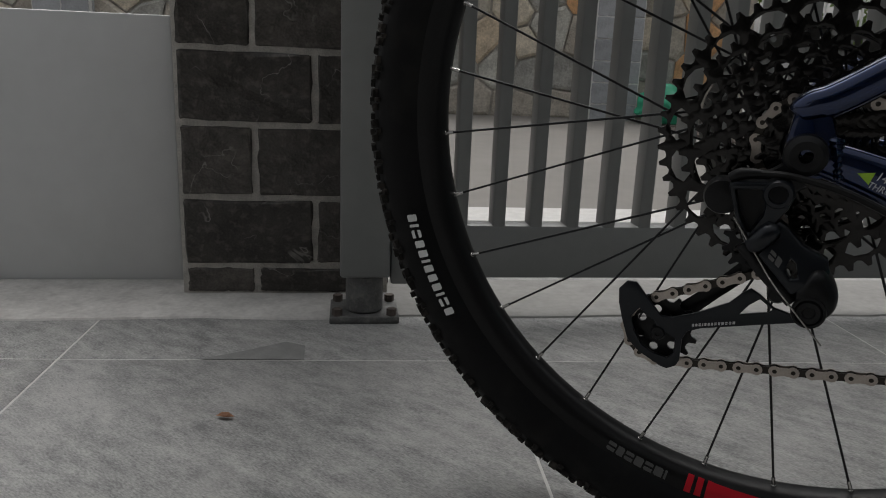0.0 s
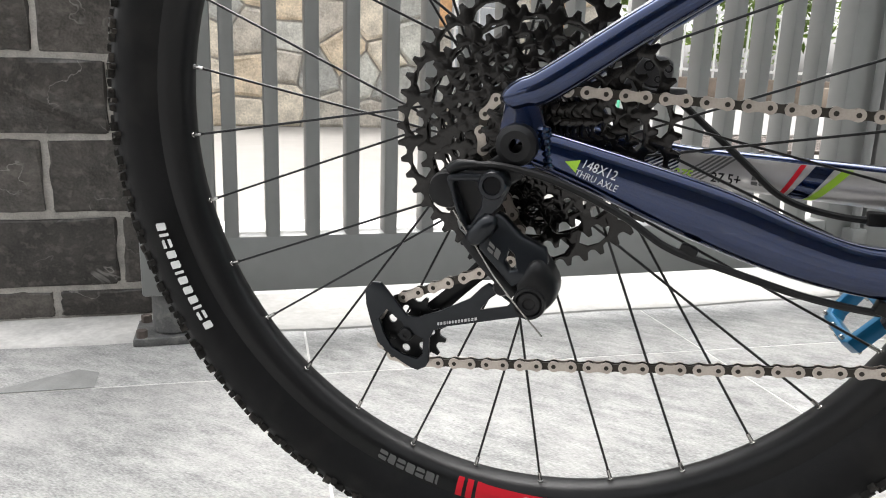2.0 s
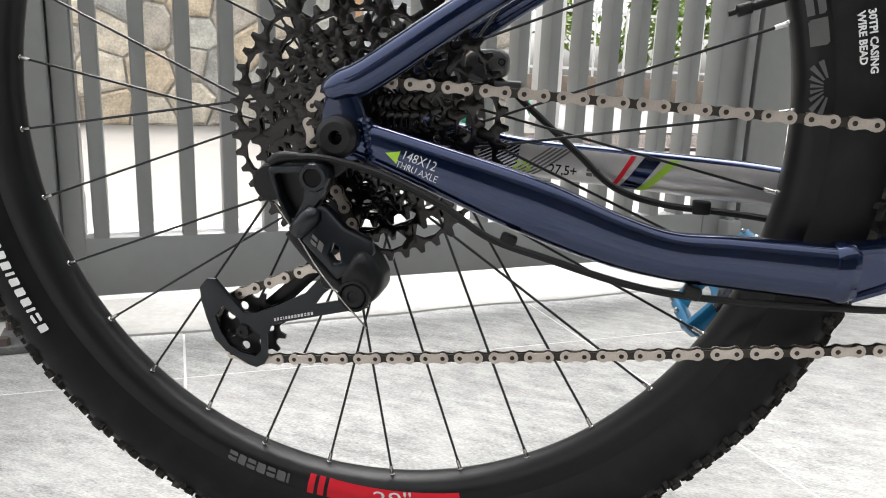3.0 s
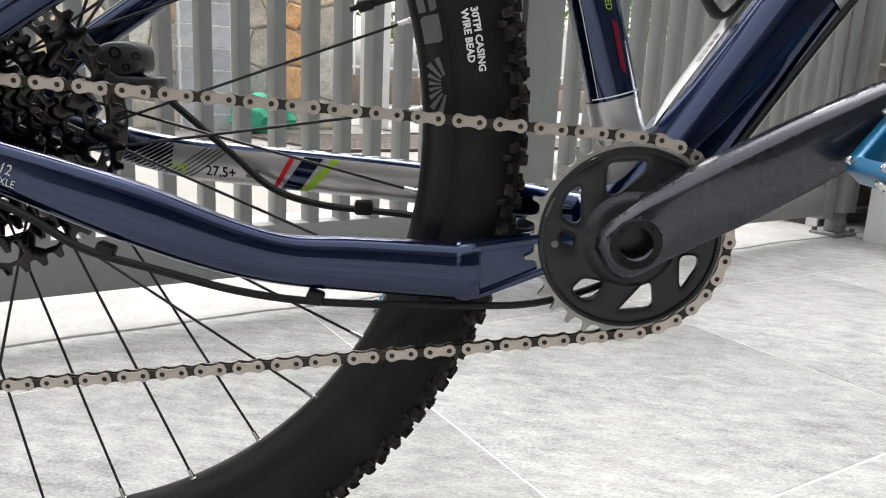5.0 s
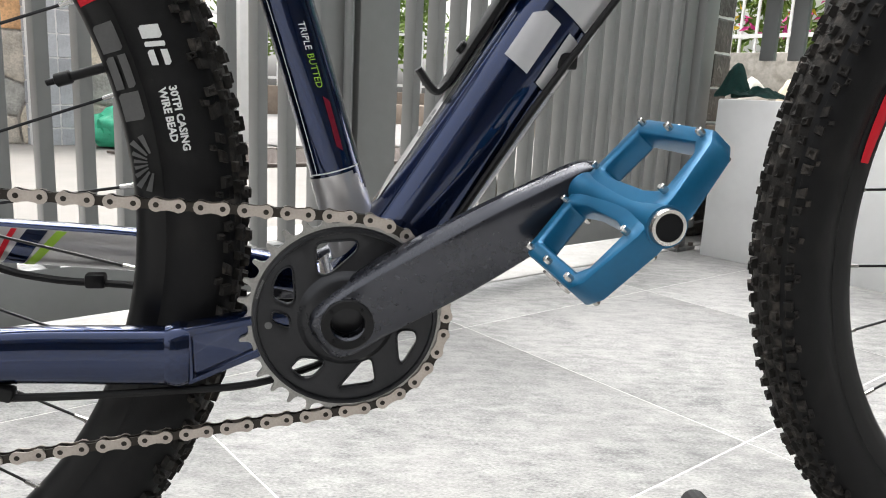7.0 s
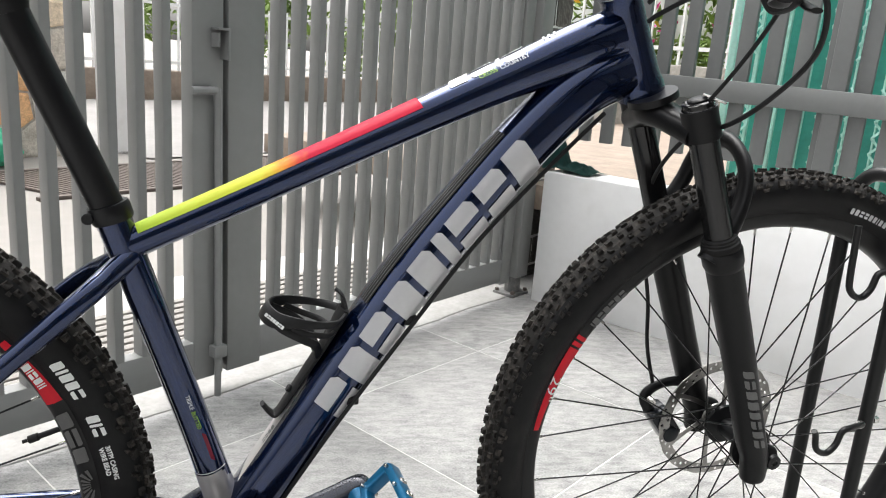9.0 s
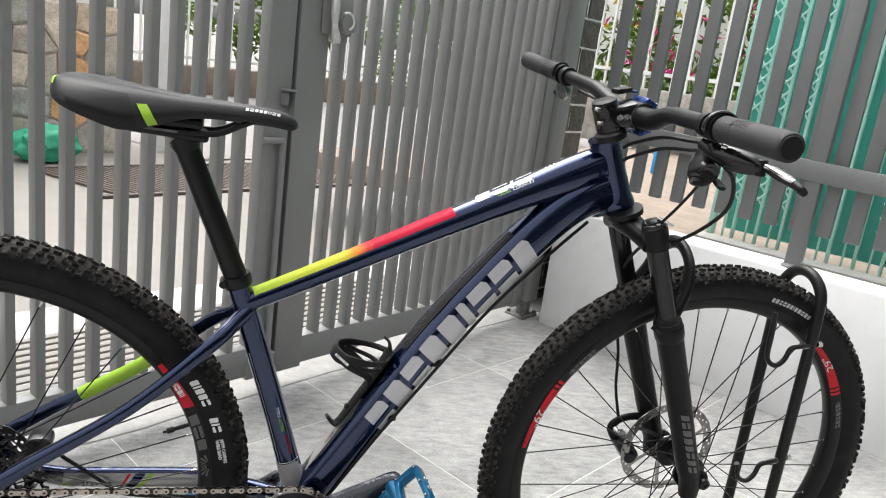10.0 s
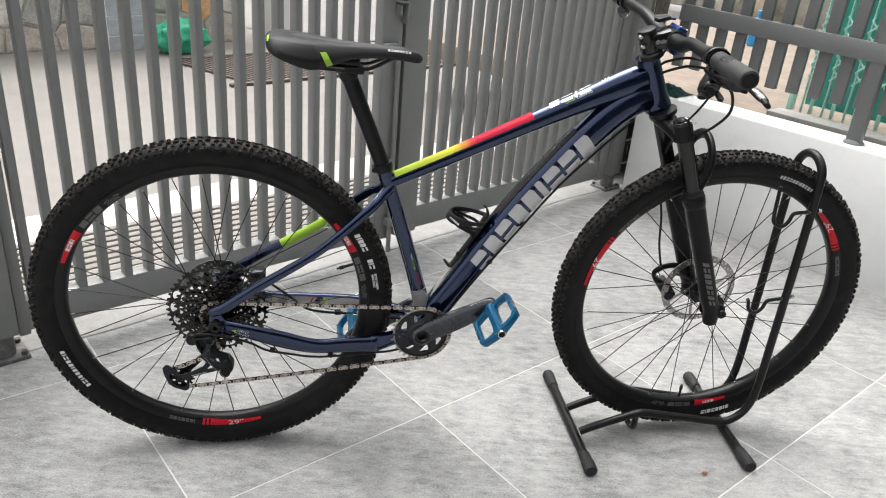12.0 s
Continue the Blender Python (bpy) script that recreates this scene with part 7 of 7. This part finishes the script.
part("crown", sweep([(0.918, -0.066, 0.792), (0.914, -0.05, 0.796), (0.909, -0.024, 0.803), (0.907, 0.0, 0.806), (0.909, 0.024, 0.803), (0.914, 0.05, 0.796), (0.918, 0.066, 0.792)], [(0.0165, 0.0135), (0.0165, 0.0135), (0.02, 0.014), (0.024, 0.016), (0.02, 0.014), (0.0165, 0.0135), (0.0165, 0.0135)], n=20, k=4, ref=(1, 0, 0), power=2.6), FORK, fork, "matt black fork crown")
part("crown_race", sweep([tuple(HT0 - hd * 0.008), tuple(HT0)], 0.0285, n=30, k=1), BLACK, fork)
arch = [(1.0, -0.066, 0.655), (1.03, -0.06, 0.715), (1.038, -0.045, 0.762), (1.04, 0, 0.785), (1.038, 0.045, 0.762), (1.03, 0.06, 0.715), (1.0, 0.066, 0.655)]
part("fork_arch", sweep([(x - 0.035, y, z - 0.005) for x, y, z in arch], [(0.014, 0.016), (0.009, 0.012), (0.008, 0.011), (0.008, 0.011), (0.008, 0.011), (0.009, 0.012), (0.014, 0.016)], n=14, k=5, ref=(0.9, 0, 0.4)), FORK, fork)

part("leg_print", wrap(blocks("ononffon", 0.015, gap=0.25), lambda u, v: Vector(tuple(LT + np.array((0, -0.066, 0)) + LD * (0.383 - u))) + Vector((0.0202 * math.sin(v / 0.02 - 0.1), -0.0202 * math.cos(v / 0.02 - 0.1), 0))), DECAL_GREY, fork, "grey maker's print")
part("axle_end", lathe([(0.0, -0.076), (0.004, -0.0765), (0.0045, -0.078), (0.0095, -0.0775), (0.0105, -0.074), (0.0105, -0.06)], 24, m=Matrix.Translation((1.119, 0, 0.379))), BLACK, fork)
part("rebound_dial", cyl(0.0065, (0.91, -0.066, 0.82), (0.906, -0.066, 0.829), 16, 0.001), BLACK, fork)
part("lockout_lever", box(0.026, 0.007, 0.0025, pose(0.922, -0.078, 0.832, 0, 15, -42), 0.001), STEEL, fork, "bright steel lockout lever")

front = wheel("front_wheel", "black spoked front wheel with a knobbly tyre", STEER @ pose(AX[0], AX[1], AX[2]) @ pose(0, 0, 0, 0, -4.4, 0), 0.028, (-0.032, 0.026),
              [(0.0, -0.055), (0.012, -0.055), (0.012, -0.038), (0.029, -0.035), (0.029, -0.03), (0.013, -0.024), (0.013, 0.018), (0.028, 0.023), (0.028, 0.028), (0.014, 0.034), (0.012, 0.055), (0.0, 0.055)], mark_front, bike)
part("brake_disc", rotor(0.09, 0.02, 6, 0.042), DISC, front, "drilled steel brake disc")
fc = box(0.03, 0.03, 0.056, pose(1.032, 0.05, 0.373, 0, -38, 0), 0.006)
box(0.022, 0.034, 0.03, pose(1.036, 0.05, 0.362, 0, -38, 0), 0.005, fc)
caliper = part("front_caliper", fc, SLATE, fork, "black front brake caliper")
part("piston_cap", lathe([(0.0, -0.003), (0.0095, -0.003), (0.0118, -0.0015), (0.0122, 0.004)], 24, m=Matrix.Translation((1.038, 0.032, 0.361))), SLATE, caliper)
part("caliper_bracket", sweep([(1.078, 0.06, 0.418), (1.05, 0.058, 0.43), (1.018, 0.056, 0.426), (1.0, 0.054, 0.412), (1.008, 0.052, 0.392)], [(0.006, 0.008), (0.0055, 0.0075), (0.0055, 0.007), (0.006, 0.0085), (0.006, 0.008)], n=12, k=5), FORK, fork, "black caliper bracket")
for x, z in ((1.003, 0.411), (1.05, 0.354)):
    part("caliper_bolt", lathe([(0.0, -0.004), (0.003, -0.004), (0.0048, -0.0055), (0.0052, -0.001), (0.0052, 0.004)], 12, m=Matrix.Translation((x, 0.042, z))), STEEL, fork)

cock = new("handlebar")
cock.parent, cock["label"], cock.matrix_basis = bike, "wide black riser handlebar with grips and levers", STEER
SPC = np.array((0.849, 0, 0.931))
part("headset_cup", sweep([tuple(SPC), tuple(SPC + hd * 0.004), tuple(SPC + hd * 0.009), tuple(SPC + hd * 0.012)], [0.0232, 0.0236, 0.0226, 0.0188], n=30, k=1), BLACK, cock)
part("spacer", sweep([tuple(SPC + hd * 0.0115), tuple(SPC + hd * 0.022)], 0.0184, n=28, k=1), BLACK, cock)
STM = SPC + hd * 0.035
part("stem_clamp", sweep([tuple(STM - hd * 0.021), tuple(STM - hd * 0.018), tuple(STM + hd * 0.016), tuple(STM + hd * 0.019)], [0.0182, 0.0192, 0.0192, 0.0184], n=30, k=1), GLOSS, cock)
part("top_cap", sweep([tuple(STM + hd * 0.019), tuple(STM + hd * 0.022), tuple(STM + hd * 0.0235)], [0.0184, 0.0182, 0.0162], n=30, k=1), PLASTIC, cock)
BARC = np.array((0.878, 0, 0.969))
part("stem_body", sweep([tuple(STM + np.array((-0.004, 0, 0.002))), tuple(STM * 0.6 + BARC * 0.4), tuple(BARC + np.array((-0.006, 0, 0)))], [(0.0195, 0.0135), (0.0185, 0.0165), (0.0215, 0.0205)], n=24, k=4, power=5.0), GLOSS, cock, "black angular stem")
part("face_plate", sweep([tuple(BARC + np.array((0.004, q, 0))) for q in (-0.0235, -0.022, 0.022, 0.0235)], [0.0195, 0.021, 0.021, 0.0195], n=26, k=1, ref=(1, 0, 0)), GLOSS, cock)
for z in (-0.0195, 0.0195):
    part("face_plate_lug", box(0.02, 0.046, 0.011, Matrix.Translation(tuple(BARC + np.array((0.011, 0, z)))) @ pose(0, 0, 0, 0, 24 if z > 0 else -24, 0), 0.003), BLUE_ALLOY, cock, "deep blue anodised lug")
for y in (-0.014, 0.014):
    for z in (-0.019, 0.019):
        part("stem_bolt", cyl(0.0034, tuple(BARC + np.array((0.018, y, z))), tuple(BARC + np.array((0.024, y, z))), 10, 0.0006), STEEL, cock)
for z in (-0.011, 0.009):
    part("stem_bolt", cyl(0.0034, tuple(STM + hd * z + np.array((-0.021, -0.013, 0))), tuple(STM + hd * z + np.array((-0.02, -0.0218, 0))), 10, 0.0006), STEEL, cock)
for i in range(15):
    tall = 0.003 + 0.0055 * abs(math.sin(i * 0.62 + 0.3)) + 0.0001 * i
    part("stem_print", box(0.00075, 0.0005, tall, pose(0.842 + 0.0019 * i, -0.0203 - 0.00007 * i, 0.964 + 0.0003 * i, 0, -4, 0)), DECAL_SILVER, cock)


def bar_at(y):
    """The handlebar's line: straight in the middle, then rising and sweeping back."""
    s = abs(y)
    f = min(1, max(0, (s - 0.045) / 0.085))
    f = f * f * (3 - 2 * f)
    back = 0.012 * f + max(0, s - 0.13) * 0.1
    return np.array((BARC[0] - back, y, BARC[2] + 0.018 * f + max(0, s - 0.13) * 0.03 + max(0, y) * 0.036))


part("bar", sweep([tuple(bar_at(y)) for y in np.linspace(-0.365, 0.365, 41)], [0.0112 if abs(y) > 0.12 else 0.0112 + 0.0046 * max(0, 1 - max(0, abs(y) - 0.045) / 0.075) for y in np.linspace(-0.365, 0.365, 41)], n=24, k=1, ref=(0, 0, 1)), BLACK, cock, "satin black riser bar")
for sy in (-1, 1):
    y0, y1 = 0.258, 0.386
    ys = np.linspace(y0, y1, 60)
    rad = []
    for i, y in enumerate(ys):
        r = 0.0147 + 0.0006 * (y - y0) / (y1 - y0) + (0.0003 if 0.3 < (y - y0) / (y1 - y0) < 0.95 else 0)
        if (y - y0) / (y1 - y0) < 0.3:
            r += 0.0006 if i % 2 else -0.0002
        if i < 2:
            r = 0.0156
        if i == 59:
            r = 0.0138
        rad.append(r)
    part("grip", sweep([tuple(bar_at(sy * y)) for y in ys], rad, n=28, k=1, ref=(0, 0, 1)), GRIP, cock, "dark rubber grip with fine ribs")
    part("grip_end", lathe([(0.0, -0.001), (0.0115, -0.0012), (0.0125, 0.0005)], 24, m=Matrix.Translation(tuple(bar_at(sy * y1))) @ (pose(0, 0, 0, 0, 0, -8) if sy < 0 else pose(0, 0, 0, 0, 0, 172 + 16))), PLASTIC, cock)
    c = bar_at(sy * 0.245)
    part("clamp", sweep([tuple(bar_at(sy * 0.235)), tuple(bar_at(sy * 0.252))], 0.0165, n=24, k=1, ref=(0, 0, 1)), BLACK, cock)
    part("clamp", sweep([tuple(bar_at(sy * 0.214)), tuple(bar_at(sy * 0.226))], 0.0155, n=24, k=1, ref=(0, 0, 1)), BLACK, cock)
    hatch = bmesh.new()
    for i in range(9):
        for q in range(10):
            w = radians(-60 + 20 * q)
            out = np.array((math.sin(w), 0, math.cos(w)))
            c0, c1 = bar_at(sy * (0.285 + 0.0038 * i)), bar_at(sy * (0.2885 + 0.0038 * i))
            w2 = np.array((math.sin(w + 0.3), 0, math.cos(w + 0.3)))
            sweep([tuple(c0 + out * 0.0152), tuple(c1 + w2 * 0.0153)], 0.0006, n=5, k=1, ref=(0, 0, 1), bm=hatch)
    part("grip_hatch", hatch, GRIP, cock)
    # brake lever: clamp band, master cylinder, pivot, blade with a bright inlay and a black tip
    ring = bar_at(sy * 0.248)
    part("clamp_band", sweep([tuple(ring + np.array((0.0185 * math.sin(w), sy * 0.006 * math.sin(w), 0.0185 * math.cos(w)))) for w in np.linspace(-1.9, 2.6, 16)], [(0.0035, 0.0022)] * 16, n=8, k=2, ref=(0, 1, 0)), GLOSS, cock, "gloss black clamp band")
    d0 = bar_at(sy * (0.232 if sy < 0 else 0.25)) + np.array((0.022 if sy < 0 else 0.012, 0, -0.018 if sy < 0 else -0.016))
    part("lever_body", sweep([tuple(d0 + np.array((-0.016, 0.026 * -sy, -0.006))), tuple(d0 + np.array((-0.003, 0.008 * -sy, -0.012))), tuple(d0 + np.array((0.008, sy * 0.014, -0.015))), tuple(d0 + np.array((0.019, sy * 0.034, -0.017))), tuple(d0 + np.array((0.0235, sy * 0.042, -0.017)))], [(0.008, 0.007), (0.011, 0.012), (0.0125, 0.0145), (0.01, 0.0115), (0.006, 0.006)], n=18, k=4, power=2.4), GLOSS, cock, "gloss black brake lever body")
    part("lever_pivot", cyl(0.006, tuple(d0 + np.array((0.024, sy * 0.04, -0.008))), tuple(d0 + np.array((0.024, sy * 0.042, -0.027))), 16, 0.001), BLACK, cock)
    part("lever_reach", cyl(0.0034, tuple(d0 + np.array((0.024, sy * 0.043, -0.014))), tuple(d0 + np.array((0.029, sy * 0.052, -0.016))), 10, 0.0006), STEEL, cock)
    line = [d0 + np.array(q) for q in ((0.026, sy * 0.044, -0.016), (0.031, sy * 0.056, -0.018), (0.0335, sy * 0.075, -0.0215), (0.034, sy * 0.092, -0.025), (0.0325, sy * 0.103, -0.027))]
    part("lever_blade", sweep([tuple(p) for p in line], [(0.0035, 0.0035), (0.004, 0.0065), (0.0042, 0.0078), (0.0042, 0.0078), (0.0038, 0.0062)], n=16, k=4, power=2.8), GLOSS, cock, "black brake lever blade")
    part("lever_inlay", sweep([tuple(line[0] * 0.5 + line[1] * 0.5 + np.array((0, 0, 0.0006))), tuple(line[2] + np.array((0, 0, 0.0006))), tuple(line[3] * 0.9 + line[2] * 0.1 + np.array((0, 0, 0.0006)))], [(0.0044, 0.0022), (0.0047, 0.0048), (0.0046, 0.0048)], n=14, k=4, power=2.8), STEEL, cock, "bright steel inlay")
    part("lever_print", wrap(blocks("fofo", 0.004, gap=0.4), lambda u, v, a=line[2], sy=sy: Vector((a[0] + v * 0.7 - 0.0005, a[1] + sy * u, a[2] + 0.0058 - 0.2 * u - abs(v) * 0.1))), DECAL_GREY, cock)
    part("lever_tip", sweep([tuple(line[3]), tuple(line[4]), tuple(line[4] * 1.4 - line[3] * 0.4)], [(0.0045, 0.0081), (0.0046, 0.0076), (0.0036, 0.0056)], n=16, k=3, power=3.0), PLASTIC, cock)
# shifter on the right: housing, round cover, two paddles, cable adjuster
sh = np.array((0.879, -0.2, 0.939))
part("shifter_body", sweep([(0.884, -0.188, 0.966), (0.882, -0.193, 0.952), (0.879, -0.2, 0.938), (0.87, -0.208, 0.925), (0.864, -0.212, 0.921)], [(0.008, 0.008), (0.0135, 0.012), (0.0185, 0.0165), (0.0155, 0.0135), (0.008, 0.007)], n=20, k=4, power=2.6), PLASTIC, cock, "black gear shifter")
part("shifter_cover", lathe([(0.0, -0.0215), (0.008, -0.0212), (0.0085, -0.02), (0.0125, -0.0195), (0.0138, -0.017), (0.0138, -0.008)], 28, m=Matrix.Translation(tuple(sh)) @ pose(0, 0, 0, 18, 0, -14)), GLOSS, cock)
part("shift_paddle", sweep([(0.872, -0.206, 0.926), (0.858, -0.222, 0.92), (0.85, -0.238, 0.923)], [(0.004, 0.008), (0.0035, 0.0085), (0.003, 0.007)], n=12, k=4, ref=(0, 0, 1)), PLASTIC, cock)
part("shift_paddle", sweep([(0.89, -0.2, 0.928), (0.893, -0.218, 0.92), (0.889, -0.23, 0.918)], [(0.003, 0.006), (0.003, 0.007), (0.0025, 0.005)], n=10, k=3, ref=(0, 0, 1)), PLASTIC, cock)
part("shifter_arm", sweep([tuple(bar_at(-0.23) + np.array((0.002, 0, -0.016))), (0.876, -0.222, 0.957), (0.88, -0.206, 0.95)], [(0.004, 0.007), (0.004, 0.0065), (0.004, 0.006)], n=12, k=4, ref=(0, 1, 0)), GLOSS, cock)
part("cable_adjuster", cyl(0.0042, (0.888, -0.182, 0.958), (0.896, -0.166, 0.961), 12, 0.0008), BLACK, cock)
part("clamp_screw", cyl(0.003, (0.868, -0.237, 0.97), (0.874, -0.24, 0.969), 8, 0.0005), STEEL, cock)
part("clamp_screw", cyl(0.003, (0.873, -0.216, 0.962), (0.88, -0.218, 0.961), 8, 0.0005), STEEL, cock)
part("lockout_remote", box(0.03, 0.016, 0.008, pose(0.868, 0.035, 0.999, 0, -10, 20), 0.002), PLASTIC, cock)
part("remote_tab", box(0.022, 0.012, 0.004, pose(0.89, 0.05, 0.9985, 0, 0, -15), 0.001), BLUE_ALLOY, cock, "blue anodised remote tab")
# hoses and cables in the cockpit
bl, br = bar_at(0.21) + np.array((0.02, 0, -0.02)), bar_at(-0.2) + np.array((0.024, 0, -0.018))
cable([(0.895, -0.168, 0.961), (0.905, -0.12, 0.956), (0.89, -0.07, 0.95), (0.871, -0.026, 0.931), (0.866, -0.012, 0.921)], 0.0026, parent=cock)
cable([tuple(br + np.array((0.004, 0.012, -0.014))), (0.905, -0.125, 0.945), (0.893, -0.072, 0.935), (0.875, -0.026, 0.912), (0.869, -0.012, 0.902)], 0.0026, parent=cock)
cable([(0.886, -0.195, 0.926), (0.907, -0.163, 0.916), (0.918, -0.13, 0.89), (0.92, -0.1, 0.858), (0.916, -0.078, 0.83)], 0.0022, parent=cock)
cable([(0.89, -0.21, 0.948), (0.92, -0.205, 0.925), (0.938, -0.185, 0.885), (0.94, -0.14, 0.842), (0.936, -0.09, 0.808), (0.94, -0.02, 0.785), (0.95, 0.05, 0.72), (0.965, 0.075, 0.64), (0.99, 0.075, 0.55), (1.0, 0.07, 0.48), (1.012, 0.056, 0.425)], 0.0027, parent=cock)
cable([tuple(bl), (0.9, 0.12, 0.965), (0.905, 0.06, 0.95), (0.876, 0.026, 0.925), (0.868, 0.014, 0.915)], 0.0026, parent=cock)

# ---- floor stand that holds the front wheel ----
def stand():
    ob = thing("bike_stand", "black tubular steel floor stand holding the front wheel", "bike stand")
    def mid(x):
        return -0.03 - (x - 0.84) * 0.065

    def foot(x0, x1, ya, yb):
        part("floor_bar", sweep([(x0, ya, 0.0145), (x1, yb, 0.0145)], 0.0118, n=20, k=1, ref=(0, 0, 1)), STAND, ob)
        for x, y, s in ((x0, ya, -1), (x1, yb, 1)):
            e = np.array((x, y, 0.0152))
            dd = np.array((x1 - x0, yb - ya, 0)) / math.hypot(x1 - x0, yb - ya) * s
            side = np.cross(dd, (0, 0, 1))
            cap, rings = bmesh.new(), []
            for q, r, rib in ((-0.05, 0.0128, 0), (-0.047, 0.0137, 0), (-0.024, 0.014, 0), (-0.021, 0.0148, 0.0007), (0.006, 0.0149, 0.0007), (0.01, 0.0135, 0)):
                rings.append([cap.verts.new(e + dd * q + (side * math.cos(w) + np.array((0, 0, 1)) * math.sin(w)) * (r + (rib if i % 3 else -rib))) for i, w in enumerate(np.linspace(0, 2 * math.pi, 48, endpoint=False))])
            for r0, r1 in zip(rings, rings[1:]):
                for i in range(48):
                    cap.faces.new((r0[i], r0[(i + 1) % 48], r1[(i + 1) % 48], r1[i]))
            cap.faces.new(rings[0])
            cap.faces.new(rings[-1])
            bmesh.ops.recalc_face_normals(cap, faces=cap.faces)
            part("rubber_foot", cap, GRIP, ob, "black ribbed rubber foot")
    foot(0.8305, 0.8435, -0.19, 0.18)
    foot(1.228, 1.252, -0.207, 0.15)
    run = ((0.841, 0.032), (0.88, 0.05), (0.949, 0.077), (0.975, 0.086), (1.0, 0.088), (1.104, 0.073), (1.19, 0.062), (1.225, 0.068), (1.255, 0.1), (1.268, 0.16), (1.268, 0.3), (1.267, 0.46), (1.265, 0.61))
    for sy in (-1, 1):
        part("side_tube", sweep([(x, mid(x) + sy * 0.047, z) for x, z in run], 0.0095, n=16, k=6), STAND, ob)
    yc = mid(1.265)
    part("hoop", sweep([(1.265, yc - 0.047, 0.6), (1.264, yc - 0.047, 0.682), (1.264, yc - 0.042, 0.719), (1.263, yc - 0.024, 0.741), (1.263, yc, 0.748), (1.263, yc + 0.024, 0.741), (1.264, yc + 0.042, 0.719), (1.264, yc + 0.047, 0.682), (1.265, yc + 0.047, 0.6)], 0.0095, n=16, k=6, ref=(1, 0, 0)), STAND, ob)
    yl = mid(0.975)
    part("cross_tube", sweep([(0.975, yl - 0.047, 0.08), (0.985, yl - 0.03, 0.034), (0.988, yl, 0.0205), (0.985, yl + 0.03, 0.034), (0.975, yl + 0.047, 0.08)], 0.008, n=12, k=5, ref=(1, 0, 0)), STAND, ob)
    y = yc - 0.063
    for z, tail in ((0.634, 0.06), (0.42, 0.003)):
        part("hook", sweep([(1.25, y + 0.006, z), (1.222, y, z + 0.001), (1.209, y, z - 0.003), (1.203, y, z - 0.02), (1.193, y, z - 0.03), (1.182, y, z - 0.031), (1.169, y, z - 0.022), (1.164, y, z - 0.004), (1.16, y, z + tail)], 0.0042, n=10, k=5, ref=(0, 1, 0.1)), STAND, ob)
        part("hook_bolt", cyl(0.0052, (1.238, y + 0.004, z), (1.252, y + 0.008, z), 6, 0.001), STEEL, ob, "bright steel bolt")
        part("hook_nut", cyl(0.0055, (1.277, y + 0.014, z), (1.286, y + 0.015, z), 6, 0.001), STEEL, ob)
    return ob


stand()

# ---- floor tiles, each a piece of its own ----
S0, W0, PITCH = 0.457, -0.184, 0.605
fl = structure("floor", box(9.4, 7.2, 0.03, pose(1.0, -1.6, -0.0158), 0), GROUT, TILE_AT, "grey veined porcelain floor tiles with pale grout", "floor")
tile_mesh = mesh_of("tile", box(PITCH - 0.0031, PITCH - 0.0031, 0.012, pose(0, 0, -0.006), 0.0012), TILE)
side_n = SIDE_AT.inverted()
gate_n = GATE_AT.inverted()
for i in range(-8, 8):
    for j in range(-8, 5):
        c = Vector((S0 + (i + 0.5) * PITCH, W0 + (j + 0.5) * PITCH, 0))
        w = TILE_AT @ c
        if (side_n @ w).y < -0.35 or (gate_n @ w).y > 0.2 or (gate_n @ w).y < -4.6 or abs(w.x - 0.8) > 3.6:
            continue
        part("tile", tile_mesh, None, fl, "", Matrix.Translation(c) @ pose(0, 0, 0, 0, 0, 180 * ((i + j) % 2)))
